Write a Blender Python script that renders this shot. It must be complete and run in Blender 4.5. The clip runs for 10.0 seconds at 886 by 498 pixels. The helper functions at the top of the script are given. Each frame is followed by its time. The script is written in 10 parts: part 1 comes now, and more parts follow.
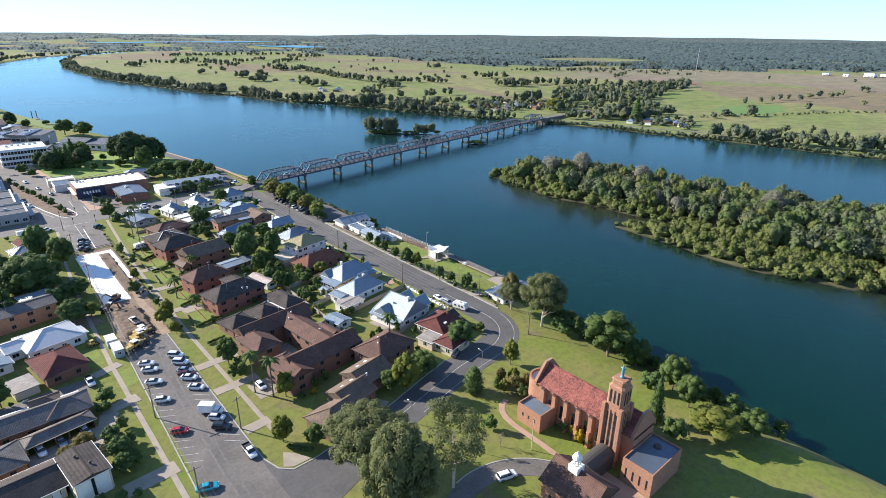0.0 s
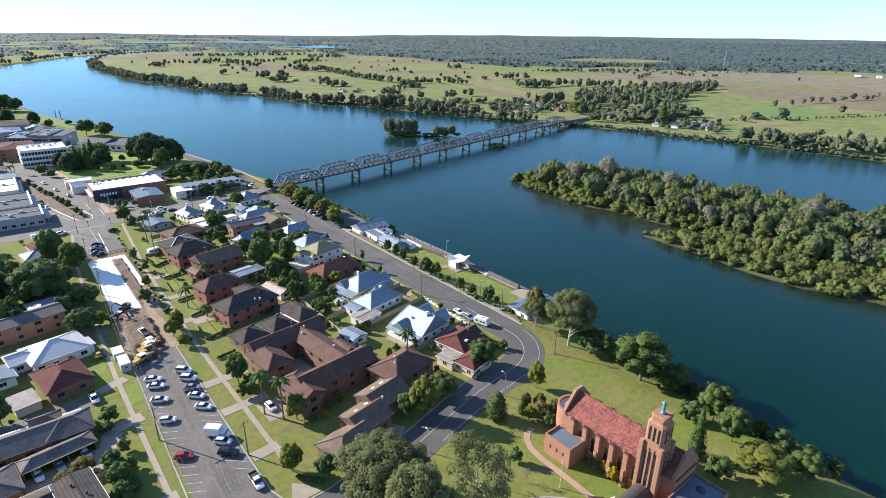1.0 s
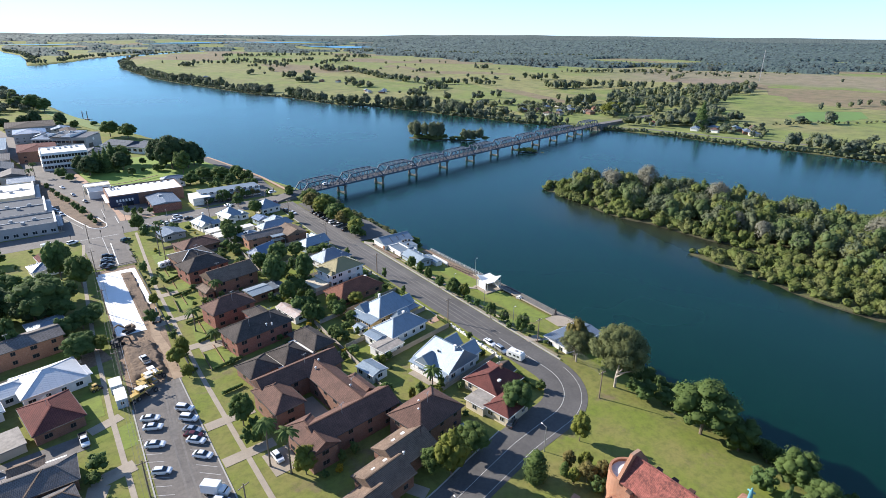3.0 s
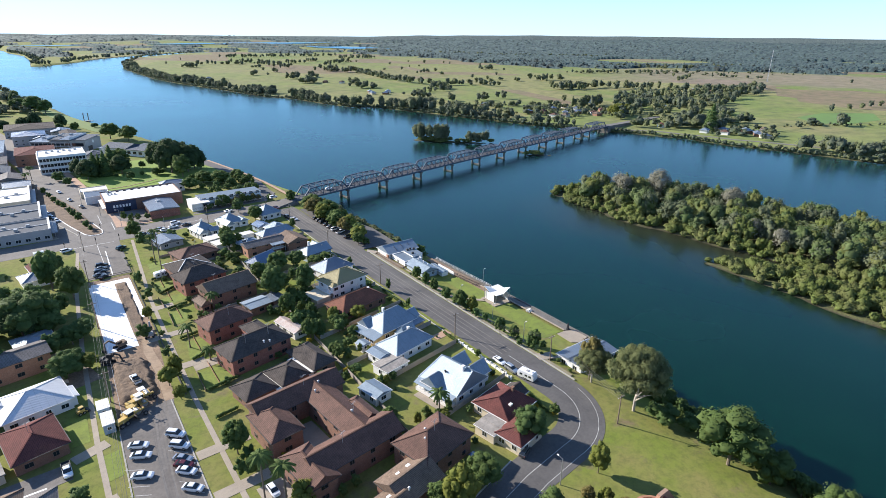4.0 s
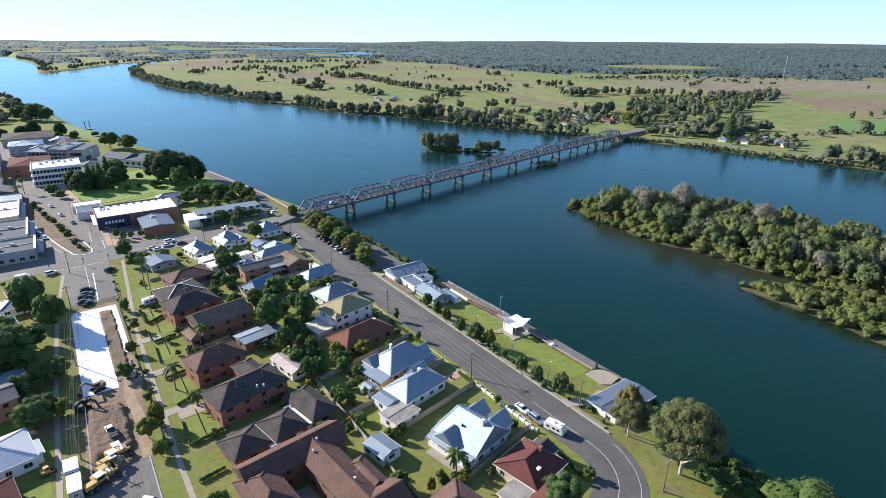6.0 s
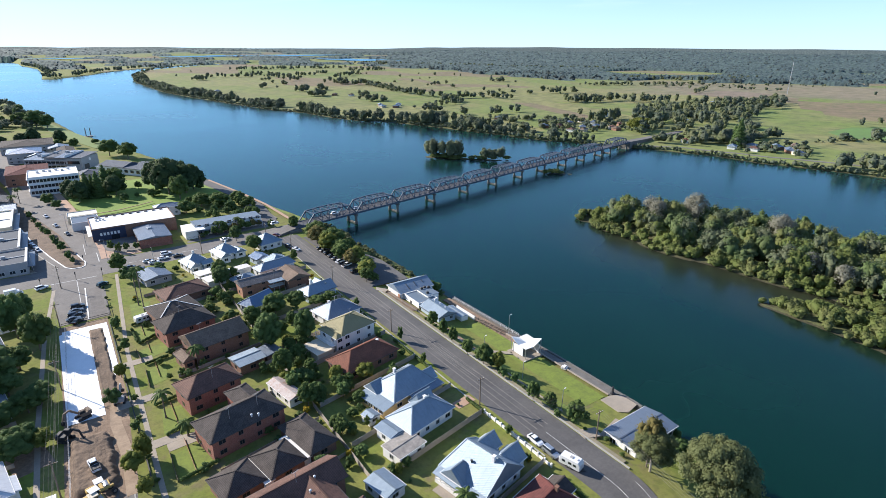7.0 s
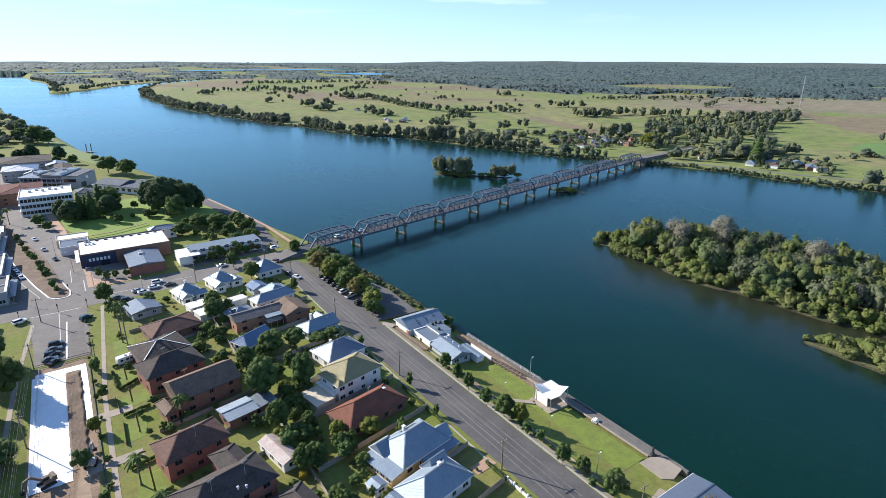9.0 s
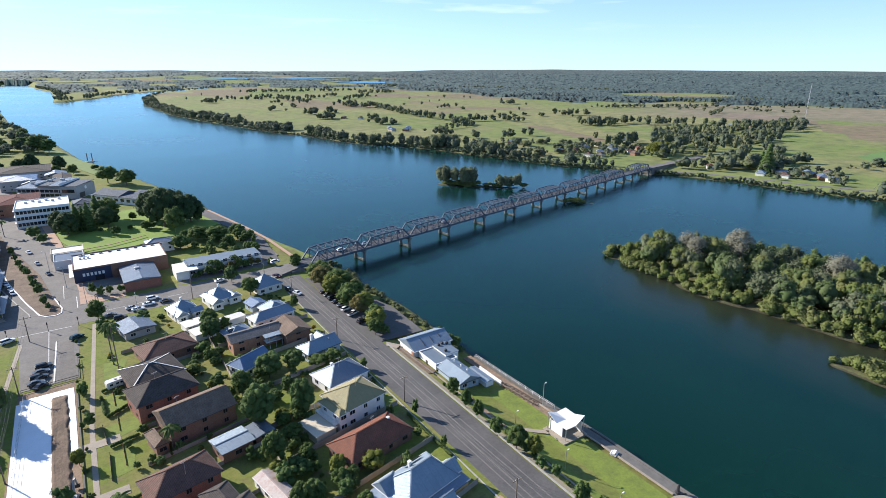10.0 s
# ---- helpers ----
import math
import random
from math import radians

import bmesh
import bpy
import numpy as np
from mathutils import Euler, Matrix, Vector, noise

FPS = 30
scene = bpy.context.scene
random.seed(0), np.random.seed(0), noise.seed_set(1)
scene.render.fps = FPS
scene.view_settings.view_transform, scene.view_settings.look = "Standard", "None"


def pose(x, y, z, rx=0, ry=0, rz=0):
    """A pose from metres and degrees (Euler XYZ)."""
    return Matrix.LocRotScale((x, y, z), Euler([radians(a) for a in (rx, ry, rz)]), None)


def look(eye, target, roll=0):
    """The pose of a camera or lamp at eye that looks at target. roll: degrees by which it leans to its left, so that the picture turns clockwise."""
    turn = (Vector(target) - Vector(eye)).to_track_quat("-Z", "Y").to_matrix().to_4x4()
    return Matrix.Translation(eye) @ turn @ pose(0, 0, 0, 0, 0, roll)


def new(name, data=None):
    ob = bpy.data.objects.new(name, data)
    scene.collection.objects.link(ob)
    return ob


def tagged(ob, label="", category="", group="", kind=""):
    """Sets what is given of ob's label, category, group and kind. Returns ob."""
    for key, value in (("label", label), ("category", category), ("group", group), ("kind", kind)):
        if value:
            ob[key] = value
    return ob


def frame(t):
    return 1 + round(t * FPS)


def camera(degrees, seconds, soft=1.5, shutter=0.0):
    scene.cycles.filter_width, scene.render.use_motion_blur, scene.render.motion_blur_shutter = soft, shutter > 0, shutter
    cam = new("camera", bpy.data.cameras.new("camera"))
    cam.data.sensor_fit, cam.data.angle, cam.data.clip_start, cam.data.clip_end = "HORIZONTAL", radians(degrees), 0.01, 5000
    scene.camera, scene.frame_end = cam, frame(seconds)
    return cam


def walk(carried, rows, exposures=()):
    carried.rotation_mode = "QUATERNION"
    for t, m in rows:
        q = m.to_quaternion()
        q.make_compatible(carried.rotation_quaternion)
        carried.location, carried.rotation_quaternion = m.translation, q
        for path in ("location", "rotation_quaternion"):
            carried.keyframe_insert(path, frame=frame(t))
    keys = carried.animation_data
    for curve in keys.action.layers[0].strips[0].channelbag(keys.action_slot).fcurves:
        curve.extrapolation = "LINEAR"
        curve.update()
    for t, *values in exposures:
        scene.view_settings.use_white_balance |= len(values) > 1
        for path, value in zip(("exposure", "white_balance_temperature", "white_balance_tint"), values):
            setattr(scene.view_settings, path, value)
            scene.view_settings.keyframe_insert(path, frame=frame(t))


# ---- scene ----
cam = camera(78.2, 10.0, soft=0.5)
METRES, EYE, TILT, LEAN, TURN = 98.04, 90.0, 0.0, 0.0, -41.3
ROWS = [
    (0.0, 0.0, 0.0, 0.0, 0.22, -21.53, -0.55),
    (0.5, -0.006, 0.0531, -0.0002, 1.28, -21.52, -0.55),
    (1.0, -0.0134, 0.1055, -0.0002, 2.22, -21.5, -0.55),
    (1.5, -0.0203, 0.1575, -0.0005, 3.28, -21.51, -0.55),
    (2.0, -0.0275, 0.2049, -0.0004, 4.0, -21.52, -0.55),
    (2.5, -0.0355, 0.2547, 0.0004, 4.5, -21.53, -0.52),
    (4.0, -0.0635, 0.4019, 0.0028, 5.2, -21.5, -0.42),
    (4.5, -0.0746, 0.4505, 0.0036, 5.37, -21.44, -0.41),
    (5.0, -0.0854, 0.4991, 0.0045, 5.53, -21.33, -0.38),
    (5.5, -0.0971, 0.5479, 0.0049, 5.69, -21.2, -0.36),
    (7.0, -0.1295, 0.6934, 0.0061, 6.14, -20.41, -0.28),
    (7.5, -0.1416, 0.7417, 0.0065, 6.3, -20.15, -0.27),
    (8.0, -0.1532, 0.7892, 0.0075, 6.46, -19.84, -0.24),
    (8.5, -0.1658, 0.8369, 0.0078, 6.56, -19.49, -0.23),
    (9.0, -0.1784, 0.8839, 0.0079, 6.68, -19.1, -0.2),
    (9.5, -0.1912, 0.9312, 0.0082, 6.81, -18.71, -0.19),
    (10.0, -0.2038, 0.9779, 0.0091, 6.97, -18.3, -0.15),
]
walk(cam, [(t, pose(0, 0, EYE, TILT, LEAN, TURN) @ pose(METRES * x, METRES * y, METRES * z, 90 + pitch, roll, yaw)) for t, x, y, z, yaw, pitch, roll in ROWS],
     exposures=[(0.0, 1.63, 6220, 12), (10.0, 1.47, 6130, 12)])

# ---- daylight: a clear winter noon, sun beyond the town ----
GLOW = (3.1, 4.4, 5.8)
SUN_AZIMUTH, SUN_ELEVATION = -30.0, 26.0  # degrees clockwise from +y; above the horizon
world = bpy.data.worlds.new("world")
scene.world = world
world.use_nodes = True
wn = world.node_tree
wn.nodes.clear()
w_out = wn.nodes.new("ShaderNodeOutputWorld")
w_bg = wn.nodes.new("ShaderNodeBackground")
w_sky = wn.nodes.new("ShaderNodeTexSky")
w_sky.sky_type = "NISHITA"
w_sky.sun_disc = False
w_sky.sun_elevation = radians(SUN_ELEVATION)
w_sky.sun_rotation = radians(SUN_AZIMUTH)
w_sky.altitude = 50
w_sky.air_density, w_sky.dust_density, w_sky.ozone_density = 0.6, 0.1, 3.3
w_bg.inputs["Strength"].default_value = 0.15
# a few thin streaks of high cloud low over the right-hand horizon
w_at = wn.nodes.new("ShaderNodeTexCoord")
w_map = wn.nodes.new("ShaderNodeMapping")
w_map.inputs["Scale"].default_value = (3.0, 3.0, 26.0)
w_noise = wn.nodes.new("ShaderNodeTexNoise")
w_noise.inputs["Scale"].default_value, w_noise.inputs["Detail"].default_value = 1.6, 6.0
w_thin = wn.nodes.new("ShaderNodeMapRange")
w_thin.inputs[1].default_value, w_thin.inputs[2].default_value, w_thin.inputs[4].default_value = 0.56, 0.72, 0.55
w_sep = wn.nodes.new("ShaderNodeSeparateXYZ")
w_low = wn.nodes.new("ShaderNodeMapRange")
w_low.inputs[1].default_value, w_low.inputs[2].default_value = 0.055, 0.09
w_top = wn.nodes.new("ShaderNodeMapRange")
w_top.inputs[1].default_value, w_top.inputs[2].default_value, w_top.inputs[3].default_value, w_top.inputs[4].default_value = 0.14, 0.2, 1.0, 0.0
w_band = wn.nodes.new("ShaderNodeMath")
w_band.operation = "MULTIPLY"
w_fac = wn.nodes.new("ShaderNodeMath")
w_fac.operation = "MULTIPLY"
w_mix = wn.nodes.new("ShaderNodeMix")
w_mix.data_type = "RGBA"
w_mix.inputs[7].default_value = (7.5, 8.0, 8.6, 1)
wn.links.new(w_at.outputs["Generated"], w_map.inputs[0])
wn.links.new(w_map.outputs[0], w_noise.inputs["Vector"])
wn.links.new(w_noise.outputs["Fac"], w_thin.inputs[0])
wn.links.new(w_at.outputs["Generated"], w_sep.inputs[0])
wn.links.new(w_sep.outputs["Z"], w_low.inputs[0])
wn.links.new(w_thin.outputs[0], w_fac.inputs[0])
wn.links.new(w_sep.outputs["Z"], w_top.inputs[0])
wn.links.new(w_low.outputs[0], w_band.inputs[0])
wn.links.new(w_top.outputs[0], w_band.inputs[1])
wn.links.new(w_band.outputs[0], w_fac.inputs[1])
wn.links.new(w_fac.outputs[0], w_mix.inputs[0])
wn.links.new(w_sky.outputs[0], w_mix.inputs[6])
# the glow round the horizon levels off: c * k / (c + k)
w_sum = wn.nodes.new("ShaderNodeVectorMath")
w_sum.operation = "ADD"
w_sum.inputs[1].default_value = GLOW
w_div = wn.nodes.new("ShaderNodeVectorMath")
w_div.operation = "DIVIDE"
w_mul = wn.nodes.new("ShaderNodeVectorMath")
w_mul.operation = "MULTIPLY"
w_mul.inputs[1].default_value = GLOW
wn.links.new(w_mix.outputs[2], w_sum.inputs[0])
wn.links.new(w_mix.outputs[2], w_div.inputs[0])
wn.links.new(w_sum.outputs[0], w_div.inputs[1])
wn.links.new(w_div.outputs[0], w_mul.inputs[0])
wn.links.new(w_mul.outputs[0], w_bg.inputs[0])
wn.links.new(w_bg.outputs[0], w_out.inputs[0])
sun_data = bpy.data.lights.new("sun", "SUN")
sun_data.energy, sun_data.angle, sun_data.color = 3.55, radians(0.5), (1.0, 0.905, 0.775)
sun = new("sun", sun_data)
sa, se = radians(SUN_AZIMUTH), radians(SUN_ELEVATION)
sun_from = Vector((math.sin(sa) * math.cos(se), math.cos(sa) * math.cos(se), math.sin(se)))
sun.matrix_world = look(sun_from * 300, (0, 0, 0))

# ---- materials ----
def shader(name):
    m = bpy.data.materials.new(name)
    m.use_nodes = True
    return m, m.node_tree, m.node_tree.nodes["Principled BSDF"]


def maths(tree, op, a, b=0.0):
    n = tree.nodes.new("ShaderNodeMath")
    n.operation = op
    for i, v in enumerate((a, b)):
        if isinstance(v, (int, float)):
            n.inputs[i].default_value = v
        else:
            tree.links.new(v, n.inputs[i])
    return n.outputs[0]


def blend(tree, factor, a, b):
    n = tree.nodes.new("ShaderNodeMix")
    n.data_type = "RGBA"
    for i, v in ((0, factor), (6, a), (7, b)):
        if isinstance(v, (int, float)):
            n.inputs[i].default_value = v
        elif isinstance(v, tuple):
            n.inputs[i].default_value = (*v, 1)
        else:
            tree.links.new(v, n.inputs[i])
    return n.outputs[2]


def place(tree):
    return tree.nodes.new("ShaderNodeNewGeometry").outputs["Position"]


def grain(tree, scale, where=None, detail=4.0, rough=0.6):
    n = tree.nodes.new("ShaderNodeTexNoise")
    n.inputs["Scale"].default_value, n.inputs["Detail"].default_value, n.inputs["Roughness"].default_value = scale, detail, rough
    tree.links.new(where or place(tree), n.inputs["Vector"])
    return n.outputs["Fac"]


def ramp(tree, factor, lo, hi):
    n = tree.nodes.new("ShaderNodeMapRange")
    n.inputs[1].default_value, n.inputs[2].default_value = lo, hi
    tree.links.new(factor, n.inputs[0])
    return n.outputs[0]


def bumped(tree, bsdf, height, strength, distance):
    n = tree.nodes.new("ShaderNodeBump")
    n.inputs["Strength"].default_value, n.inputs["Distance"].default_value = strength, distance
    tree.links.new(height, n.inputs["Height"])
    tree.links.new(n.outputs[0], bsdf.inputs["Normal"])


def surface(name, color, rough=0.8, metal=0.0, worn=None, large=0.25, fine=6.0, amount=0.35, bump=0.0, each=0.0):
    """A plain surface with broad stains and fine grain; each: how far whole things differ in lightness."""
    m, tree, bsdf = shader(name)
    worn = worn or tuple(c * 0.55 for c in color)
    broad = ramp(tree, grain(tree, large), 0.35, 0.7)
    small = ramp(tree, grain(tree, fine, detail=6.0, rough=0.7), 0.3, 0.7)
    mixf = maths(tree, "MULTIPLY", maths(tree, "ADD", maths(tree, "MULTIPLY", broad, 0.6), maths(tree, "MULTIPLY", small, 0.6)), amount)
    col = blend(tree, mixf, color, worn)
    if each:
        info = tree.nodes.new("ShaderNodeObjectInfo")
        col = blend(tree, maths(tree, "MULTIPLY", info.outputs["Random"], each), col, tuple(c * 0.4 for c in color))
    tree.links.new(col, bsdf.inputs["Base Color"])
    bsdf.inputs["Roughness"].default_value, bsdf.inputs["Metallic"].default_value = rough, metal
    if bump:
        bumped(tree, bsdf, small, 0.5, bump)
    return m


def roof_surface(name, color, pitch, along, rough, worn=None, amount=0.4, depth=0.03, metal=0.0, mottle=0.3):
    """A roof with courses every pitch metres: along=True ribs that run down the slope, else rows of tiles."""
    m, tree, bsdf = shader(name)
    geo = tree.nodes.new("ShaderNodeNewGeometry")
    cross = tree.nodes.new("ShaderNodeVectorMath")
    cross.operation = "CROSS_PRODUCT"
    cross.inputs[1].default_value = (0, 0, 1)
    tree.links.new(geo.outputs["True Normal"], cross.inputs[0])
    unit = tree.nodes.new("ShaderNodeVectorMath")
    unit.operation = "NORMALIZE"
    tree.links.new(cross.outputs[0], unit.inputs[0])
    dot = tree.nodes.new("ShaderNodeVectorMath")
    dot.operation = "DOT_PRODUCT"
    tree.links.new(unit.outputs[0], dot.inputs[0])
    tree.links.new(geo.outputs["Position"], dot.inputs[1])
    split = tree.nodes.new("ShaderNodeSeparateXYZ")
    tree.links.new(geo.outputs["Position"], split.inputs[0])
    run = dot.outputs["Value"]
    fall = split.outputs["Z"]
    if along:
        saw = maths(tree, "SINE", maths(tree, "MULTIPLY", run, 2 * math.pi / pitch))
        sheet = maths(tree, "PINGPONG", run, 0.8)
        line = maths(tree, "LESS_THAN", sheet, 0.03)
    else:
        saw = maths(tree, "FRACT", maths(tree, "MULTIPLY", fall, 1 / (pitch * 0.42)))
        cols = maths(tree, "SINE", maths(tree, "MULTIPLY", run, 2 * math.pi / 0.3))
        saw = maths(tree, "ADD", saw, maths(tree, "MULTIPLY", cols, 0.25))
        line = maths(tree, "LESS_THAN", saw, 0.26)
    worn = worn or tuple(c * 0.45 for c in color)
    broad = ramp(tree, grain(tree, 0.35), 0.38, 0.68)
    small = ramp(tree, grain(tree, 1.9, detail=6.0, rough=0.75), 0.40, 0.62)
    factor = maths(tree, "MULTIPLY", maths(tree, "ADD", maths(tree, "MULTIPLY", broad, 0.45), maths(tree, "MULTIPLY", small, mottle)), amount)
    col = blend(tree, factor, color, worn)
    col = blend(tree, maths(tree, "MULTIPLY", line, 0.35 if along else 0.7), col, tuple(c * 0.3 for c in color))
    tree.links.new(col, bsdf.inputs["Base Color"])
    bsdf.inputs["Roughness"].default_value, bsdf.inputs["Metallic"].default_value = rough, metal
    bsdf.inputs["Specular IOR Level"].default_value = 0.5 if along else 0.15
    bumped(tree, bsdf, saw, 0.6, depth)
    return m


def brickwork(name, color, worn, mortar=(0.42, 0.38, 0.33)):
    m, tree, bsdf = shader(name)
    split = tree.nodes.new("ShaderNodeSeparateXYZ")
    tree.links.new(place(tree), split.inputs[0])
    joined = tree.nodes.new("ShaderNodeCombineXYZ")
    tree.links.new(maths(tree, "ADD", split.outputs["X"], split.outputs["Y"]), joined.inputs[0])
    tree.links.new(split.outputs["Z"], joined.inputs[1])
    n = tree.nodes.new("ShaderNodeTexBrick")
    n.inputs["Scale"].default_value = 1.0
    n.inputs["Brick Width"].default_value, n.inputs["Row Height"].default_value, n.inputs["Mortar Size"].default_value = 0.24, 0.086, 0.008
    n.inputs["Color1"].default_value, n.inputs["Color2"].default_value, n.inputs["Mortar"].default_value = (*color, 1), (*worn, 1), (*mortar, 1)
    tree.links.new(joined.outputs[0], n.inputs["Vector"])
    stain = ramp(tree, grain(tree, 0.5), 0.4, 0.75)
    col = blend(tree, maths(tree, "MULTIPLY", stain, 0.35), n.outputs["Color"], tuple(c * 0.5 for c in color))
    rows = ramp(tree, grain(tree, 1.6, place(tree), 6.0, 0.75), 0.42, 0.66)
    col = blend(tree, maths(tree, "MULTIPLY", rows, 0.3), col, tuple(c * 0.45 for c in color))
    tree.links.new(col, bsdf.inputs["Base Color"])
    bsdf.inputs["Roughness"].default_value = 0.9
    return m


def leaf_surface(name, color, other, dry=None):
    m, tree, bsdf = shader(name)
    geo = tree.nodes.new("ShaderNodeNewGeometry")
    info = tree.nodes.new("ShaderNodeObjectInfo")
    col = blend(tree, geo.outputs["Random Per Island"], color, other)
    big = ramp(tree, grain(tree, 0.13, detail=2.0), 0.4, 0.62)
    col = blend(tree, maths(tree, "MULTIPLY", big, 0.55), col, dry or tuple(c * 0.6 for c in color))
    col = blend(tree, maths(tree, "MULTIPLY", info.outputs["Random"], 0.35), col, tuple(c * 0.5 for c in color))
    # fine random darkening stands in for shaded gaps between leaves
    col = blend(tree, maths(tree, "MULTIPLY", ramp(tree, grain(tree, 0.9, detail=5.0, rough=0.7), 0.42, 0.66), 0.35), col, tuple(c * 0.5 for c in color))
    tree.links.new(col, bsdf.inputs["Base Color"])
    bsdf.inputs["Roughness"].default_value = 0.75
    bsdf.inputs["Specular IOR Level"].default_value = 0.15
    soft = tree.nodes.new("ShaderNodeBsdfTranslucent")
    tree.links.new(col, soft.inputs["Color"])
    both = tree.nodes.new("ShaderNodeMixShader")
    both.inputs[0].default_value = 0.45
    tree.links.new(bsdf.outputs[0], both.inputs[1])
    tree.links.new(soft.outputs[0], both.inputs[2])
    tree.links.new(both.outputs[0], tree.nodes["Material Output"].inputs["Surface"])
    return m


ASPHALT = surface("asphalt", (0.178, 0.16, 0.143), 0.9, worn=(0.092, 0.084, 0.077), large=0.12, fine=1.2, amount=1.0, bump=0.01)
ASPHALT_DARK = surface("asphalt_dark", (0.118, 0.113, 0.109), 0.9, worn=(0.066, 0.064, 0.064), large=0.12, fine=1.2, amount=1.0, bump=0.01)
ASPHALT_OLD = surface("asphalt_pale", (0.182, 0.168, 0.154), 0.9, worn=(0.108, 0.1, 0.092), large=0.15, fine=1.2, amount=1.0, bump=0.01)
CONCRETE = surface("concrete", (0.355, 0.302, 0.235), 0.85, worn=(0.215, 0.184, 0.147), large=0.3, fine=4.0, amount=0.8, bump=0.01)
PAVING = surface("brick_paving", (0.44, 0.29, 0.19), 0.9, worn=(0.28, 0.18, 0.14), large=0.4, fine=5.0, amount=0.8)
KERB = surface("kerb_concrete", (0.38, 0.37, 0.34), 0.85, large=0.5, amount=0.6)
PAINT = surface("road_paint", (0.72, 0.72, 0.68), 0.7, worn=(0.30, 0.30, 0.30), large=0.8, fine=9.0, amount=0.9)
DIRT = surface("bare_earth", (0.31, 0.215, 0.14), 0.95, worn=(0.15, 0.102, 0.068), large=0.15, fine=1.2, amount=1.1, bump=0.15)
DIRT_DARK = surface("dug_earth", (0.215, 0.15, 0.1), 0.95, worn=(0.1, 0.07, 0.048), large=0.2, fine=1.2, amount=1.1, bump=0.2)
SHEET = surface("white_fabric", (0.82, 0.83, 0.84), 0.7, worn=(0.66, 0.67, 0.68), large=0.25, fine=2.0, amount=0.5, bump=0.03)
WHITE = surface("white_paint", (0.78, 0.77, 0.74), 0.6, worn=(0.55, 0.53, 0.49), large=0.4, fine=5.0, amount=0.5)
CREAM = surface("cream_paint", (0.62, 0.54, 0.40), 0.7, amount=0.45)
YELLOW_WALL = surface("yellow_weatherboard", (0.60, 0.43, 0.20), 0.7, amount=0.35)
GREY_WALL = surface("grey_render", (0.36, 0.36, 0.36), 0.8, amount=0.45)
BLUE_WALL = surface("pale_blue_weatherboard", (0.36, 0.44, 0.50), 0.7, amount=0.35)
BRICK_RED = brickwork("red_brick", (0.30, 0.11, 0.075), (0.22, 0.08, 0.055), mortar=(0.33, 0.20, 0.15))
BRICK_BROWN = brickwork("brown_brick", (0.25, 0.125, 0.08), (0.18, 0.09, 0.06), mortar=(0.26, 0.18, 0.14))
BRICK_PINK = brickwork("salmon_brick", (0.40, 0.195, 0.118), (0.27, 0.125, 0.075), mortar=(0.35, 0.235, 0.165))
TILE_BROWN = roof_surface("brown_roof_tile", (0.178, 0.102, 0.08), 0.33, False, 0.8, worn=(0.05, 0.036, 0.03), amount=0.9, mottle=0.4)
TILE_TAN = roof_surface("weathered_brown_tile", (0.235, 0.172, 0.128), 0.33, False, 0.8, worn=(0.075, 0.055, 0.045), amount=0.9, mottle=0.4)
TILE_DARK = roof_surface("charcoal_roof_tile", (0.105, 0.09, 0.082), 0.33, False, 0.9, worn=(0.028, 0.026, 0.024), amount=0.9, mottle=0.4)
TILE_GREY = roof_surface("grey_roof_tile", (0.20, 0.185, 0.18), 0.33, False, 0.75, worn=(0.055, 0.052, 0.05), amount=0.9, mottle=0.4)
TILE_RED = roof_surface("red_roof_tile", (0.165, 0.062, 0.054), 0.33, False, 0.9, worn=(0.06, 0.03, 0.028), amount=0.9, mottle=0.4)
METAL_BRIGHT = roof_surface("bright_metal_roof", (0.56, 0.58, 0.60), 0.2, True, 0.6, worn=(0.40, 0.42, 0.44), amount=0.6, depth=0.02, mottle=0.4)
TILE_ORANGE = roof_surface("terracotta_tile", (0.24, 0.10, 0.065), 0.33, False, 0.8, worn=(0.075, 0.04, 0.032), amount=0.85, mottle=0.4)
TILE_CHURCH = roof_surface("church_roof_tile", (0.36, 0.13, 0.105), 0.4, False, 0.9, worn=(0.085, 0.04, 0.036), amount=1.0, mottle=0.75)
TILE_OLIVE = roof_surface("olive_metal_roof", (0.27, 0.235, 0.115), 0.2, True, 0.7)
# white metal: blue in its base colour imitates sky mirrored on shaded slopes
METAL_WHITE = roof_surface("white_metal_roof", (0.245, 0.305, 0.362), 0.2, True, 0.56, worn=(0.16, 0.205, 0.25), amount=0.7, depth=0.02, metal=0.45, mottle=0.5)
METAL_GREY = roof_surface("grey_metal_roof", (0.18, 0.22, 0.275), 0.2, True, 0.45, worn=(0.10, 0.12, 0.15), amount=0.6, depth=0.02, metal=0.5)
METAL_SLATE = roof_surface("slate_metal_roof", (0.068, 0.088, 0.118), 0.2, True, 0.85, worn=(0.042, 0.055, 0.072), amount=0.8, depth=0.02, metal=0.0, mottle=0.5)
METAL_RUST = roof_surface("rusted_metal_roof", (0.45, 0.42, 0.40), 0.2, True, 0.6, worn=(0.30, 0.13, 0.08), amount=1.0)
METAL_BLUE = roof_surface("blue_metal_roof", (0.11, 0.18, 0.30), 0.2, True, 0.4, amount=0.35)
FLAT_WORN = surface("weathered_flat_roof", (0.36, 0.33, 0.29), 0.85, worn=(0.17, 0.155, 0.14), large=0.4, fine=1.4, amount=1.0)
FLAT_ROOF = surface("flat_roof_sheet", (0.72, 0.70, 0.66), 0.7, worn=(0.45, 0.43, 0.40), large=0.15, fine=2.0, amount=0.7)
TRIM = surface("white_trim", (0.75, 0.74, 0.71), 0.6, amount=0.3)
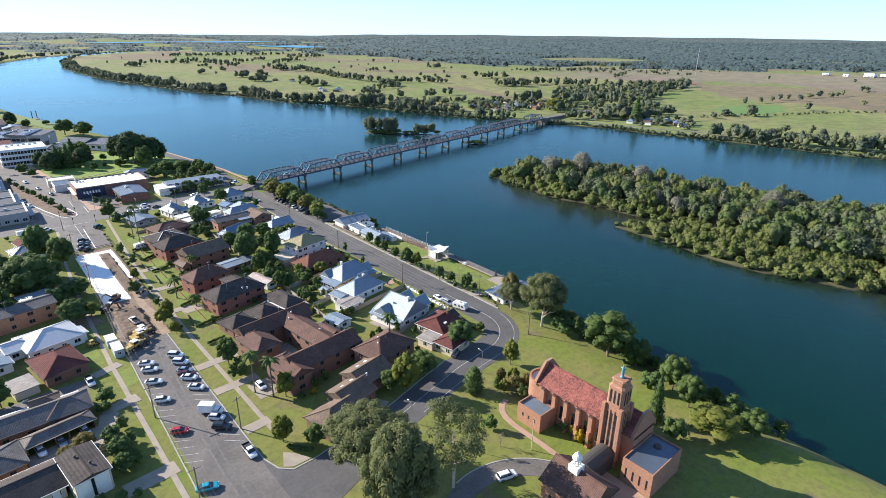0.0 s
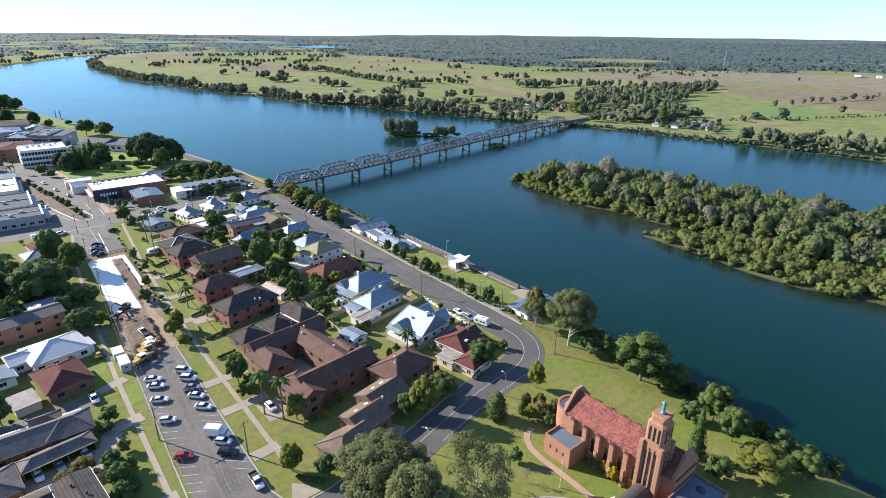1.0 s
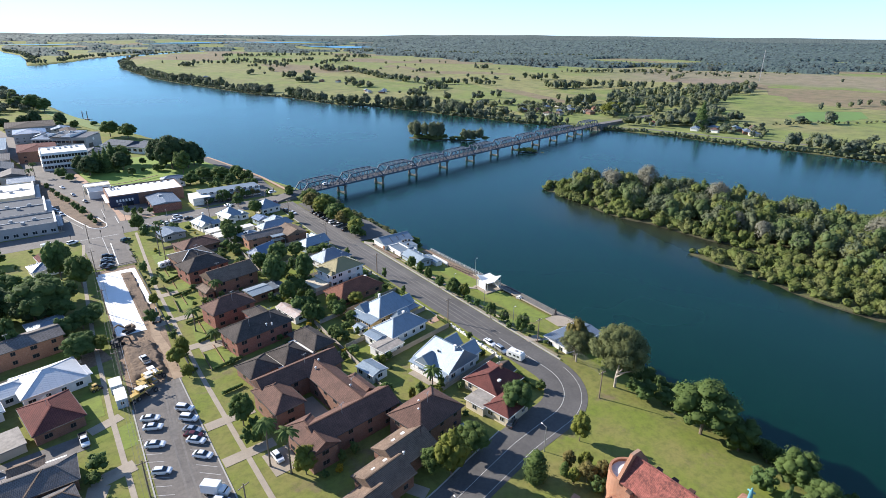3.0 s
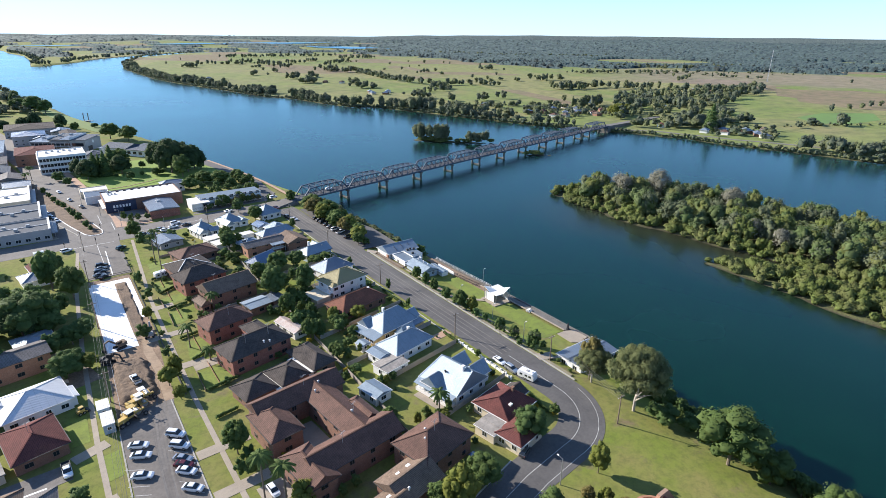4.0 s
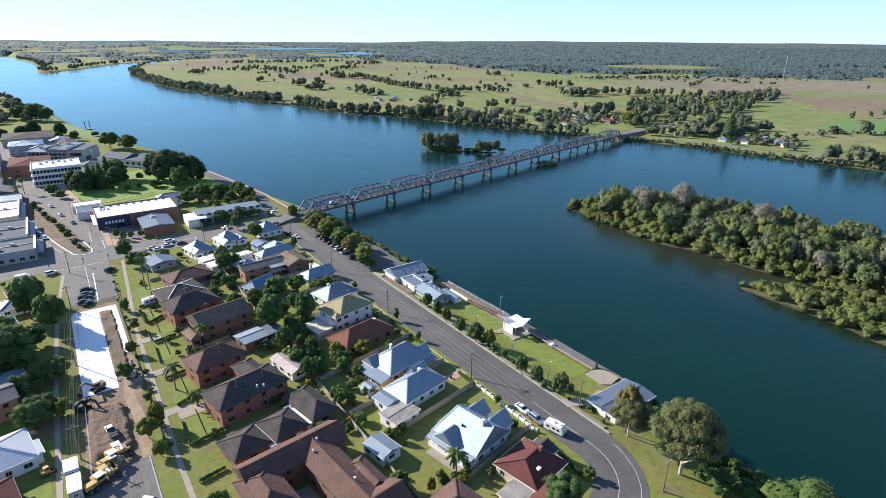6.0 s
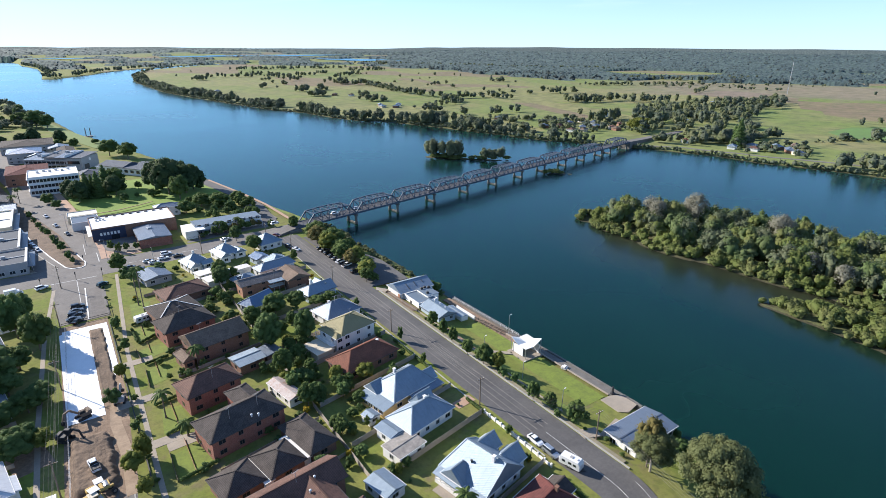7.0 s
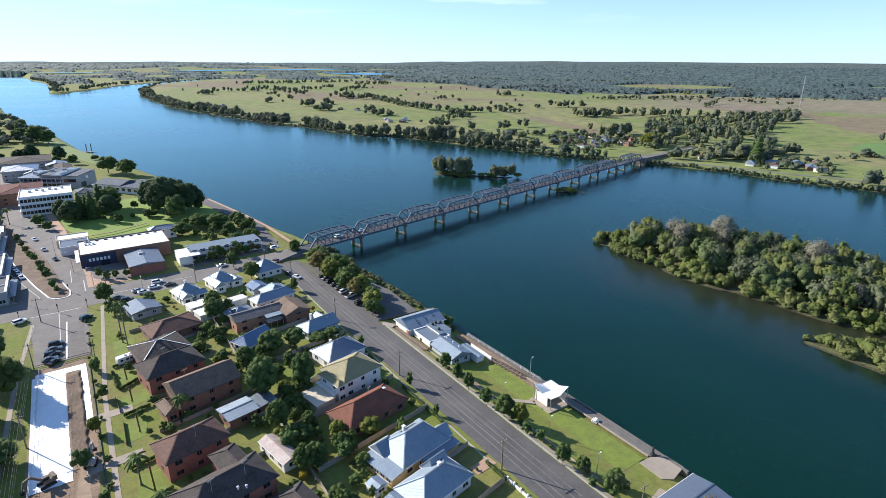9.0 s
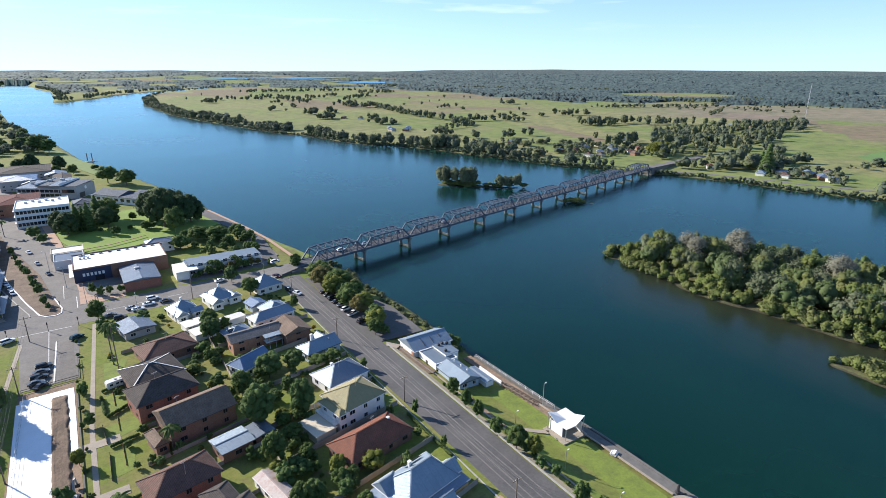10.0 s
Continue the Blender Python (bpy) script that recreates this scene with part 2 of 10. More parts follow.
BRONZE = surface("bronze_frame", (0.17, 0.125, 0.10), 0.5, amount=0.3)
DARK_TRIM = surface("dark_trim", (0.06, 0.055, 0.05), 0.6, amount=0.3)
TIMBER = surface("weathered_timber", (0.22, 0.165, 0.12), 0.85, large=0.8, fine=12.0, amount=0.7)
FENCE = surface("timber_fence", (0.40, 0.36, 0.31), 0.85, large=0.6, fine=10.0, amount=0.7, each=0.3)
STEEL = surface("bridge_steel", (0.07, 0.1, 0.145), 0.7, metal=0.0, worn=(0.03, 0.044, 0.064), large=0.3, amount=0.7)
DECKING = surface("bridge_decking", (0.105, 0.108, 0.118), 0.9, worn=(0.06, 0.063, 0.07), large=0.2, fine=1.5, amount=0.9)
GALV = surface("galvanised_steel", (0.45, 0.46, 0.47), 0.45, metal=0.6, amount=0.4)
PIER = surface("pier_concrete", (0.17, 0.16, 0.145), 0.9, worn=(0.09, 0.085, 0.075), large=0.5, amount=0.9)
DUST_VERGE = surface("dry_verge", (0.27, 0.235, 0.165), 0.95, worn=(0.17, 0.155, 0.10), large=0.4, fine=2.0, amount=1.0)
STONE = surface("rock_fill", (0.25, 0.22, 0.18), 0.95, worn=(0.12, 0.105, 0.09), large=0.7, fine=2.0, amount=1.0, bump=0.15)
PASTURE = surface("sown_pasture", (0.11, 0.21, 0.04), 0.95, worn=(0.09, 0.15, 0.035), large=0.03, fine=0.3, amount=0.9)
TYRE = surface("tyre_rubber", (0.02, 0.02, 0.021), 0.85, amount=0.3)
RIM = surface("alloy_rim", (0.45, 0.46, 0.47), 0.35, metal=0.9, amount=0.3)
PLASTIC_DARK = surface("dark_plastic", (0.03, 0.03, 0.032), 0.6, amount=0.3)
YELLOW_PAINT = surface("machine_yellow", (0.56, 0.37, 0.07), 0.6, worn=(0.24, 0.18, 0.09), large=0.7, amount=0.7)
NAVY = surface("navy_paint", (0.022, 0.034, 0.075), 0.6, amount=0.4)
COPPER = surface("verdigris_bronze", (0.11, 0.30, 0.35), 0.6, worn=(0.06, 0.17, 0.20), large=2.0, amount=0.6)
BARK = surface("tree_bark", (0.20, 0.16, 0.12), 0.95, large=1.0, fine=8.0, amount=0.8)
BARK_PALE = surface("pale_gum_bark", (0.50, 0.45, 0.38), 0.9, worn=(0.26, 0.21, 0.16), large=0.8, fine=4.0, amount=0.8)
LEAF_GUM = leaf_surface("gum_leaves", (0.228, 0.255, 0.11), (0.165, 0.19, 0.082))
LEAF_FIG = leaf_surface("fig_leaves", (0.074, 0.121, 0.049), (0.095, 0.142, 0.061))
LEAF_DARK = leaf_surface("dark_leaves", (0.115, 0.182, 0.061), (0.162, 0.243, 0.081))
LEAF_GREEN = leaf_surface("green_leaves", (0.155, 0.222, 0.068), (0.112, 0.172, 0.052))
LEAF_LIME = leaf_surface("yellow_green_leaves", (0.265, 0.285, 0.06), (0.175, 0.215, 0.05))
LEAF_GOLD = leaf_surface("golden_leaves", (0.525, 0.385, 0.035), (0.350, 0.298, 0.044))
LEAF_BRONZE = leaf_surface("bronze_leaves", (0.29, 0.25, 0.09), (0.2, 0.185, 0.068))
LEAF_MANGROVE = leaf_surface("mangrove_leaves", (0.21, 0.255, 0.072), (0.156, 0.2, 0.058), dry=(0.235, 0.225, 0.11))
LEAF_OAK = leaf_surface("river_oak_leaves", (0.155, 0.192, 0.105), (0.185, 0.218, 0.122), dry=(0.22, 0.226, 0.145))
LEAF_ISLAND = leaf_surface("island_leaves", (0.125, 0.185, 0.066), (0.155, 0.21, 0.082), dry=(0.176, 0.2, 0.1))
LEAF_PLAIN = leaf_surface("olive_leaves", (0.19, 0.225, 0.11), (0.15, 0.185, 0.092), dry=(0.22, 0.215, 0.13))
# far trees: base colour lightened and greyed in place of distance haze
LEAF_FAR = leaf_surface("hazed_far_tree_leaves", (0.15, 0.19, 0.13), (0.125, 0.163, 0.112), dry=(0.2, 0.21, 0.15))
# distance haze is mixed into both bushland greens as blue-grey
LEAF_BUSH_HAZED = leaf_surface("hazed_bushland_leaves", (0.085, 0.115, 0.11), (0.1, 0.13, 0.125), dry=(0.075, 0.10, 0.10))
LEAF_BUSH_HAZED_DULL = leaf_surface("dull_hazed_bushland_leaves", (0.10, 0.122, 0.11), (0.08, 0.102, 0.098), dry=(0.12, 0.13, 0.115))
LEAF_PALE = leaf_surface("pale_winter_leaves", (0.34, 0.335, 0.26), (0.26, 0.26, 0.2))
TWIGS = leaf_surface("bare_twigs", (0.350, 0.298, 0.245), (0.245, 0.210, 0.175))


def glass_surface(name, color, rough=0.06):
    m, tree, bsdf = shader(name)
    bsdf.inputs["Base Color"].default_value = (*color, 1)
    bsdf.inputs["Roughness"].default_value = rough
    bsdf.inputs["Specular IOR Level"].default_value = 0.7
    return m


GLASS = glass_surface("window_glass", (0.02, 0.025, 0.03))
HEADLIGHT = glass_surface("headlight_glass", (0.55, 0.56, 0.58), 0.15)
TAILLIGHT = glass_surface("taillight_plastic", (0.30, 0.01, 0.01), 0.2)


def car_paint(name, color, metal=0.1):
    m, tree, bsdf = shader(name)
    bsdf.inputs["Base Color"].default_value = (*color, 1)
    bsdf.inputs["Roughness"].default_value, bsdf.inputs["Metallic"].default_value = 0.28, metal
    bsdf.inputs["Coat Weight"].default_value = 0.6
    return m


CAR_PAINTS = {"white": car_paint("white_car_paint", (0.75, 0.76, 0.77)), "silver": car_paint("silver_car_paint", (0.45, 0.47, 0.49), 0.7),
              "grey": car_paint("grey_car_paint", (0.12, 0.125, 0.13), 0.5), "black": car_paint("black_car_paint", (0.015, 0.016, 0.018)),
              "red": car_paint("red_car_paint", (0.40, 0.015, 0.02)), "maroon": car_paint("maroon_car_paint", (0.11, 0.015, 0.02), 0.4),
              "blue": car_paint("blue_car_paint", (0.02, 0.10, 0.30), 0.3), "cyan": car_paint("turquoise_car_paint", (0.02, 0.36, 0.46), 0.3),
              "teal": car_paint("dark_green_car_paint", (0.015, 0.06, 0.06), 0.3)}

# ---- shapes and parts ----
class Shape:
    """Vertices and faces that are gathered and then made into one mesh."""

    def __init__(self):
        self.v, self.f = [], []

    def add(self, verts, faces):
        n = len(self.v)
        self.v += [tuple(p) for p in verts]
        self.f += [tuple(i + n for i in face) for face in faces]
        return self

    def box(self, x0, x1, y0, y1, z0, z1):
        return self.add([(x0, y0, z0), (x1, y0, z0), (x1, y1, z0), (x0, y1, z0), (x0, y0, z1), (x1, y0, z1), (x1, y1, z1), (x0, y1, z1)],
                        [(3, 2, 1, 0), (4, 5, 6, 7), (0, 1, 5, 4), (1, 2, 6, 5), (2, 3, 7, 6), (3, 0, 4, 7)])

    def bevel_box(self, x0, x1, y0, y1, z0, z1, b=0.05):
        """A box whose upper and upright edges are cut off."""
        c = [(x0 + b, y0), (x1 - b, y0), (x1, y0 + b), (x1, y1 - b), (x1 - b, y1), (x0 + b, y1), (x0, y1 - b), (x0, y0 + b)]
        mx, my = (x0 + x1) / 2, (y0 + y1) / 2
        top = [(x + (b if x < mx else -b) * 0.7, y + (b if y < my else -b) * 0.7) for x, y in c]
        verts = [(x, y, z0) for x, y in c] + [(x, y, z1 - b) for x, y in c] + [(x, y, z1) for x, y in top]
        faces = [tuple(range(7, -1, -1)), tuple(range(16, 24))]
        for i in range(8):
            j = (i + 1) % 8
            faces += [(i, j, 8 + j, 8 + i), (8 + i, 8 + j, 16 + j, 16 + i)]
        return self.add(verts, faces)

    def tube(self, a, b, r0, r1=None, n=8, caps=True):
        a, b = Vector(a), Vector(b)
        r1 = r0 if r1 is None else r1
        axis = (b - a).normalized()
        side = axis.orthogonal().normalized()
        up = axis.cross(side)
        ring = [(math.cos(2 * math.pi * i / n), math.sin(2 * math.pi * i / n)) for i in range(n)]
        verts = [a + (side * c + up * s) * r0 for c, s in ring] + [b + (side * c + up * s) * r1 for c, s in ring]
        faces = [(i, (i + 1) % n, n + (i + 1) % n, n + i) for i in range(n)]
        if caps:
            faces += [tuple(range(n - 1, -1, -1)), tuple(range(n, 2 * n))]
        return self.add(verts, faces)

    def beam(self, a, b, w, h):
        """A bar of width w and depth h from a to b."""
        a, b = Vector(a), Vector(b)
        axis = (b - a).normalized()
        side = axis.cross(Vector((0, 0, 1)))
        side = side.normalized() if side.length > 1e-4 else Vector((1, 0, 0))
        up = side.cross(axis)
        c = [(-w / 2, -h / 2), (w / 2, -h / 2), (w / 2, h / 2), (-w / 2, h / 2)]
        verts = [a + side * s + up * u for s, u in c] + [b + side * s + up * u for s, u in c]
        return self.add(verts, [(3, 2, 1, 0), (4, 5, 6, 7), (0, 1, 5, 4), (1, 2, 6, 5), (2, 3, 7, 6), (3, 0, 4, 7)])

    def slab(self, outline, z0, z1):
        """A flat plate with that outline, counter-clockwise."""
        n = len(outline)
        verts = [(x, y, z0) for x, y in outline] + [(x, y, z1) for x, y in outline]
        return self.add(verts, [tuple(range(n - 1, -1, -1)), tuple(range(n, 2 * n))] + [(i, (i + 1) % n, n + (i + 1) % n, n + i) for i in range(n)])

    def lathe(self, profile, n=12, at=(0, 0, 0)):
        """Rings of (radius, height) round an upright axis, closed at both ends."""
        ax, ay, az = at
        verts = [(ax + r * math.cos(2 * math.pi * i / n), ay + r * math.sin(2 * math.pi * i / n), az + z) for r, z in profile for i in range(n)]
        faces = []
        for k in range(len(profile) - 1):
            faces += [(k * n + i, k * n + (i + 1) % n, (k + 1) * n + (i + 1) % n, (k + 1) * n + i) for i in range(n)]
        last = (len(profile) - 1) * n
        return self.add(verts, faces + [tuple(range(n - 1, -1, -1)), tuple(range(last, last + n))])

    def mesh(self, name, material, smooth=False):
        me = bpy.data.meshes.new(name)
        me.from_pydata([tuple(p) for p in self.v], [], self.f)
        me.materials.append(material)
        if smooth:
            me.polygons.foreach_set("use_smooth", [True] * len(me.polygons))
        me.update()
        return me


def part(name, shape, material, parent, label="", smooth=False):
    """One mesh object under a thing or a part."""
    me = shape if isinstance(shape, bpy.types.Mesh) else shape.mesh(name, material, smooth)
    ob = new(name, me)
    ob.parent = parent
    return tagged(ob, label)


def thing(name, label, category, at=(0, 0, 0), turn=0.0, group="", kind=""):
    ob = new(name)
    ob.matrix_basis = pose(*at, 0, 0, turn)
    return tagged(ob, label, category, group, kind)


def solid(name, shape, material, label, category, group="", kind="", smooth=False):
    return tagged(new(name, shape.mesh(name, material, smooth)), label, category, group, kind)


# ---- lie of the land ----
WATER = -4.5
NEAR_BANK_Y = [-5000, 24, 50, 68, 102, 133, 163, 221, 267, 318, 346, 407, 440, 481, 522, 738, 776, 973, 1273, 1567, 2000, 2391, 2800, 3100, 3900, 4000]
NEAR_BANK_X = [139, 139, 141, 144, 148, 154, 154, 152, 154, 149, 148, 135, 130, 123, 121, 74, 60, 34, -24, -52, -100, -220, -520, -900, -900, 400]
FAR_BANK_Y = [-5000, 0, 146, 231, 266, 284, 331, 351, 384, 400, 425, 448, 474, 506, 543, 577, 620, 663, 706, 736, 788, 866, 917, 1005, 1107, 1226, 1398, 1747, 1860, 1900, 1990]
FAR_BANK_X = [700, 590, 566, 554, 544, 537, 535, 526, 516, 502, 490, 484, 470, 460, 453, 439, 430, 417, 401, 375, 359, 349, 324, 307, 288, 265, 243, 240, 246, 250, 262]


# the side arm that runs off between two points of land upstream
CHANNEL = [(160, 1960, 105), (183, 2074, 95), (236, 2240, 68), (262, 2378, 56), (322, 2540, 42), (412, 2690, 40), (515, 2850, 38), (640, 3030, 36), (860, 3200, 30), (1080, 3330, 22)]


def polyline_distance(x, y, points):
    best = np.full(np.shape(x), 1e9)
    for (ax, ay, aw), (bx, by, bw) in zip(points[:-1], points[1:]):
        dx, dy = bx - ax, by - ay
        k = np.clip(((x - ax) * dx + (y - ay) * dy) / (dx * dx + dy * dy), 0, 1)
        best = np.minimum(best, np.hypot(x - ax - k * dx, y - ay - k * dy) - (aw + (bw - aw) * k))
    return best


ISLAND = [(284, 261, 9), (294, 240, 23), (303, 205, 35), (313, 165, 40), (318, 130, 41), (318, 100, 45), (312, 60, 52), (310, -40, 45), (330, -160, 30)]
LOBE = [(252, 144, 3), (256, 130, 9), (258, 112, 12), (258, 90, 14), (259, 70, 14), (268, 45, 14)]
ISLET = [(312, 472, 5), (324, 456, 7), (346, 432, 5), (360, 420, 2)]
ROCK = [(350, 362, 3.0), (364, 352, 3.0)]


def island_depth(x, y):
    """Metres to the nearest island's edge, negative on the island."""
    d = polyline_distance(x, y, ISLAND)
    for other in (LOBE, ISLET, ROCK):
        d = np.minimum(d, polyline_distance(x, y, other))
    return d


def river_depth(x, y):
    """Metres from the nearest bank, positive in the river."""
    x, y = np.asarray(x, float), np.asarray(y, float)
    near = np.interp(y, NEAR_BANK_Y, NEAR_BANK_X)
    far = np.where(y < 1990, np.interp(y, FAR_BANK_Y, FAR_BANK_X), np.interp(y, [1990, 2050, 2451, 2895, 3367, 3650, 3950, 4000], [262, 36, 42, 30, -30, -44, -80, -700]))
    s = np.minimum(x - near, far - x)
    s = np.maximum(s, -polyline_distance(x, y, CHANNEL))
    return np.minimum(s, island_depth(x, y))


# backwaters that lie on the far plain
LAGOONS = [
    [(640, 3880, 12), (819, 3843, 40), (1118, 3815, 45), (1436, 3768, 60), (1650, 3760, 40), (1832, 3732, 18)],
    [(1464, 3459, 15), (1545, 3330, 60), (1650, 3250, 95), (1733, 3170, 80), (1830, 3000, 20)],
    [(-40, 3900, 10), (127, 3874, 36), (330, 3890, 14)],
]


def lagoon_depth(x, y):
    return -np.minimum.reduce([polyline_distance(x, y, line) for line in LAGOONS])


def land_height(x, y):
    x, y = np.asarray(x, float), np.asarray(y, float)
    s = river_depth(x, y)
    town = np.interp(x, [127, 131, 137, 200], [0, -0.5, -1.9, -2.2])
    town = np.where(y > 345, np.minimum(town, -0.3), town)
    level = np.where(x < 220, town, -2.0)
    far = np.hypot(x, y)
    level = level + np.clip((far - 3300) / 1450, 0, 1) ** 1.3 * (64 + 14 * np.sin(x * 0.0031 + 1.3) * np.sin(y * 0.0027)) * (y > -1500)
    isle = island_depth(x, y)
    level = np.where(isle < 1, -4.05, level)
    bank = WATER + np.clip(-s, 0, None) * 0.55
    return np.where(s > 0, np.maximum(-8.0, WATER - 0.12 - s * 0.3), np.minimum(level, bank))


def spaced(lo, hi, step, end_lo, end_hi, growth=1.12):
    mid = list(np.arange(lo, hi + 0.1, step))
    up, d = [], step
    p = mid[-1]
    while p < end_hi:
        d *= growth
        p = min(p + d, end_hi)
        up.append(p)
    down, d = [], step
    p = mid[0]
    while p > end_lo:
        d *= growth
        p = max(p - d, end_lo)
        down.append(p)
    return np.array(down[::-1] + mid + up)


def sheet_mesh(name, xs, ys, height, material):
    gx, gy = np.meshgrid(xs, ys)
    z = height(gx, gy)
    verts = np.stack([gx, gy, z], -1).reshape(-1, 3)
    n = len(xs)
    i = np.arange((len(ys) - 1) * n).reshape(len(ys) - 1, n)[:, :-1].ravel()
    me = bpy.data.meshes.new(name)
    me.from_pydata(verts.tolist(), [], np.stack([i, i + 1, i + n + 1, i + n], -1).tolist())
    me.materials.append(material)
    me.polygons.foreach_set("use_smooth", [True] * len(me.polygons))
    me.update()
    return me


def ground_material():
    """Grass and paddocks: mown town lawns, green and dry fields over the river, mud at the water's edge."""
    m, tree, bsdf = shader("ground_cover")
    pos = place(tree)
    split = tree.nodes.new("ShaderNodeSeparateXYZ")
    tree.links.new(pos, split.inputs[0])
    small = grain(tree, 1.2, pos, 6.0, 0.7)
    mid = ramp(tree, grain(tree, 0.06, pos, 4.0), 0.35, 0.65)
    lawn = blend(tree, mid, (0.15, 0.19, 0.034), (0.205, 0.19, 0.066))
    lawn = blend(tree, ramp(tree, grain(tree, 0.11, pos, 5.0), 0.58, 0.72), lawn, (0.17, 0.13, 0.085))
    lawn = blend(tree, maths(tree, "MULTIPLY", ramp(tree, grain(tree, 0.55, pos, 6.0, 0.75), 0.44, 0.70), 0.6), lawn, (0.075, 0.085, 0.03))
    # paddocks: cells about 180 m across, each with its own green or straw colour
    cells = tree.nodes.new("ShaderNodeTexVoronoi")
    cells.distance = "CHEBYCHEV"
    cells.inputs["Scale"].default_value = 0.0052
    warp = tree.nodes.new("ShaderNodeMapping")
    warp.inputs["Rotation"].default_value = (0, 0, 0.5)
    warp.inputs["Scale"].default_value = (1.0, 0.6, 1.0)
    tree.links.new(pos, warp.inputs[0])
    tree.links.new(warp.outputs[0], cells.inputs["Vector"])
    tone = tree.nodes.new("ShaderNodeSeparateColor")
    tree.links.new(cells.outputs["Color"], tone.inputs[0])
    field = blend(tree, tone.outputs[0], (0.16, 0.215, 0.055), (0.25, 0.24, 0.10))
    field = blend(tree, ramp(tree, tone.outputs[1], 0.74, 0.80), field, (0.21, 0.16, 0.105))
    field = blend(tree, maths(tree, "MULTIPLY", ramp(tree, grain(tree, 0.012, pos, 5.0), 0.42, 0.68), 0.6), field, (0.25, 0.21, 0.11))
    field = blend(tree, maths(tree, "MULTIPLY", ramp(tree, grain(tree, 0.05, pos, 7.0, 0.75), 0.42, 0.66), 0.7), field, (0.085, 0.105, 0.05))
    # a broad strip of pinkish dry scrub before the bushland
    reach = tree.nodes.new("ShaderNodeVectorMath")
    reach.operation = "LENGTH"
    tree.links.new(pos, reach.inputs[0])
    away = maths(tree, "ADD", reach.outputs["Value"], maths(tree, "MULTIPLY", grain(tree, 0.006, pos, 4.0), 320.0))
    fallow = maths(tree, "MULTIPLY", ramp(tree, away, 1470, 1530), ramp(tree, away, 2040, 1960))
    east = maths(tree, "DIVIDE", split.outputs["X"], maths(tree, "MAXIMUM", split.outputs["Y"], 1.0))
    fallow = maths(tree, "MULTIPLY", fallow, ramp(tree, east, 1.15, 1.5))
    field = blend(tree, maths(tree, "MULTIPLY", fallow, 0.7), field, blend(tree, ramp(tree, grain(tree, 0.03, pos, 6.0, 0.75), 0.4, 0.62), (0.26, 0.205, 0.16), (0.15, 0.13, 0.10)))
    # bushland floor that takes over far out, with clearings; haze greys its colour
    span = tree.nodes.new("ShaderNodeVectorMath")
    span.operation = "LENGTH"
    tree.links.new(pos, span.inputs[0])
    north = ramp(tree, maths(tree, "DIVIDE", split.outputs["X"], maths(tree, "MAXIMUM", split.outputs["Y"], 1.0)), 0.5, 0.72)
    bush = maths(tree, "MAXIMUM", maths(tree, "MULTIPLY", ramp(tree, span.outputs["Value"], 2500, 3600), north), ramp(tree, span.outputs["Value"], 4150, 4400))
    bush = maths(tree, "MULTIPLY", bush, 0.85)
    field = blend(tree, bush, field, (0.14, 0.17, 0.15))
    side = ramp(tree, split.outputs["X"], 210, 225)
    col = blend(tree, side, lawn, field)
    mud = ramp(tree, maths(tree, "ADD", split.outputs["Z"], maths(tree, "MULTIPLY", small, 1.6)), -2.6, -3.6)
    col = blend(tree, mud, col, (0.05, 0.046, 0.03))
    tree.links.new(col, bsdf.inputs["Base Color"])
    bsdf.inputs["Roughness"].default_value = 0.95
    bsdf.inputs["Specular IOR Level"].default_value = 0.15
    bumped(tree, bsdf, small, 0.6, 0.12)
    return m


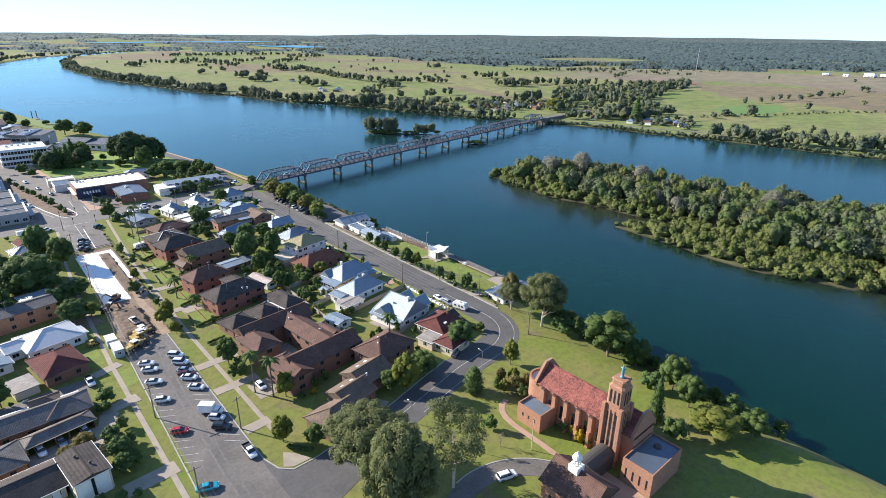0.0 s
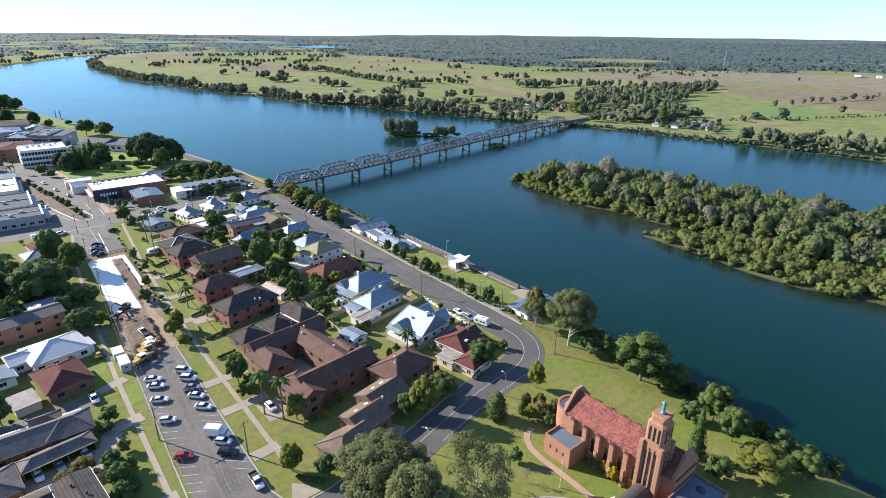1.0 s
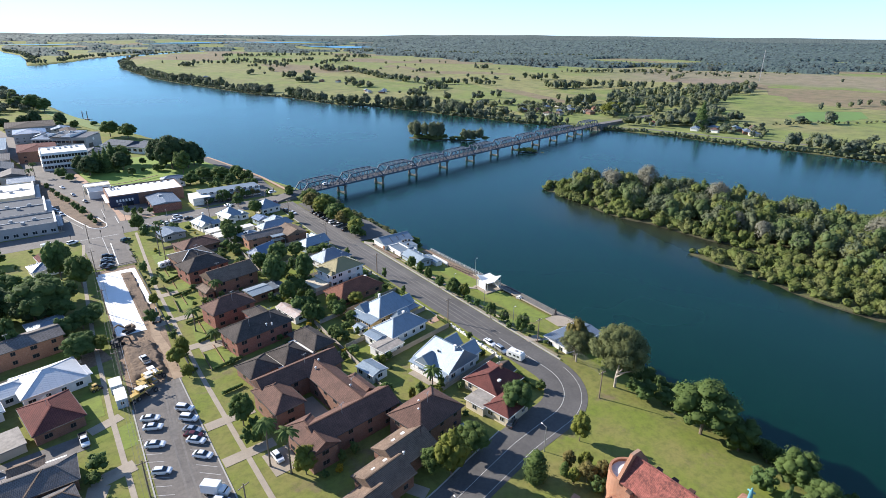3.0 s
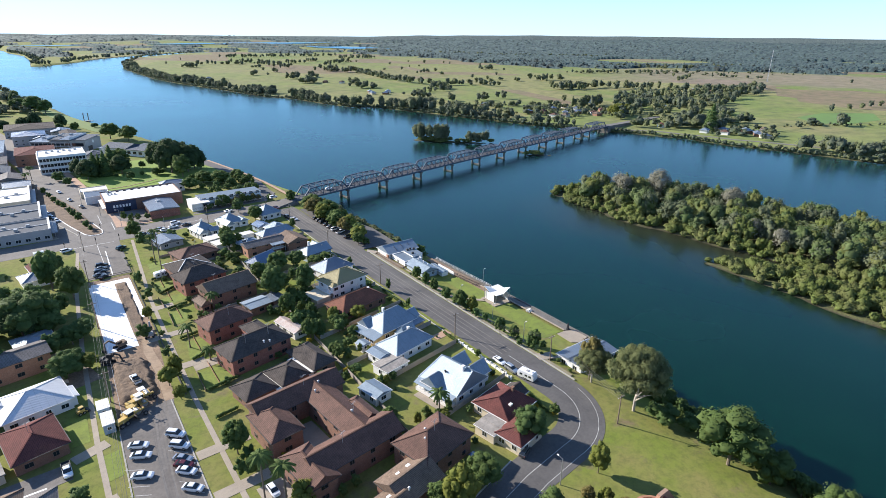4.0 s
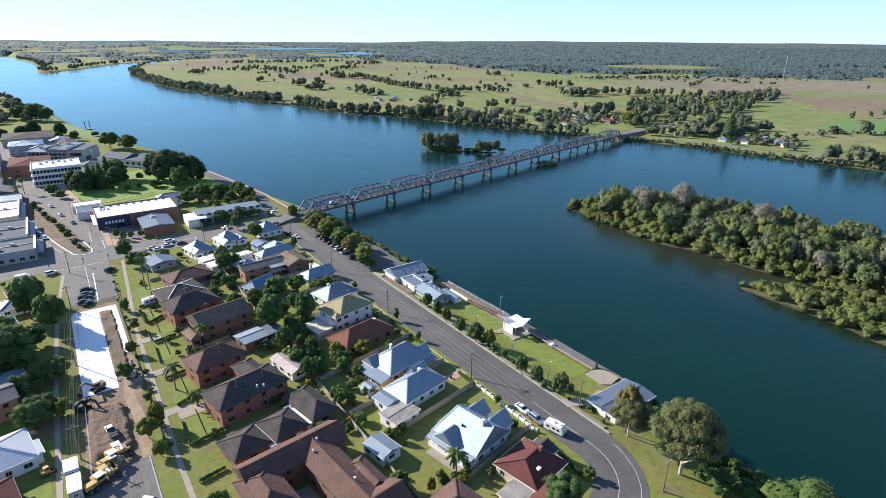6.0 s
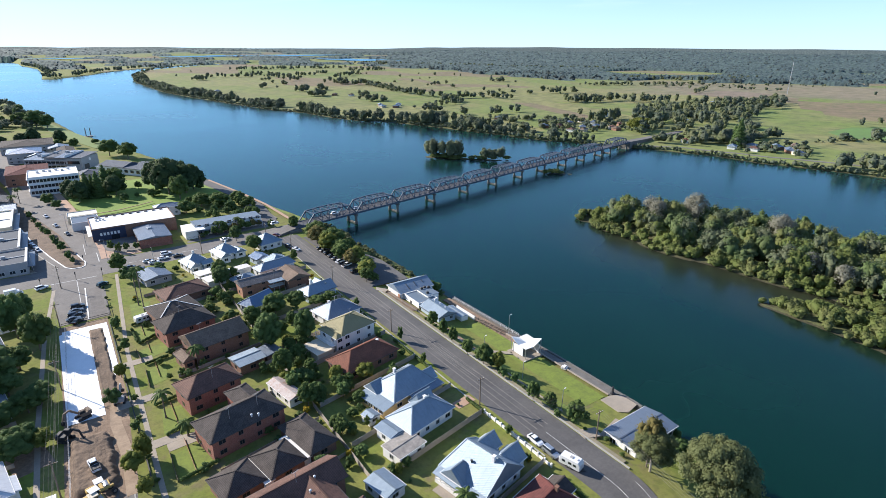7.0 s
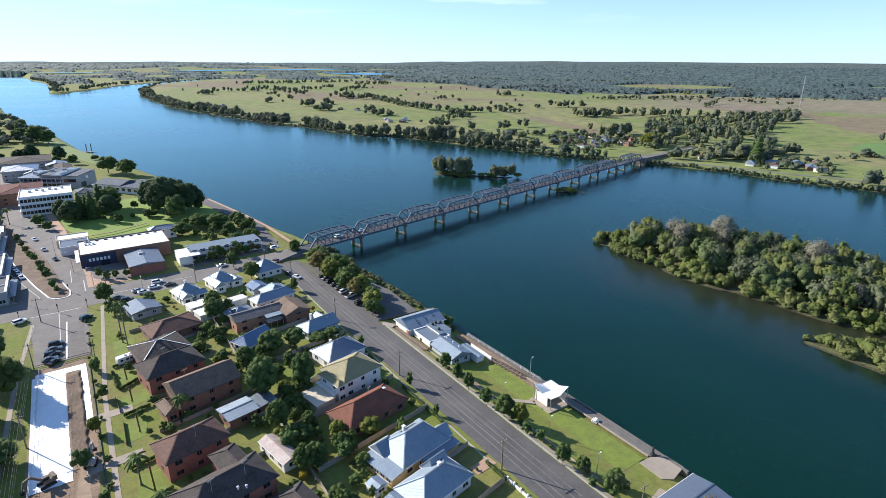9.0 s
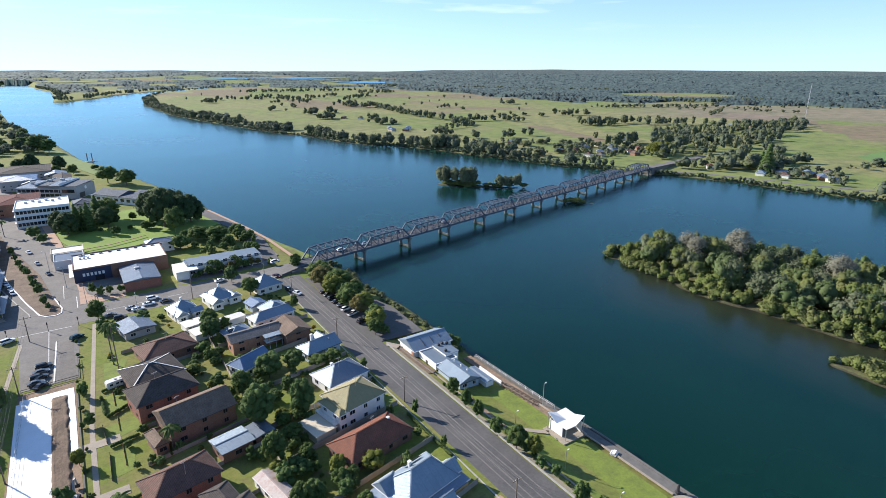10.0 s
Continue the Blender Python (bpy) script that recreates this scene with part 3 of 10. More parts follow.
def water_material():
    m, tree, bsdf = shader("river_water")
    pos = place(tree)
    wide = ramp(tree, grain(tree, 0.012, pos, 3.0), 0.35, 0.7)
    col = blend(tree, wide, (0.0015, 0.0172, 0.0095), (0.0022, 0.0208, 0.012))
    split = tree.nodes.new("ShaderNodeSeparateXYZ")
    tree.links.new(pos, split.inputs[0])
    # silt that clouds the shallows beside the island
    drift = maths(tree, "ADD", split.outputs["X"], maths(tree, "MULTIPLY", grain(tree, 0.03, pos, 3.0), 26.0))
    silt = maths(tree, "MULTIPLY", ramp(tree, drift, 240, 288), ramp(tree, drift, 330, 310))
    silt = maths(tree, "MULTIPLY", silt, ramp(tree, split.outputs["Y"], 275, 225))
    col = blend(tree, maths(tree, "MULTIPLY", silt, 0.85), col, (0.028, 0.026, 0.014))
    tree.links.new(col, bsdf.inputs["Base Color"])
    bsdf.inputs["Specular IOR Level"].default_value = 0.0
    # clouded water: light spreads some metres before it comes back
    bsdf.subsurface_method = "BURLEY"
    bsdf.inputs["Subsurface Weight"].default_value = 1.0
    bsdf.inputs["Subsurface Radius"].default_value = (1.0, 1.0, 1.0)
    bsdf.inputs["Subsurface Scale"].default_value = 3.0
    calm = ramp(tree, grain(tree, 0.006, pos, 4.0), 0.4, 0.62)
    rough = maths(tree, "ADD", maths(tree, "MULTIPLY", calm, 0.08), 0.2)
    ripple = maths(tree, "ADD", grain(tree, 0.9, pos, 3.0), maths(tree, "MULTIPLY", grain(tree, 0.25, pos, 2.0), 2.0))
    bumped(tree, bsdf, ripple, 0.3, 0.06)
    # the sky's mirror image on top, stronger the flatter one looks
    gloss = tree.nodes.new("ShaderNodeBsdfGlossy")
    gloss.inputs["Color"].default_value = (0.66, 0.93, 1.0, 1)
    tree.links.new(rough, gloss.inputs["Roughness"])
    tree.links.new(bsdf.inputs["Normal"].links[0].from_socket, gloss.inputs["Normal"])
    amount = tree.nodes.new("ShaderNodeFresnel")
    amount.inputs["IOR"].default_value = 1.33
    both = tree.nodes.new("ShaderNodeMixShader")
    tree.links.new(amount.outputs[0], both.inputs[0])
    tree.links.new(bsdf.outputs[0], both.inputs[1])
    tree.links.new(gloss.outputs[0], both.inputs[2])
    tree.links.new(both.outputs[0], tree.nodes["Material Output"].inputs["Surface"])
    return m


xs = np.concatenate([-60 - np.cumsum(5 * 1.06 ** np.arange(1, 69)).clip(0, 4740)[::-1], np.arange(-60, 561, 5.0), np.arange(572, 940, 12.0), 940 + np.cumsum(12 * 1.06 ** np.arange(1, 51)).clip(0, 3860)])
ys = np.concatenate([-10 - np.cumsum(6 * 1.13 ** np.arange(1, 38)).clip(0, 4790)[::-1], np.arange(-10, 561, 5.0), np.arange(575, 3130, 17.0), 3130 + np.cumsum(20 * 1.08 ** np.arange(1, 27)).clip(0, 1670)])
tagged(new("ground", sheet_mesh("ground", xs, ys, land_height, ground_material())), "grassy river flats with mown lawns, paddocks and muddy banks", "ground", kind="structure")
flat = spaced(-200, 600, 200.0, -4800, 4800, 1.3)
RIVER = water_material()
tagged(new("water", sheet_mesh("water", flat, flat, lambda x, y: np.full(np.shape(x), WATER), RIVER)), "wide dark blue-green river with faint ripples", "river", kind="structure")


def lagoon(line):
    """A long sheet of still water with uneven banks along a line of points and half widths."""
    at = np.linspace(0, len(line) - 1, 40)
    p = np.array(line, float)
    c = np.stack([np.interp(at, range(len(line)), p[:, k]) for k in range(3)], -1)
    t = np.gradient(c[:, :2], axis=0)
    t /= np.linalg.norm(t, axis=1)[:, None]
    side = np.stack([-t[:, 1], t[:, 0]], -1)
    wob = np.array([[1 + 0.45 * noise.noise((x * 0.012, y * 0.012, k)) for k in (1.0, 7.0)] for x, y, _ in c])
    rows = [c[:, :2] + side * (c[:, 2] * wob[:, 0])[:, None], c[:, :2] - side * (c[:, 2] * wob[:, 1])[:, None]]
    verts = [(x, y, float(land_height(x, y))) for r in rows for x, y in r]
    verts = [(x, y, z + 2.6) for x, y, z in verts]
    me = bpy.data.meshes.new("water")
    me.from_pydata(verts, [], [(i + 40, i + 41, i + 1, i) for i in range(39)])
    me.materials.append(RIVER)
    me.update()
    return tagged(new("water", me), "pale backwater winding between far paddocks", "backwater", kind="structure")


for line in LAGOONS:
    lagoon(line)


def strip(name, outline, material, label, category, top=0.03, kind="structure", parent=None):
    ob = solid(name, Shape().slab(outline, top - 0.25, top), material, label, category, kind=kind)
    return ob


def arc(cx, cy, r, a0, a1, n=12):
    return [(cx + r * math.cos(radians(a0 + (a1 - a0) * i / n)), cy + r * math.sin(radians(a0 + (a1 - a0) * i / n))) for i in range(n + 1)]


# roads: the parking street, the cross street to the bridge, the riverside road with its bend
strip("road", [(18.5, -60), (33.5, -60), (34.5, 172), (21.5, 172)], ASPHALT, "grey asphalt street with angled parking bays", "road")
strip("road", [(-150, 311), (-20, 313), (60, 314), (112, 318), (112, 334), (60, 333), (36, 331), (-20, 331), (-150, 328)], ASPHALT_OLD, "worn asphalt cross street leading to the bridge", "road", top=0.034)
strip("road", [(24, 270), (39, 270), (40, 313.9), (22, 313.9)], ASPHALT_OLD, "closed asphalt street end beside the road works", "road", top=0.03)
strip("road", [(16, 331.1), (45, 331.1), (38, 400), (24, 520), (-10, 700), (-60, 900), (-72, 896), (-30, 700), (2, 520), (12, 430)], ASPHALT_OLD, "wide asphalt main street with a planted median", "road", top=0.026)
bend = arc(105.5, 115.5, 22.0, 0, -90, 14)
inner = arc(105.5, 115.5, 10.5, -90, 0, 14)
strip("road", [(33.55, 76), (45, 79.5), (58, 84), (70, 87.3), (80, 89.5), (92, 92)] + bend[::-1] + [(127.3, 250), (126.5, 318), (115.5, 318), (115, 250)] + inner[::-1] + [(92, 103), (80, 100), (69, 97), (56, 94.2), (43, 92.1), (37.7, 92.1), (35.2, 94.6), (33.9, 99.3), (33.55, 99.3)], ASPHALT_DARK, "dark asphalt riverside road with a broad bend", "road", top=0.04)

# ---- the steel truss bridge ----
BRIDGE_A, BRIDGE_B = Vector((129.0, 326.5)), Vector((502.4, 402.3))
bridge_turn = math.degrees(math.atan2(BRIDGE_B.y - BRIDGE_A.y, BRIDGE_B.x - BRIDGE_A.x))
bridge_length = (BRIDGE_B - BRIDGE_A).length
DECK = 2.1
bridge = thing("truss_bridge", "long dark steel truss road bridge on concrete piers over the river", "bridge", (BRIDGE_A.x, BRIDGE_A.y, 0), bridge_turn)
part("deck", Shape().box(-2, bridge_length + 2, -3.6, 3.6, DECK - 0.45, DECK), DECKING, bridge, "narrow dark timber and asphalt deck")
for side in (-1, 1):
    part("side_girder", Shape().box(-2, bridge_length + 2, side * 3.62, side * 3.9, DECK - 1.0, DECK + 0.15), STEEL, bridge)
    rail = Shape()
    for z in (0.55, 1.05):
        rail.beam((0, side * 3.3, DECK + z), (bridge_length, side * 3.3, DECK + z), 0.08, 0.10)
    for i in range(int(bridge_length / 3)):
        rail.box(i * 3 - 0.05, i * 3 + 0.05, side * 3.3 - 0.04, side * 3.3 + 0.04, DECK, DECK + 1.1)
    part("guard_rail", rail, STEEL, bridge)
STATIONS = [5.0, 37.2, 69.0, 101.0, 133.8, 165.9, 197.8, 229.0, 261.0, 291.6, 324.1]
PLAIN = [340.8, 374.0]


def truss_span(x0, x1):
    """One span: on both sides end posts, upper chord, uprights and diagonals, with bracing across the top."""
    span = part("truss_span", Shape().box(x0 + 0.3, x1 - 0.3, -3.5, 3.5, DECK - 0.85, DECK - 0.5), STEEL, bridge)
    n = 7
    step = (x1 - x0) / n
    rise = [0, 5.0, 5.3, 5.4, 5.4, 5.3, 5.0, 0]
    for side in (-1, 1):
        y = side * 4.15
        top = [(x0 + i * step, y, DECK + rise[i]) for i in range(n + 1)]
        low = [(x0 + i * step, y, DECK - 0.1) for i in range(n + 1)]
        for k, (a, b) in enumerate(zip(top[:-1], top[1:])):
            part("end_post" if k in (0, n - 1) else "upper_chord", Shape().beam(a, b, 0.55, 0.6), STEEL, span)
        part("lower_chord", Shape().beam(low[0], low[-1], 0.45, 0.6), STEEL, span)
        for i in range(1, n):
            part("upright", Shape().beam(low[i], top[i], 0.36, 0.36), STEEL, span)
        for i in range(1, n // 2):
            part("diagonal", Shape().beam(top[i], low[i + 1], 0.3, 0.3), STEEL, span)
            part("diagonal", Shape().beam(top[n - i], low[n - i - 1], 0.3, 0.3), STEEL, span)
    for i in range(1, n):
        z = DECK + rise[i]
        part("cross_beam", Shape().beam((x0 + i * step, -4.15, z), (x0 + i * step, 4.15, z), 0.34, 0.4), STEEL, span)
        if i < n - 1:
            part("wind_brace", Shape().beam((x0 + i * step, -4.15, z), (x0 + (i + 1) * step, 4.15, DECK + rise[i + 1]), 0.2, 0.2), STEEL, span)
            part("wind_brace", Shape().beam((x0 + i * step, 4.15, z), (x0 + (i + 1) * step, -4.15, DECK + rise[i + 1]), 0.2, 0.2), STEEL, span)


for a, b in zip(STATIONS[:-1], STATIONS[1:]):
    truss_span(a, b)
truss_span(*PLAIN)
for x in STATIONS[1:] + PLAIN:
    pier = part("pier", Shape().bevel_box(x - 0.75, x + 0.75, -5.0, 5.0, DECK - 1.9, DECK - 1.05, 0.12), PIER, bridge, "weathered concrete pier")
    for side in (-1, 1):
        part("column", Shape().lathe([(1.0, -8.5), (1.0, WATER + 1.2), (0.8, WATER + 1.6), (0.75, DECK - 1.9)], 12, (x, side * 3.6, 0)), PIER, pier)
    part("cross_wall", Shape().box(x - 0.3, x + 0.3, -3.0, 3.0, WATER - 2, WATER + 0.9), PIER, pier)
part("abutment", Shape().bevel_box(-6, 1.0, -5.2, 5.2, -6, DECK - 1.0, 0.2), PIER, bridge)
part("abutment", Shape().bevel_box(bridge_length - 3, bridge_length + 7, -5.2, 5.2, -6, DECK - 1.0, 0.2), PIER, bridge)
ramp_near = Shape().add([(111.8, 318.2, -0.3), (129.5, 322.4, -0.3), (128.2, 330.4, -0.3), (111.8, 333.6, -0.3), (111.8, 318.2, 0.05), (129.5, 322.6, DECK), (128.0, 330.4, DECK), (111.8, 333.6, 0.05)],
                        [(3, 2, 1, 0), (4, 5, 6, 7), (0, 1, 5, 4), (1, 2, 6, 5), (2, 3, 7, 6), (3, 0, 4, 7)])
solid("road", ramp_near, ASPHALT_OLD, "asphalt ramp rising to the bridge deck", "road", kind="structure")
far_ramp = Shape().add([(503, 398.4, -3), (640, 425, -3), (640, 433, -3), (502, 406.2, -3), (503, 398.4, DECK), (640, 425, -1.9), (640, 433, -1.9), (502, 406.2, DECK)],
                       [(3, 2, 1, 0), (4, 5, 6, 7), (0, 1, 5, 4), (1, 2, 6, 5), (2, 3, 7, 6), (3, 0, 4, 7)])
solid("road", far_ramp, ASPHALT_OLD, "embanked asphalt road beyond the bridge", "road", kind="structure")

# ---- houses ----
FOOT = []  # plans of what stands on the ground, to keep plants clear of it


def hip_roof(x0, x1, y0, y1, z, rise, hip0=1.0, hip1=1.0, thick=0.22):
    """A ridged roof over the plan; hip0 and hip1: how far each end slopes (0: a gable, 1: a full hip)."""
    s = Shape()
    wx, wy = x1 - x0, y1 - y0
    half = min(wx, wy) / 2
    if wx >= wy:
        a, b = (x0 + half * hip0, (y0 + y1) / 2), (x1 - half * hip1, (y0 + y1) / 2)
    else:
        a, b = ((x0 + x1) / 2, y0 + half * hip0), ((x0 + x1) / 2, y1 - half * hip1)
    base = [(x0, y0), (x1, y0), (x1, y1), (x0, y1)]
    low, top = z - thick, z
    v = [(x, y, low) for x, y in base] + [(x, y, top) for x, y in base] + [(a[0], a[1], z + rise), (b[0], b[1], z + rise)]
    f = [(3, 2, 1, 0), (0, 1, 5, 4), (1, 2, 6, 5), (2, 3, 7, 6), (3, 0, 4, 7)]
    if wx >= wy:
        f += [(4, 5, 9, 8), (6, 7, 8, 9), (7, 4, 8), (5, 6, 9)]
    else:
        f += [(4, 5, 8), (5, 6, 9, 8), (6, 7, 9), (7, 4, 8, 9)]
    s.add(v, f)
    return s, Vector((*a, z + rise)), Vector((*b, z + rise)), [Vector((x, y, top)) for x, y in base]


def skillion(x0, x1, y0, y1, z0, z1):
    """A roof sheet that falls one way, from z1 at the back to z0 at the front."""
    v = [(x0, y0, z0), (x1, y0, z0), (x1, y1, z1), (x0, y1, z1)]
    return Shape().add([(x, y, z - 0.25) for x, y, z in v] + v, [(3, 2, 1, 0), (4, 5, 6, 7), (0, 1, 5, 4), (1, 2, 6, 5), (2, 3, 7, 6), (3, 0, 4, 7)])


def caps(a, b, corners, hips):
    """Ridge and hip capping."""
    s = Shape()
    up = Vector((0, 0, 0.03))
    s.beam(a + up, b + up, 0.34, 0.14)
    for p, q in hips:
        s.beam(p + up, q + up, 0.28, 0.12)
    return s


def window(parent, x, y, z, w, h, facing, frame_of=None):
    """A framed pane on a wall that faces '-x', '-y', '+x' or '+y'."""
    t, d = 0.07, 0.06
    sx = -1 if facing == "-x" else 1
    sy = -1 if facing == "-y" else 1
    s = Shape()
    if facing in ("-x", "+x"):
        lo, hi = sorted((x, x + sx * d))
        for y0, y1, z0, z1 in ((-w / 2, w / 2, -h / 2 - t, -h / 2), (-w / 2, w / 2, h / 2, h / 2 + t), (-w / 2 - t, -w / 2, -h / 2 - t, h / 2 + t), (w / 2, w / 2 + t, -h / 2 - t, h / 2 + t), (-0.03, 0.03, -h / 2, h / 2)):
            s.box(lo, hi, y + y0, y + y1, z + z0, z + z1)
        lo, hi = sorted((x + sx * 0.004, x + sx * 0.03))
        pane = Shape().box(lo, hi, y - w / 2, y + w / 2, z - h / 2, z + h / 2)
    else:
        lo, hi = sorted((y, y + sy * d))
        for x0, x1, z0, z1 in ((-w / 2, w / 2, -h / 2 - t, -h / 2), (-w / 2, w / 2, h / 2, h / 2 + t), (-w / 2 - t, -w / 2, -h / 2 - t, h / 2 + t), (w / 2, w / 2 + t, -h / 2 - t, h / 2 + t), (-0.03, 0.03, -h / 2, h / 2)):
            s.box(x + x0, x + x1, lo, hi, z + z0, z + z1)
        lo, hi = sorted((y + sy * 0.004, y + sy * 0.03))
        pane = Shape().box(x - w / 2, x + w / 2, lo, hi, z - h / 2, z + h / 2)
    win = part("window", s, frame_of or TRIM, parent)
    part("pane", pane, GLASS, win)


def block(parent, x0, x1, y0, y1, eave, wall, roof, rise=1.8, hips=(1.0, 1.0), over=0.5, base=0.0, storeys=1, windows="-x-y", cap=None, gap=3.4, gutter=True, floor=0.0):
    """Walls, roof, gutter, capping and windows of one wing; x0..y1 are the eaves' lines."""
    wx0, wx1, wy0, wy1 = x0 + over, x1 - over, y0 + over, y1 - over
    body = Shape().box(wx0, wx1, wy0, wy1, base - 0.6, eave - 0.2)
    along_x = (x1 - x0) >= (y1 - y0)
    for end, h in enumerate(hips):
        if h == 0:
            slope = rise / ((y1 - y0) / 2 if along_x else (x1 - x0) / 2)
            peak = rise - over * slope * 0 - 0.25
            if along_x:
                xa = wx0 if end == 0 else wx1 - 0.25
                ym = (wy0 + wy1) / 2
                body.add([(xa, wy0, eave - 0.2), (xa, wy1, eave - 0.2), (xa, ym, eave + peak), (xa + 0.25, wy0, eave - 0.2), (xa + 0.25, wy1, eave - 0.2), (xa + 0.25, ym, eave + peak)],
                         [(0, 2, 1), (3, 4, 5), (0, 1, 4, 3), (1, 2, 5, 4), (2, 0, 3, 5)])
            else:
                ya = wy0 if end == 0 else wy1 - 0.25
                xm = (wx0 + wx1) / 2
                body.add([(wx0, ya, eave - 0.2), (wx1, ya, eave - 0.2), (xm, ya, eave + peak), (wx0, ya + 0.25, eave - 0.2), (wx1, ya + 0.25, eave - 0.2), (xm, ya + 0.25, eave + peak)],
                         [(0, 1, 2), (3, 5, 4), (0, 3, 4, 1), (1, 4, 5, 2), (2, 5, 3, 0)])
    FOOT.append((parent.matrix_basis[0][3] + x0, parent.matrix_basis[0][3] + x1, parent.matrix_basis[1][3] + y0, parent.matrix_basis[1][3] + y1))
    walls = part("wall", body, wall, parent)
    shape, a, b, c = hip_roof(x0, x1, y0, y1, eave, rise, *hips)
    top = part("roof", shape, roof, parent)
    lines = []
    if hips[0]:
        lines += [(c[0], a), (c[3], a)] if along_x else [(c[0], a), (c[1], a)]
    if hips[1]:
        lines += [(c[1], b), (c[2], b)] if along_x else [(c[2], b), (c[3], b)]
    part("ridge_capping", caps(a, b, c, lines), cap or roof, top)
    if gutter:
        g = Shape()
        g.box(x0 - 0.1, x1 + 0.1, y0 - 0.12, y0 - 0.004, eave - 0.16, eave - 0.02).box(x0 - 0.12, x0 - 0.004, y0, y1 + 0.1, eave - 0.16, eave - 0.02)
        g.box(x0 - 0.1, x1 + 0.1, y1 + 0.004, y1 + 0.12, eave - 0.16, eave - 0.02).box(x1 + 0.004, x1 + 0.12, y0, y1, eave - 0.16, eave - 0.02)
        part("gutter", g, TRIM if wall in (WHITE, CREAM, YELLOW_WALL) else DARK_TRIM, top)
    frames = BRONZE if wall in (BRICK_RED, BRICK_BROWN, BRICK_PINK) else TRIM
    if frames is BRONZE:
        gap *= 1.35
    for storey in range(storeys):
        z = base + 1.55 + storey * 2.75
        if "-x" in windows:
            n = max(1, int((wy1 - wy0) / gap))
            for i in range(n):
                window(walls, wx0, wy0 + (wy1 - wy0) * (i + 0.5) / n, z, 1.5 if i % 2 else 1.2, 1.2, "-x", frames)
        if "-y" in windows:
            n = max(1, int((wx1 - wx0) / gap))
            for i in range(n):
                window(walls, wx0 + (wx1 - wx0) * (i + 0.5) / n, wy0, z, 1.1 if i % 3 else 1.6, 1.1, "-y", frames)
    return walls, top


LOT_TURN = 11.0  # the blocks of land lie askew to the two streets


def lot_turn(cx, cy):
    return LOT_TURN if 100 < cy < 318 and -45 < cx < 114 else 0.0


def house(label, x0, x1, y0, y1, eave, wall, roof, rise=1.8, category="house", name="house", turn=None, **kw):
    """A house whose eaves enclose the given plan; returns the thing, with its parts in its own coordinates."""
    cx, cy = (x0 + x1) / 2, (y0 + y1) / 2
    turn = lot_turn(cx, cy) if turn is None else turn
    h = thing(name, label, category, (cx, cy + (0.8 if turn else 0.0), 0), turn)
    h["plan"] = (cx, cy)
    block(h, x0 - cx, x1 - cx, y0 - cy, y1 - cy, eave, wall, roof, rise, **kw)
    return h


def wing(h, x0, x1, y0, y1, eave, wall, roof, rise=1.5, **kw):
    cx, cy = h["plan"]
    return block(h, x0 - cx, x1 - cx, y0 - cy, y1 - cy, eave, wall, roof, rise, **kw)


def chimney(h, x, y, z0, z1, material=BRICK_BROWN):
    cx, cy = h["plan"]
    part("chimney", Shape().bevel_box(x - cx - 0.35, x - cx + 0.35, y - cy - 0.35, y - cy + 0.35, z0, z1, 0.05).bevel_box(x - cx - 0.42, x - cx + 0.42, y - cy - 0.42, y - cy + 0.42, z1 + 0.002, z1 + 0.15, 0.03), material, h)


def vents(h, spots, material=TRIM):
    """Small whirling roof vents and pipes."""
    cx, cy = h["plan"]
    for x, y, z in spots:
        part("roof_vent", Shape().lathe([(0.16, -0.3), (0.16, 0.2), (0.28, 0.25), (0.30, 0.45), (0.12, 0.6)], 10, (x - cx, y - cy, z)), material, h)


def skylights(h, spots):
    cx, cy = h["plan"]
    for x, y, z in spots:
        part("skylight", Shape().bevel_box(x - cx - 0.5, x - cx + 0.5, y - cy - 0.4, y - cy + 0.4, z - 0.3, z + 0.12, 0.05), WHITE, h, "pale skylight")


def flat_house(label, x0, x1, y0, y1, height, wall, roof=None, parapet=0.5, category="building", name="building", slope=0.0, windows="", storeys=1, gap=3.4):
    """A flat-roofed building with a parapet round its roof sheet."""
    cx, cy = (x0 + x1) / 2, (y0 + y1) / 2
    h = thing(name, label, category, (cx, cy, 0), lot_turn(cx, cy))
    h["plan"] = (cx, cy)
    a, b, c, d = x0 - cx, x1 - cx, y0 - cy, y1 - cy
    FOOT.append((x0, x1, y0, y1))
    body = Shape().box(a, b, c, d, -0.6, height - 0.3)
    if parapet:
        t = 0.25
        body.box(a, b, c, c + t, height - 0.3, height + parapet).box(a, b, d - t, d, height - 0.3, height + parapet)
        body.box(a, a + t, c + t, d - t, height - 0.3, height + parapet).box(b - t, b, c + t, d - t, height - 0.3, height + parapet)
        roof_shape = Shape().box(a + t + 0.01, b - t - 0.01, c + t + 0.01, d - t - 0.01, height - 0.28, height)
    else:
        roof_shape = Shape().box(a - 0.3, b + 0.3, c - 0.3, d + 0.3, height - 0.29, height)
    walls = part("wall", body, wall, h)
    part("roof", roof_shape, roof or FLAT_ROOF, h)
    for storey in range(storeys):
        z = 1.6 + storey * 3.2
        if "-x" in windows:
            n = max(1, int((d - c) / gap))
            for i in range(n):
                window(walls, a, c + (d - c) * (i + 0.5) / n, z, gap * 0.55, 1.4, "-x")
        if "-y" in windows:
            n = max(1, int((b - a) / gap))
            for i in range(n):
                window(walls, a + (b - a) * (i + 0.5) / n, c, z, gap * 0.55, 1.4, "-y")
    return h


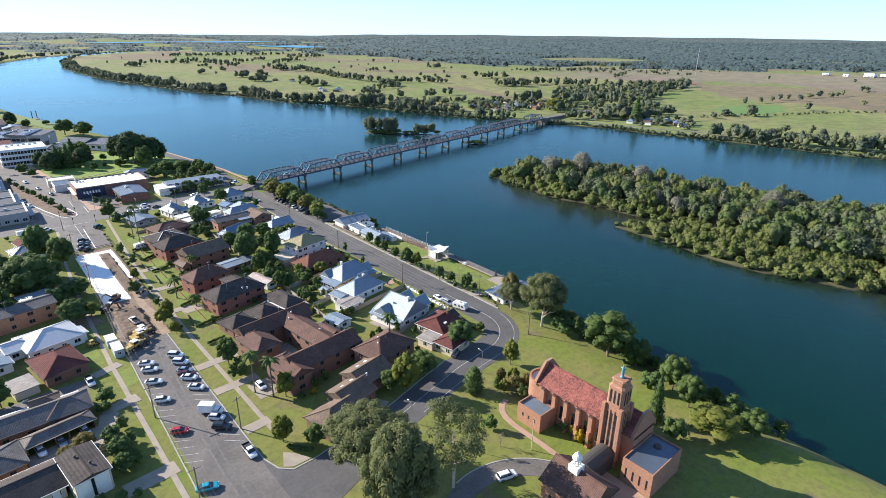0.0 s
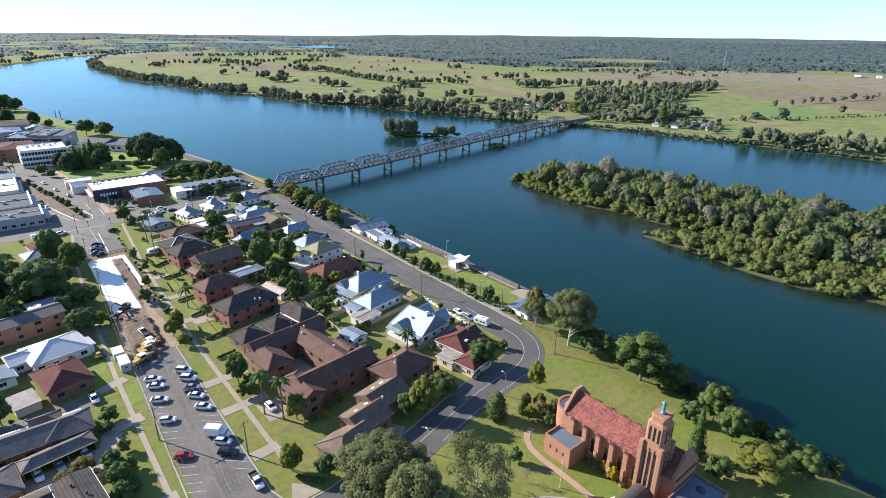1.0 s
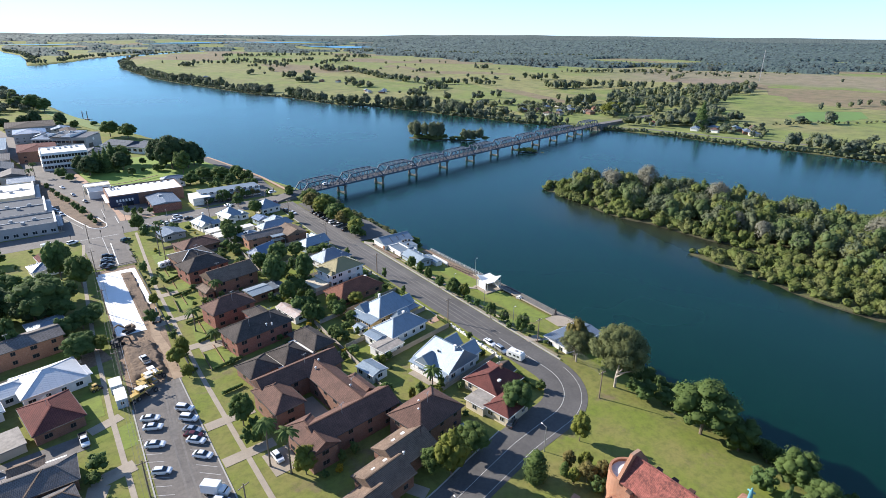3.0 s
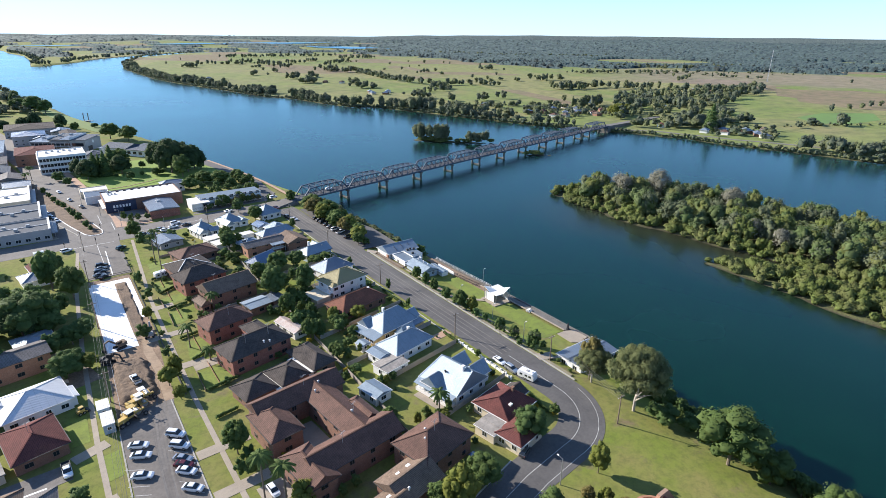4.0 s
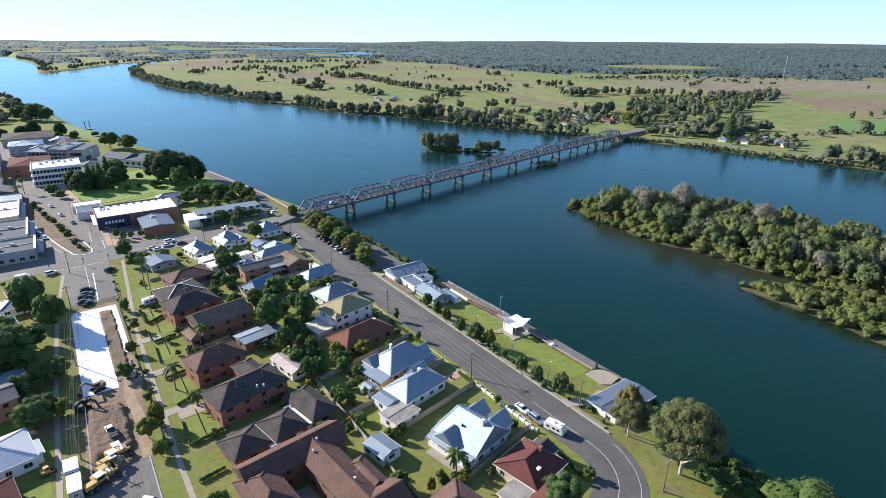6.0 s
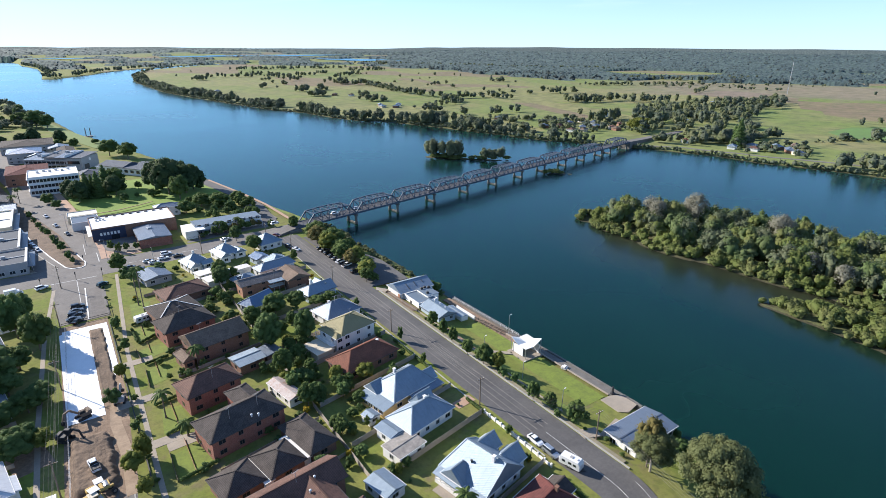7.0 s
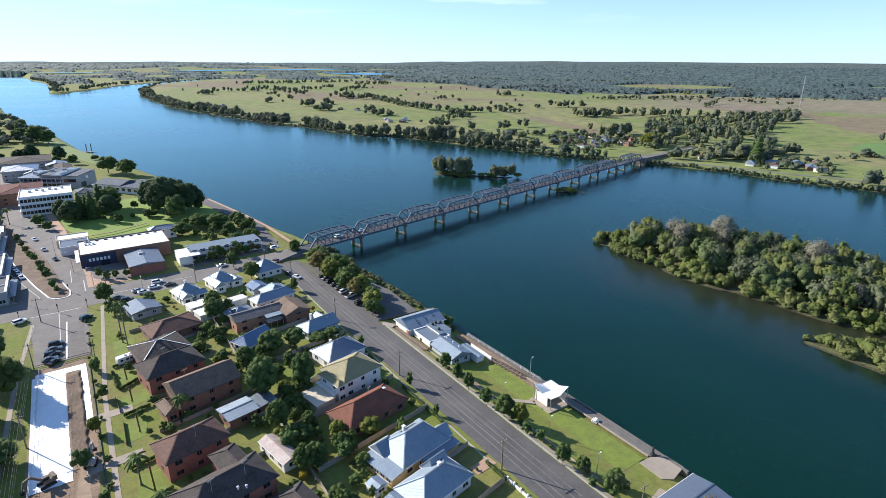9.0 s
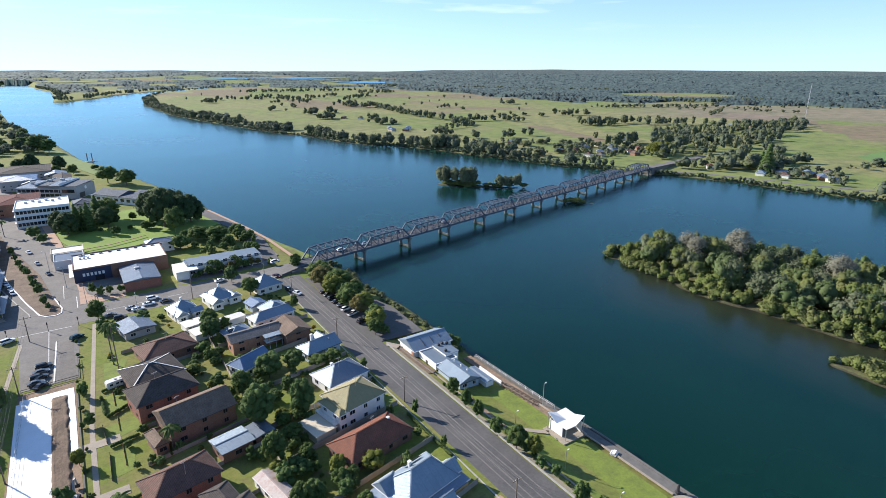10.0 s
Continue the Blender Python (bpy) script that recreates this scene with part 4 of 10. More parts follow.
# east side of the parking street
house("two-storey red brick house with a charcoal hipped roof", 50.0, 66.6, 233.4, 245.4, 5.5, BRICK_RED, TILE_DARK, 3.2, storeys=2)
h = house("brick house with a charcoal tiled roof edged in white", 50.0, 65.0, 246.2, 260.0, 4.6, BRICK_BROWN, TILE_DARK, 2.4, cap=TRIM)
vents(h, [(55.0, 251.0, 6.0)])
h = house("long two-storey brown brick block of flats with a tiled gable roof", 55.4, 73.0, 218.0, 230.2, 5.3, BRICK_BROWN, TILE_TAN, 3.0, hips=(0, 0.0), storeys=2)
wing(h, 51.4, 55.3, 217.4, 225.2, 3.2, BRICK_BROWN, TILE_TAN, 1.6, hips=(0, 1))
house("two-storey red brick house with a weathered brown hipped roof", 48.6, 63.6, 193.2, 203.2, 5.5, BRICK_RED, TILE_BROWN, 3.0, storeys=2)
h = house("long two-storey red brick block of flats with a charcoal roof", 49.2, 68.6, 172.8, 183.8, 5.5, BRICK_RED, TILE_DARK, 3.2, storeys=2)
wing(h, 60.4, 66.6, 177.0, 190.0, 5.45, BRICK_RED, TILE_DARK, 1.5, hips=(0, 1))
vents(h, [(60.0, 174.0, 6.8), (61.5, 173.4, 6.6)])
for x0, x1, y0, y1 in ((48.0, 57.4, 155.2, 164.4), (57.8, 66.8, 156.2, 166.0), (67.2, 75.0, 158.2, 172.6)):
    house("single-storey villa unit with a charcoal tiled hip roof", x0, x1, y0, y1, 3.0, BRICK_BROWN, TILE_DARK, 2.3)
flat_house("white flat-roofed covered walk between villa units", 56.7, 58.5, 156.2, 165.6, 2.7, WHITE, parapet=0, category="awning", name="breezeway")
flat_house("white flat-roofed covered walk between villa units", 65.9, 67.9, 158.6, 168.4, 2.7, WHITE, parapet=0, category="awning", name="breezeway")

# brown tiled court of flats
h = house("two-storey brown brick flats round a courtyard under tiled roofs", 48.0, 71.4, 143.2, 151.6, 5.5, BRICK_BROWN, TILE_BROWN, 2.5, hips=(0.0, 0.0), storeys=2, turn=6.5)
wing(h, 46.4, 54.8, 134.4, 147.6, 5.4, BRICK_BROWN, TILE_BROWN, 2.0, hips=(1, 1), storeys=2)
wing(h, 60.2, 68.2, 123.6, 147.6, 5.45, BRICK_BROWN, TILE_BROWN, 2.1, hips=(0, 0), storeys=2)
wing(h, 48.6, 71.4, 118.4, 127.2, 5.5, BRICK_BROWN, TILE_BROWN, 2.6, hips=(0, 0), storeys=2)
wing(h, 45.6, 53.0, 116.4, 129.6, 5.42, BRICK_BROWN, TILE_BROWN, 2.0, hips=(0.0, 1.0), storeys=2)
wing(h, 66.0, 71.0, 127.0, 137.0, 5.0, BRICK_BROWN, TILE_BROWN, 1.4, hips=(0, 1), storeys=2)
vents(h, [(64.8, 130.0, 7.3), (62.6, 143.0, 7.0), (65.0, 145.6, 7.2)])
strip("paving", [(57.0, 127.4), (62.4, 127.6), (60.8, 142.6), (55.2, 142.4)], CONCRETE, "grey paved courtyard between the flats", "paving", top=0.05)
h = house("large brown brick corner house with a hipped tile roof", 70.6, 85.8, 108.0, 119.4, 5.5, BRICK_BROWN, TILE_BROWN, 3.3, storeys=2)
wing(h, 61.4, 73.0, 105.0, 114.6, 4.2, BRICK_BROWN, TILE_TAN, 2.3, hips=(0, 0))
wing(h, 53.4, 63.6, 102.2, 111.6, 3.8, BRICK_BROWN, TILE_TAN, 2.2, hips=(0, 0))
wing(h, 44.4, 55.6, 99.4, 108.6, 3.3, BRICK_BROWN, TILE_TAN, 2.2, hips=(1, 0))
skylights(h, [(68.4, 111.6, 5.7), (65.4, 111.4, 5.7), (60.4, 108.6, 5.2), (57.0, 108.4, 5.2)])
vents(h, [(64.0, 106.6, 5.9), (75.0, 113.0, 7.6), (77.0, 115.0, 7.8)])

# along the riverside road
h = house("red-tiled corner cottage with worn hipped roof", 96.6, 108.6, 110.8, 122.6, 3.0, CREAM, TILE_RED, 2.7, hips=(0.6, 0.6))
wing(h, 91.6, 101.0, 103.6, 111.4, 2.9, CREAM, TILE_RED, 1.7, hips=(1, 1), over=0.3)
wing(h, 90.6, 96.6, 110.6, 116.8, 2.8, CREAM, FLAT_WORN, 0.3, hips=(0, 0), over=0.3)
wing(h, 104.0, 110.6, 114.6, 120.4, 2.9, CREAM, TILE_DARK, 1.6, hips=(1, 0))
chimney(h, 105.0, 116.0, 4.0, 6.4, BRICK_BROWN)
skylights(h, [(101.0, 113.6, 4.6)])
h = house("white weatherboard villa with a broad pale metal roof", 91.9, 104.9, 125.8, 139.6, 3.2, WHITE, METAL_WHITE, 5.0, hips=(0, 0.4))
wing(h, 90.6, 97.6, 131.4, 137.8, 3.24, WHITE, METAL_WHITE, 2.7, hips=(0, 1), gap=9)
wing(h, 99.0, 107.8, 127.0, 132.6, 3.25, WHITE, METAL_WHITE, 2.9, hips=(1, 0))
wing(h, 99.0, 107.2, 133.6, 138.8, 3.26, WHITE, METAL_WHITE, 2.7, hips=(1, 0))
part("verandah_roof", Shape().add([(-8.6, -6.6, 2.45), (-6.0, -6.6, 3.3), (-6.0, 6.8, 3.3), (-8.6, 6.8, 2.45), (-8.6, -6.6, 2.57), (-6.0, -6.6, 3.42), (-6.0, 6.8, 3.42), (-8.6, 6.8, 2.57)], [(3, 2, 1, 0), (4, 5, 6, 7), (0, 1, 5, 4), (1, 2, 6, 5), (2, 3, 7, 6), (3, 0, 4, 7)]), METAL_WHITE, h)
part("verandah_wall", Shape().box(-8.2, -6.02, -6.2, 6.4, -0.3, 1.0), WHITE, h)
for k in range(9):
    part("verandah_post", Shape().box(-8.2, -8.08, -6.2 + k * 1.55, -6.08 + k * 1.55, 1.0, 2.5), TRIM, h)
part("terrace", Shape().box(-10.4, -8.3, -6.4, 5.0, -0.3, 0.16), CONCRETE, h, "pale concrete terrace")
chimney(h, 97.6, 128.6, 6.0, 8.8, WHITE)
vents(h, [(95.4, 133.0, 6.0)], DARK_TRIM)
FOOT.append((80.5, 91.0, 117.0, 136.0))
FOOT.append((84.0, 113.0, 143.0, 150.5))
h = house("white garden shed with a low metal roof", 75.8, 81.4, 137.4, 144.8, 2.6, WHITE, METAL_WHITE, 0.7, hips=(0, 0), name="shed", category="shed", over=0.2)
h = house("white weatherboard house with a hipped metal roof", 90.0, 105.4, 151.5, 161.2, 3.2, WHITE, METAL_WHITE, 3.2)
wing(h, 82.8, 91.2, 147.6, 154.2, 2.9, WHITE, FLAT_WORN, 0.25, hips=(0, 0), over=0.25)
wing(h, 85.8, 91.0, 154.3, 160.6, 2.95, WHITE, METAL_WHITE, 0.5, hips=(0, 0))
wing(h, 98.6, 104.0, 157.0, 162.0, 3.22, WHITE, METAL_WHITE, 2.9, hips=(0.3, 0))
chimney(h, 99.4, 156.6, 4.6, 7.0, WHITE)
h = house("yellow weatherboard house with a white hipped metal roof", 92.6, 108.0, 164.4, 175.6, 3.3, YELLOW_WALL, METAL_WHITE, 4.0, hips=(1, 0.7))
part("verandah_roof", Shape().add([(-11.4, -5.8, 2.55), (-7.2, -5.8, 3.3), (-7.2, 5.2, 3.3), (-11.4, 5.2, 2.55), (-11.4, -5.8, 2.67), (-7.2, -5.8, 3.42), (-7.2, 5.2, 3.42), (-11.4, 5.2, 2.67)], [(3, 2, 1, 0), (4, 5, 6, 7), (0, 1, 5, 4), (1, 2, 6, 5), (2, 3, 7, 6), (3, 0, 4, 7)]), METAL_WHITE, h)
porch = part("porch_wall", Shape().box(-11.0, -7.22, -5.4, 4.8, -0.4, 2.5), YELLOW_WALL, h)
for k in range(5):
    window(porch, -11.0, -4.2 + k * 2.1, 1.7, 1.5, 1.1, "-x")
part("side_room", Shape().box(-1.8, 8.4, -7.6, -5.02, -0.4, 2.8), YELLOW_WALL, h)
part("side_roof", skillion(-2.2, 8.8, -8.0, -5.0, 2.85, 3.15), METAL_GREY, h)
wing(h, 103.4, 109.6, 165.2, 170.2, 3.28, YELLOW_WALL, METAL_WHITE, 2.2, hips=(1, 0))
wing(h, 92.0, 98.0, 170.8, 176.2, 3.29, YELLOW_WALL, METAL_WHITE, 2.2, hips=(0, 1))
chimney(h, 100.0, 172.6, 4.0, 6.8, WHITE)
house("white cylinder-roofed garden shed", 85.6, 89.2, 162.2, 165.8, 2.2, WHITE, METAL_WHITE, 0.6, hips=(0, 0), name="shed", category="shed", over=0.15)
h = house("low brick house with a long red-brown hip roof", 88.8, 108.4, 184.4, 195.2, 3.0, BRICK_BROWN, TILE_ORANGE, 3.3)
chimney(h, 104.0, 189.6, 4.0, 6.0, WHITE)
h = house("two-storey white house with an olive-green metal roof", 94.6, 108.6, 200.2, 212.0, 5.6, WHITE, TILE_OLIVE, 3.2, storeys=2)
wing(h, 92.6, 96.0, 200.0, 210.0, 5.5, WHITE, TILE_OLIVE, 0.8, hips=(1, 1), storeys=2)
part("balcony", Shape().box(-9.9, -8.2, -5.0, 4.2, 2.7, 2.9).box(-9.9, -9.8, -5.0, 4.2, 3.7, 3.8).box(-9.9, -8.2, -5.0, -4.92, 3.7, 3.8), TRIM, h, "white timber balcony")
for k in range(9):
    part("baluster", Shape().box(-9.9, -9.82, -5.0 + k * 1.12, -4.92 + k * 1.12, -0.2 if k % 4 == 0 else 2.9, 5.4 if k % 4 == 0 else 3.7), TRIM, h)
flat_house("flat tan awning roof behind the olive house", 86.6, 92.4, 199.2, 207.4, 2.6, CREAM, CREAM, 0, "carport", "carport")
h = house("blue-grey metal-roofed cottage half hidden by trees", 97.6, 112.0, 217.0, 228.0, 3.1, WHITE, METAL_GREY, 3.4)
chimney(h, 103.0, 224.0, 4.0, 6.2, WHITE)
h = house("pale blue cottage with a white metal roof beside the riverside road", 99.6, 112.6, 238.4, 246.8, 3.1, BLUE_WALL, METAL_WHITE, 2.4, hips=(0.8, 0))
wing(h, 106.6, 111.8, 241.0, 248.4, 3.06, BLUE_WALL, METAL_WHITE, 2.0, hips=(0, 0))
chimney(h, 105.0, 245.0, 4.0, 6.4, WHITE)
house("white house with a steep blue metal roof", 78.6, 90.0, 241.0, 249.4, 3.0, WHITE, METAL_BLUE, 2.6, hips=(0.5, 0), turn=24)
house("small shed with a rusted iron roof", 71.0, 75.6, 181.0, 193.0, 2.5, WHITE, METAL_RUST, 0.8, hips=(0, 0), name="shed", category="shed", over=0.2)
h = house("long two-storey brick row of units with a grey-brown gable roof", 81.2, 99.0, 256.6, 264.6, 4.7, BRICK_PINK, TILE_GREY, 1.5, hips=(0, 0), storeys=2, turn=4)
wing(h, 97.4, 107.2, 251.2, 263.8, 4.72, BRICK_BROWN, TILE_TAN, 2.0, hips=(0, 0), storeys=2)
part("balcony", Shape().box(1.8, 7.4, -6.2, -3.52, 2.3, 2.5).box(1.8, 7.4, -6.2, -6.1, 3.3, 3.4), TRIM, h, "pale balcony with a slim rail")
for k in range(6):
    part("balcony_post", Shape().box(1.8 + k * 1.1, 1.9 + k * 1.1, -6.2, -6.1, -0.3 if k % 2 else 2.5, 4.6 if k % 2 else 3.3), TRIM, h)
part("balcony_roof", skillion(1.4, 7.3, -6.6, -3.5, 4.55, 4.75), METAL_WHITE, h)
h = house("long white house with pale metal roof and solar panels", 92.4, 109.0, 272.0, 279.4, 3.2, WHITE, METAL_WHITE, 2.0, hips=(1, 0.5))
wing(h, 99.6, 109.2, 275.0, 284.6, 3.25, WHITE, METAL_WHITE, 2.3, hips=(1, 0.5))
part("water_tank", Shape().bevel_box(-2.6, 2.4, -5.4, -3.9, -0.2, 1.6, 0.3), WHITE, h, "white garden tank")
house("white cottage with a blue-grey hipped roof", 102.4, 114.0, 303.0, 314.0, 3.1, WHITE, METAL_WHITE, 3.7)
h = house("white cottage with gabled blue-grey roof", 69.0, 78.8, 295.0, 304.6, 3.1, WHITE, METAL_WHITE, 3.4)
wing(h, 69.2, 73.6, 292.0, 299.0, 3.05, WHITE, METAL_WHITE, 1.8, hips=(0, 0))
wing(h, 75.0, 79.8, 293.4, 298.0, 2.7, WHITE, METAL_WHITE, 1.2, hips=(0, 0))
chimney(h, 74.0, 300.0, 4.5, 7.4, WHITE)
h = house("white cottage with gabled pale roof", 83.0, 93.4, 300.0, 310.4, 3.1, WHITE, METAL_WHITE, 3.6)
wing(h, 82.6, 87.4, 297.0, 304.0, 3.05, WHITE, METAL_WHITE, 1.9, hips=(0, 0))
wing(h, 90.0, 95.6, 299.0, 304.6, 2.8, WHITE, METAL_WHITE, 1.5, hips=(0, 0))
chimney(h, 89.0, 305.4, 4.8, 7.6, WHITE)
house("garden shed with a low blue metal roof", 95.6, 102.6, 286.6, 294.0, 2.7, BLUE_WALL, METAL_BLUE, 1.4, hips=(0, 0), name="shed", category="shed")
house("brown tiled brick house behind a palm", 55.0, 72.0, 264.4, 277.0, 3.2, BRICK_BROWN, TILE_BROWN, 2.4)
house("long low house with dark metal roof", 51.8, 62.6, 288.6, 300.6, 2.9, GREY_WALL, METAL_GREY, 1.0, hips=(0, 0))
flat_house("open white carport with a flat roof", 71.5, 78.0, 283.5, 289.0, 2.6, WHITE, parapet=0, category="carport", name="carport")
flat_house("open white carport with a flat roof", 73.0, 80.0, 275.0, 281.0, 2.6, WHITE, parapet=0, category="carport", name="carport")
flat_house("open white carport with a flat roof", 84.0, 92.0, 281.0, 285.0, 2.6, WHITE, parapet=0, category="carport", name="carport")
h = house("white-roofed house with dark solar panels behind the brick units", 81.6, 90.8, 264.2, 273.0, 2.9, WHITE, METAL_WHITE, 2.0)
h = house("low white metal-roofed house between brick flats", 65.0, 73.6, 204.0, 211.6, 3.2, BRICK_BROWN, METAL_WHITE, 0.6, hips=(0, 0))
wing(h, 73.7, 79.4, 204.6, 211.0, 2.7, BRICK_BROWN, METAL_GREY, 0.4, hips=(0, 0))

# west side of the parking street
hw = house("white weatherboard house with a bright metal hip roof", -2.4, 12.8, 180.0, 193.4, 3.3, WHITE, METAL_BRIGHT, 2.8)
wing(hw, -6.4, 2.0, 184.6, 192.6, 3.1, WHITE, METAL_BRIGHT, 1.6, hips=(0, 1))
wing(hw, 9.0, 14.0, 181.0, 187.0, 2.9, WHITE, METAL_BRIGHT, 0.7, hips=(0, 0))
flat_house("low cream patio roof beside the red-roofed house", -6.6, -1.2, 161.0, 168.6, 2.5, CREAM, FLAT_WORN, 0, "carport", "carport")
house("brick house with a red-brown tiled hip roof", -0.6, 10.6, 161.8, 176.6, 3.2, BRICK_BROWN, TILE_RED, 2.6)
h = house("long low brick units with charcoal tiled roofs", -22.0, 8.6, 140.9, 150.2, 3.1, BRICK_BROWN, TILE_GREY, 2.1, hips=(1, 0.8), turn=0)
wing(h, -3.6, 3.0, 147.4, 153.6, 3.05, BRICK_BROWN, TILE_TAN, 1.6, hips=(0, 1))
part("valley_flashing", Shape().beam((5.6, -4.4, 3.36), (9.3, 0.1, 5.36), 0.35, 0.06), TILE_TAN, h, "weathered valley flashing")
part("rear_gutter", Shape().box(-15.3, 13.6, 4.66, 5.3, 2.9, 3.05), TRIM, h, "broad pale gutter")
h = thing("garage_row", "open brick garages under a long low charcoal roof", "garage", (0.6, 137.2, 0), 8)
h["plan"] = (0.6, 137.2)
part("wall", Shape().box(-6.9, 6.9, 1.9, 2.1, -0.4, 2.6).box(-6.9, -6.7, -1.9, 1.89, -0.4, 2.6).box(6.7, 6.9, -1.9, 1.89, -0.4, 2.6), BRICK_BROWN, h)
shape, a_, b_, c_ = hip_roof(-7.3, 7.3, -2.5, 2.6, 2.7, 1.1, 1.0, 1.0)
top = part("roof", shape, TILE_GREY, h)
part("ridge_capping", caps(a_, b_, c_, [(c_[0], a_), (c_[3], a_), (c_[1], b_), (c_[2], b_)]), TILE_TAN, top)
part("gutter", Shape().box(-7.4, 7.4, -2.64, -2.504, 2.5, 2.66).box(-7.4, 7.4, 2.604, 2.74, 2.5, 2.66), CREAM, top)
for k in range(1, 5):
    part("pier", Shape().box(-6.9 + k * 2.76 - 0.15, -6.9 + k * 2.76 + 0.15, -2.0, -1.7, -0.4, 2.6), BRICK_BROWN, h)
FOOT.append((-7.5, 8.5, 131.0, 141.0))
h = house("two-storey cream rendered units with a dark skillion roof", -0.9, 6.3, 110.6, 122.6, 5.3, CREAM, TILE_DARK, 0.7, hips=(0, 0), storeys=2, turn=8, windows="-x", over=0.3)
for k in range(2):
    part("panel", Shape().box(-3.2 + k * 3.4, -0.5 + k * 3.4, -5.86, -5.705, -0.4, 5.0), WHITE, h, "pale rendered wall panel")
part("window", Shape().box(-0.42, 0.12, -5.78, -5.705, 0.4, 4.8), GLASS, h, "tall dark glazed slot")
vents(h, [(2.0, 118.6, 5.9), (3.6, 114.4, 5.9)], DARK_TRIM)
h = house("long cream row with a dark tiled gable roof", -26.0, -1.0, 113.6, 124.6, 3.0, CREAM, TILE_DARK, 2.3, hips=(0, 0), turn=4)
for k in range(4):
    part("panel", Shape().box(1.2 + k * 2.8, 2.5 + k * 2.8, -5.12, -5.004, -0.4, 2.75), WHITE, h, "pale rendered wall panel")
part("flashing", Shape().beam((-12.4, 4.2, 3.55), (12.2, 4.2, 3.55), 0.7, 0.08), TILE_TAN, h, "pale band along the roof")
house("small brick house with a grey tiled hip roof", -18.0, -6.4, 126.6, 137.0, 3.0, BRICK_BROWN, TILE_GREY, 2.2, turn=8)
house("two-storey brown brick flats with a low grey roof", -16.0, 10.0, 203.4, 213.0, 5.6, BRICK_PINK, TILE_GREY, 1.4, storeys=2, hips=(0, 0))
h = house("white metal-roofed house behind dark trees", 1.0, 11.6, 216.0, 227.0, 3.0, WHITE, METAL_WHITE, 1.8)
house("white garage with a pale roof", -12.0, -5.0, 176.0, 185.0, 2.8, WHITE, METAL_WHITE, 0.9, hips=(0, 0), name="shed", category="shed")


def aerial(x, y, z):
    """A roof aerial: a mast with a boom and short cross rods."""
    a = thing("roof_aerial", "thin metal television aerial on a tiled roof", "aerial", (x, y, z), 25)
    part("mast", Shape().tube((0, 0, -0.8), (0, 0, 2.6), 0.04, n=5), GALV, a)
    part("boom", Shape().tube((-0.7, 0, 2.5), (0.9, 0, 2.5), 0.03, n=4), GALV, a)
    for k in range(5):
        part("rod", Shape().tube((-0.6 + k * 0.35, -0.5 + k * 0.05, 2.52), (-0.6 + k * 0.35, 0.5 - k * 0.05, 2.52), 0.018, n=4), GALV, a)


for x, y, z in ((56.0, 176.2, 8.0), (63.0, 177.4, 8.4), (57.0, 196.4, 8.2), (60.0, 224.0, 8.0), (57.0, 239.4, 8.4), (59.0, 252.0, 6.6), (61.5, 147.6, 7.7), (67.0, 131.0, 7.3), (60.0, 122.6, 7.8), (78.0, 113.6, 8.5), (99.0, 190.6, 6.0), (102.0, 206.0, 8.5), (104.0, 222.0, 6.2), (95.0, 259.6, 5.8), (4.6, 169.4, 5.6), (-3.0, 208.0, 6.8), (64.0, 270.6, 5.4), (-4.0, 146.0, 5.2)):
    aerial(x, y, z)

# ---- trees ----
def leaf_mesh(name, material, blobs, count, size, rng, flat=0.35, droop=0.0, core=0.0, rings=4, sides=7):
    """A crown of small leaf sprays that lie round the given blobs (x, y, z, rx, ry, rz)."""
    volume = np.array([b[3] * b[4] + b[4] * b[5] for b in blobs])
    which = rng.choice(len(blobs), count, p=volume / volume.sum())
    b = np.array(blobs)[which]
    d = rng.normal(size=(count, 3))
    d /= np.linalg.norm(d, axis=1)[:, None]
    d[:, 2] = np.where(d[:, 2] < -0.35, -d[:, 2], d[:, 2])
    shell = rng.uniform(0.75, 1.2, count)[:, None]
    centre = b[:, :3] + d * b[:, 3:] * shell
    normal = d + rng.normal(size=(count, 3)) * 0.38
    normal[:, 2] += flat
    normal /= np.linalg.norm(normal, axis=1)[:, None]
    side = np.cross(normal, rng.normal(size=(count, 3)))
    side /= np.linalg.norm(side, axis=1)[:, None]
    up = np.cross(normal, side)
    up[:, 2] -= droop
    r = size * rng.uniform(0.6, 1.35, count)[:, None]
    v = np.stack([centre - side * r, centre - up * r * 0.8 - normal * r * 0.15, centre + side * r, centre + up * r * 0.8 - normal * r * 0.15], 1).reshape(-1, 3)
    soft = np.repeat(d / b[:, 3:] * b[:, 3:].mean(axis=1)[:, None] + normal * 0.75 + np.array((0, 0, 0.3)), 4, axis=0)
    i = np.arange(count) * 4
    quads = np.stack([i, i + 1, i + 2, i + 3], -1)
    if core:
        cv, cn, cf = lumps(blobs, core, rng, rings, sides, wild=0.26)
        quads = np.concatenate([quads, cf + len(v)])
        v, soft = np.concatenate([v, cv]), np.concatenate([soft, cn])
    return rounded_mesh(name, material, v, quads, soft)


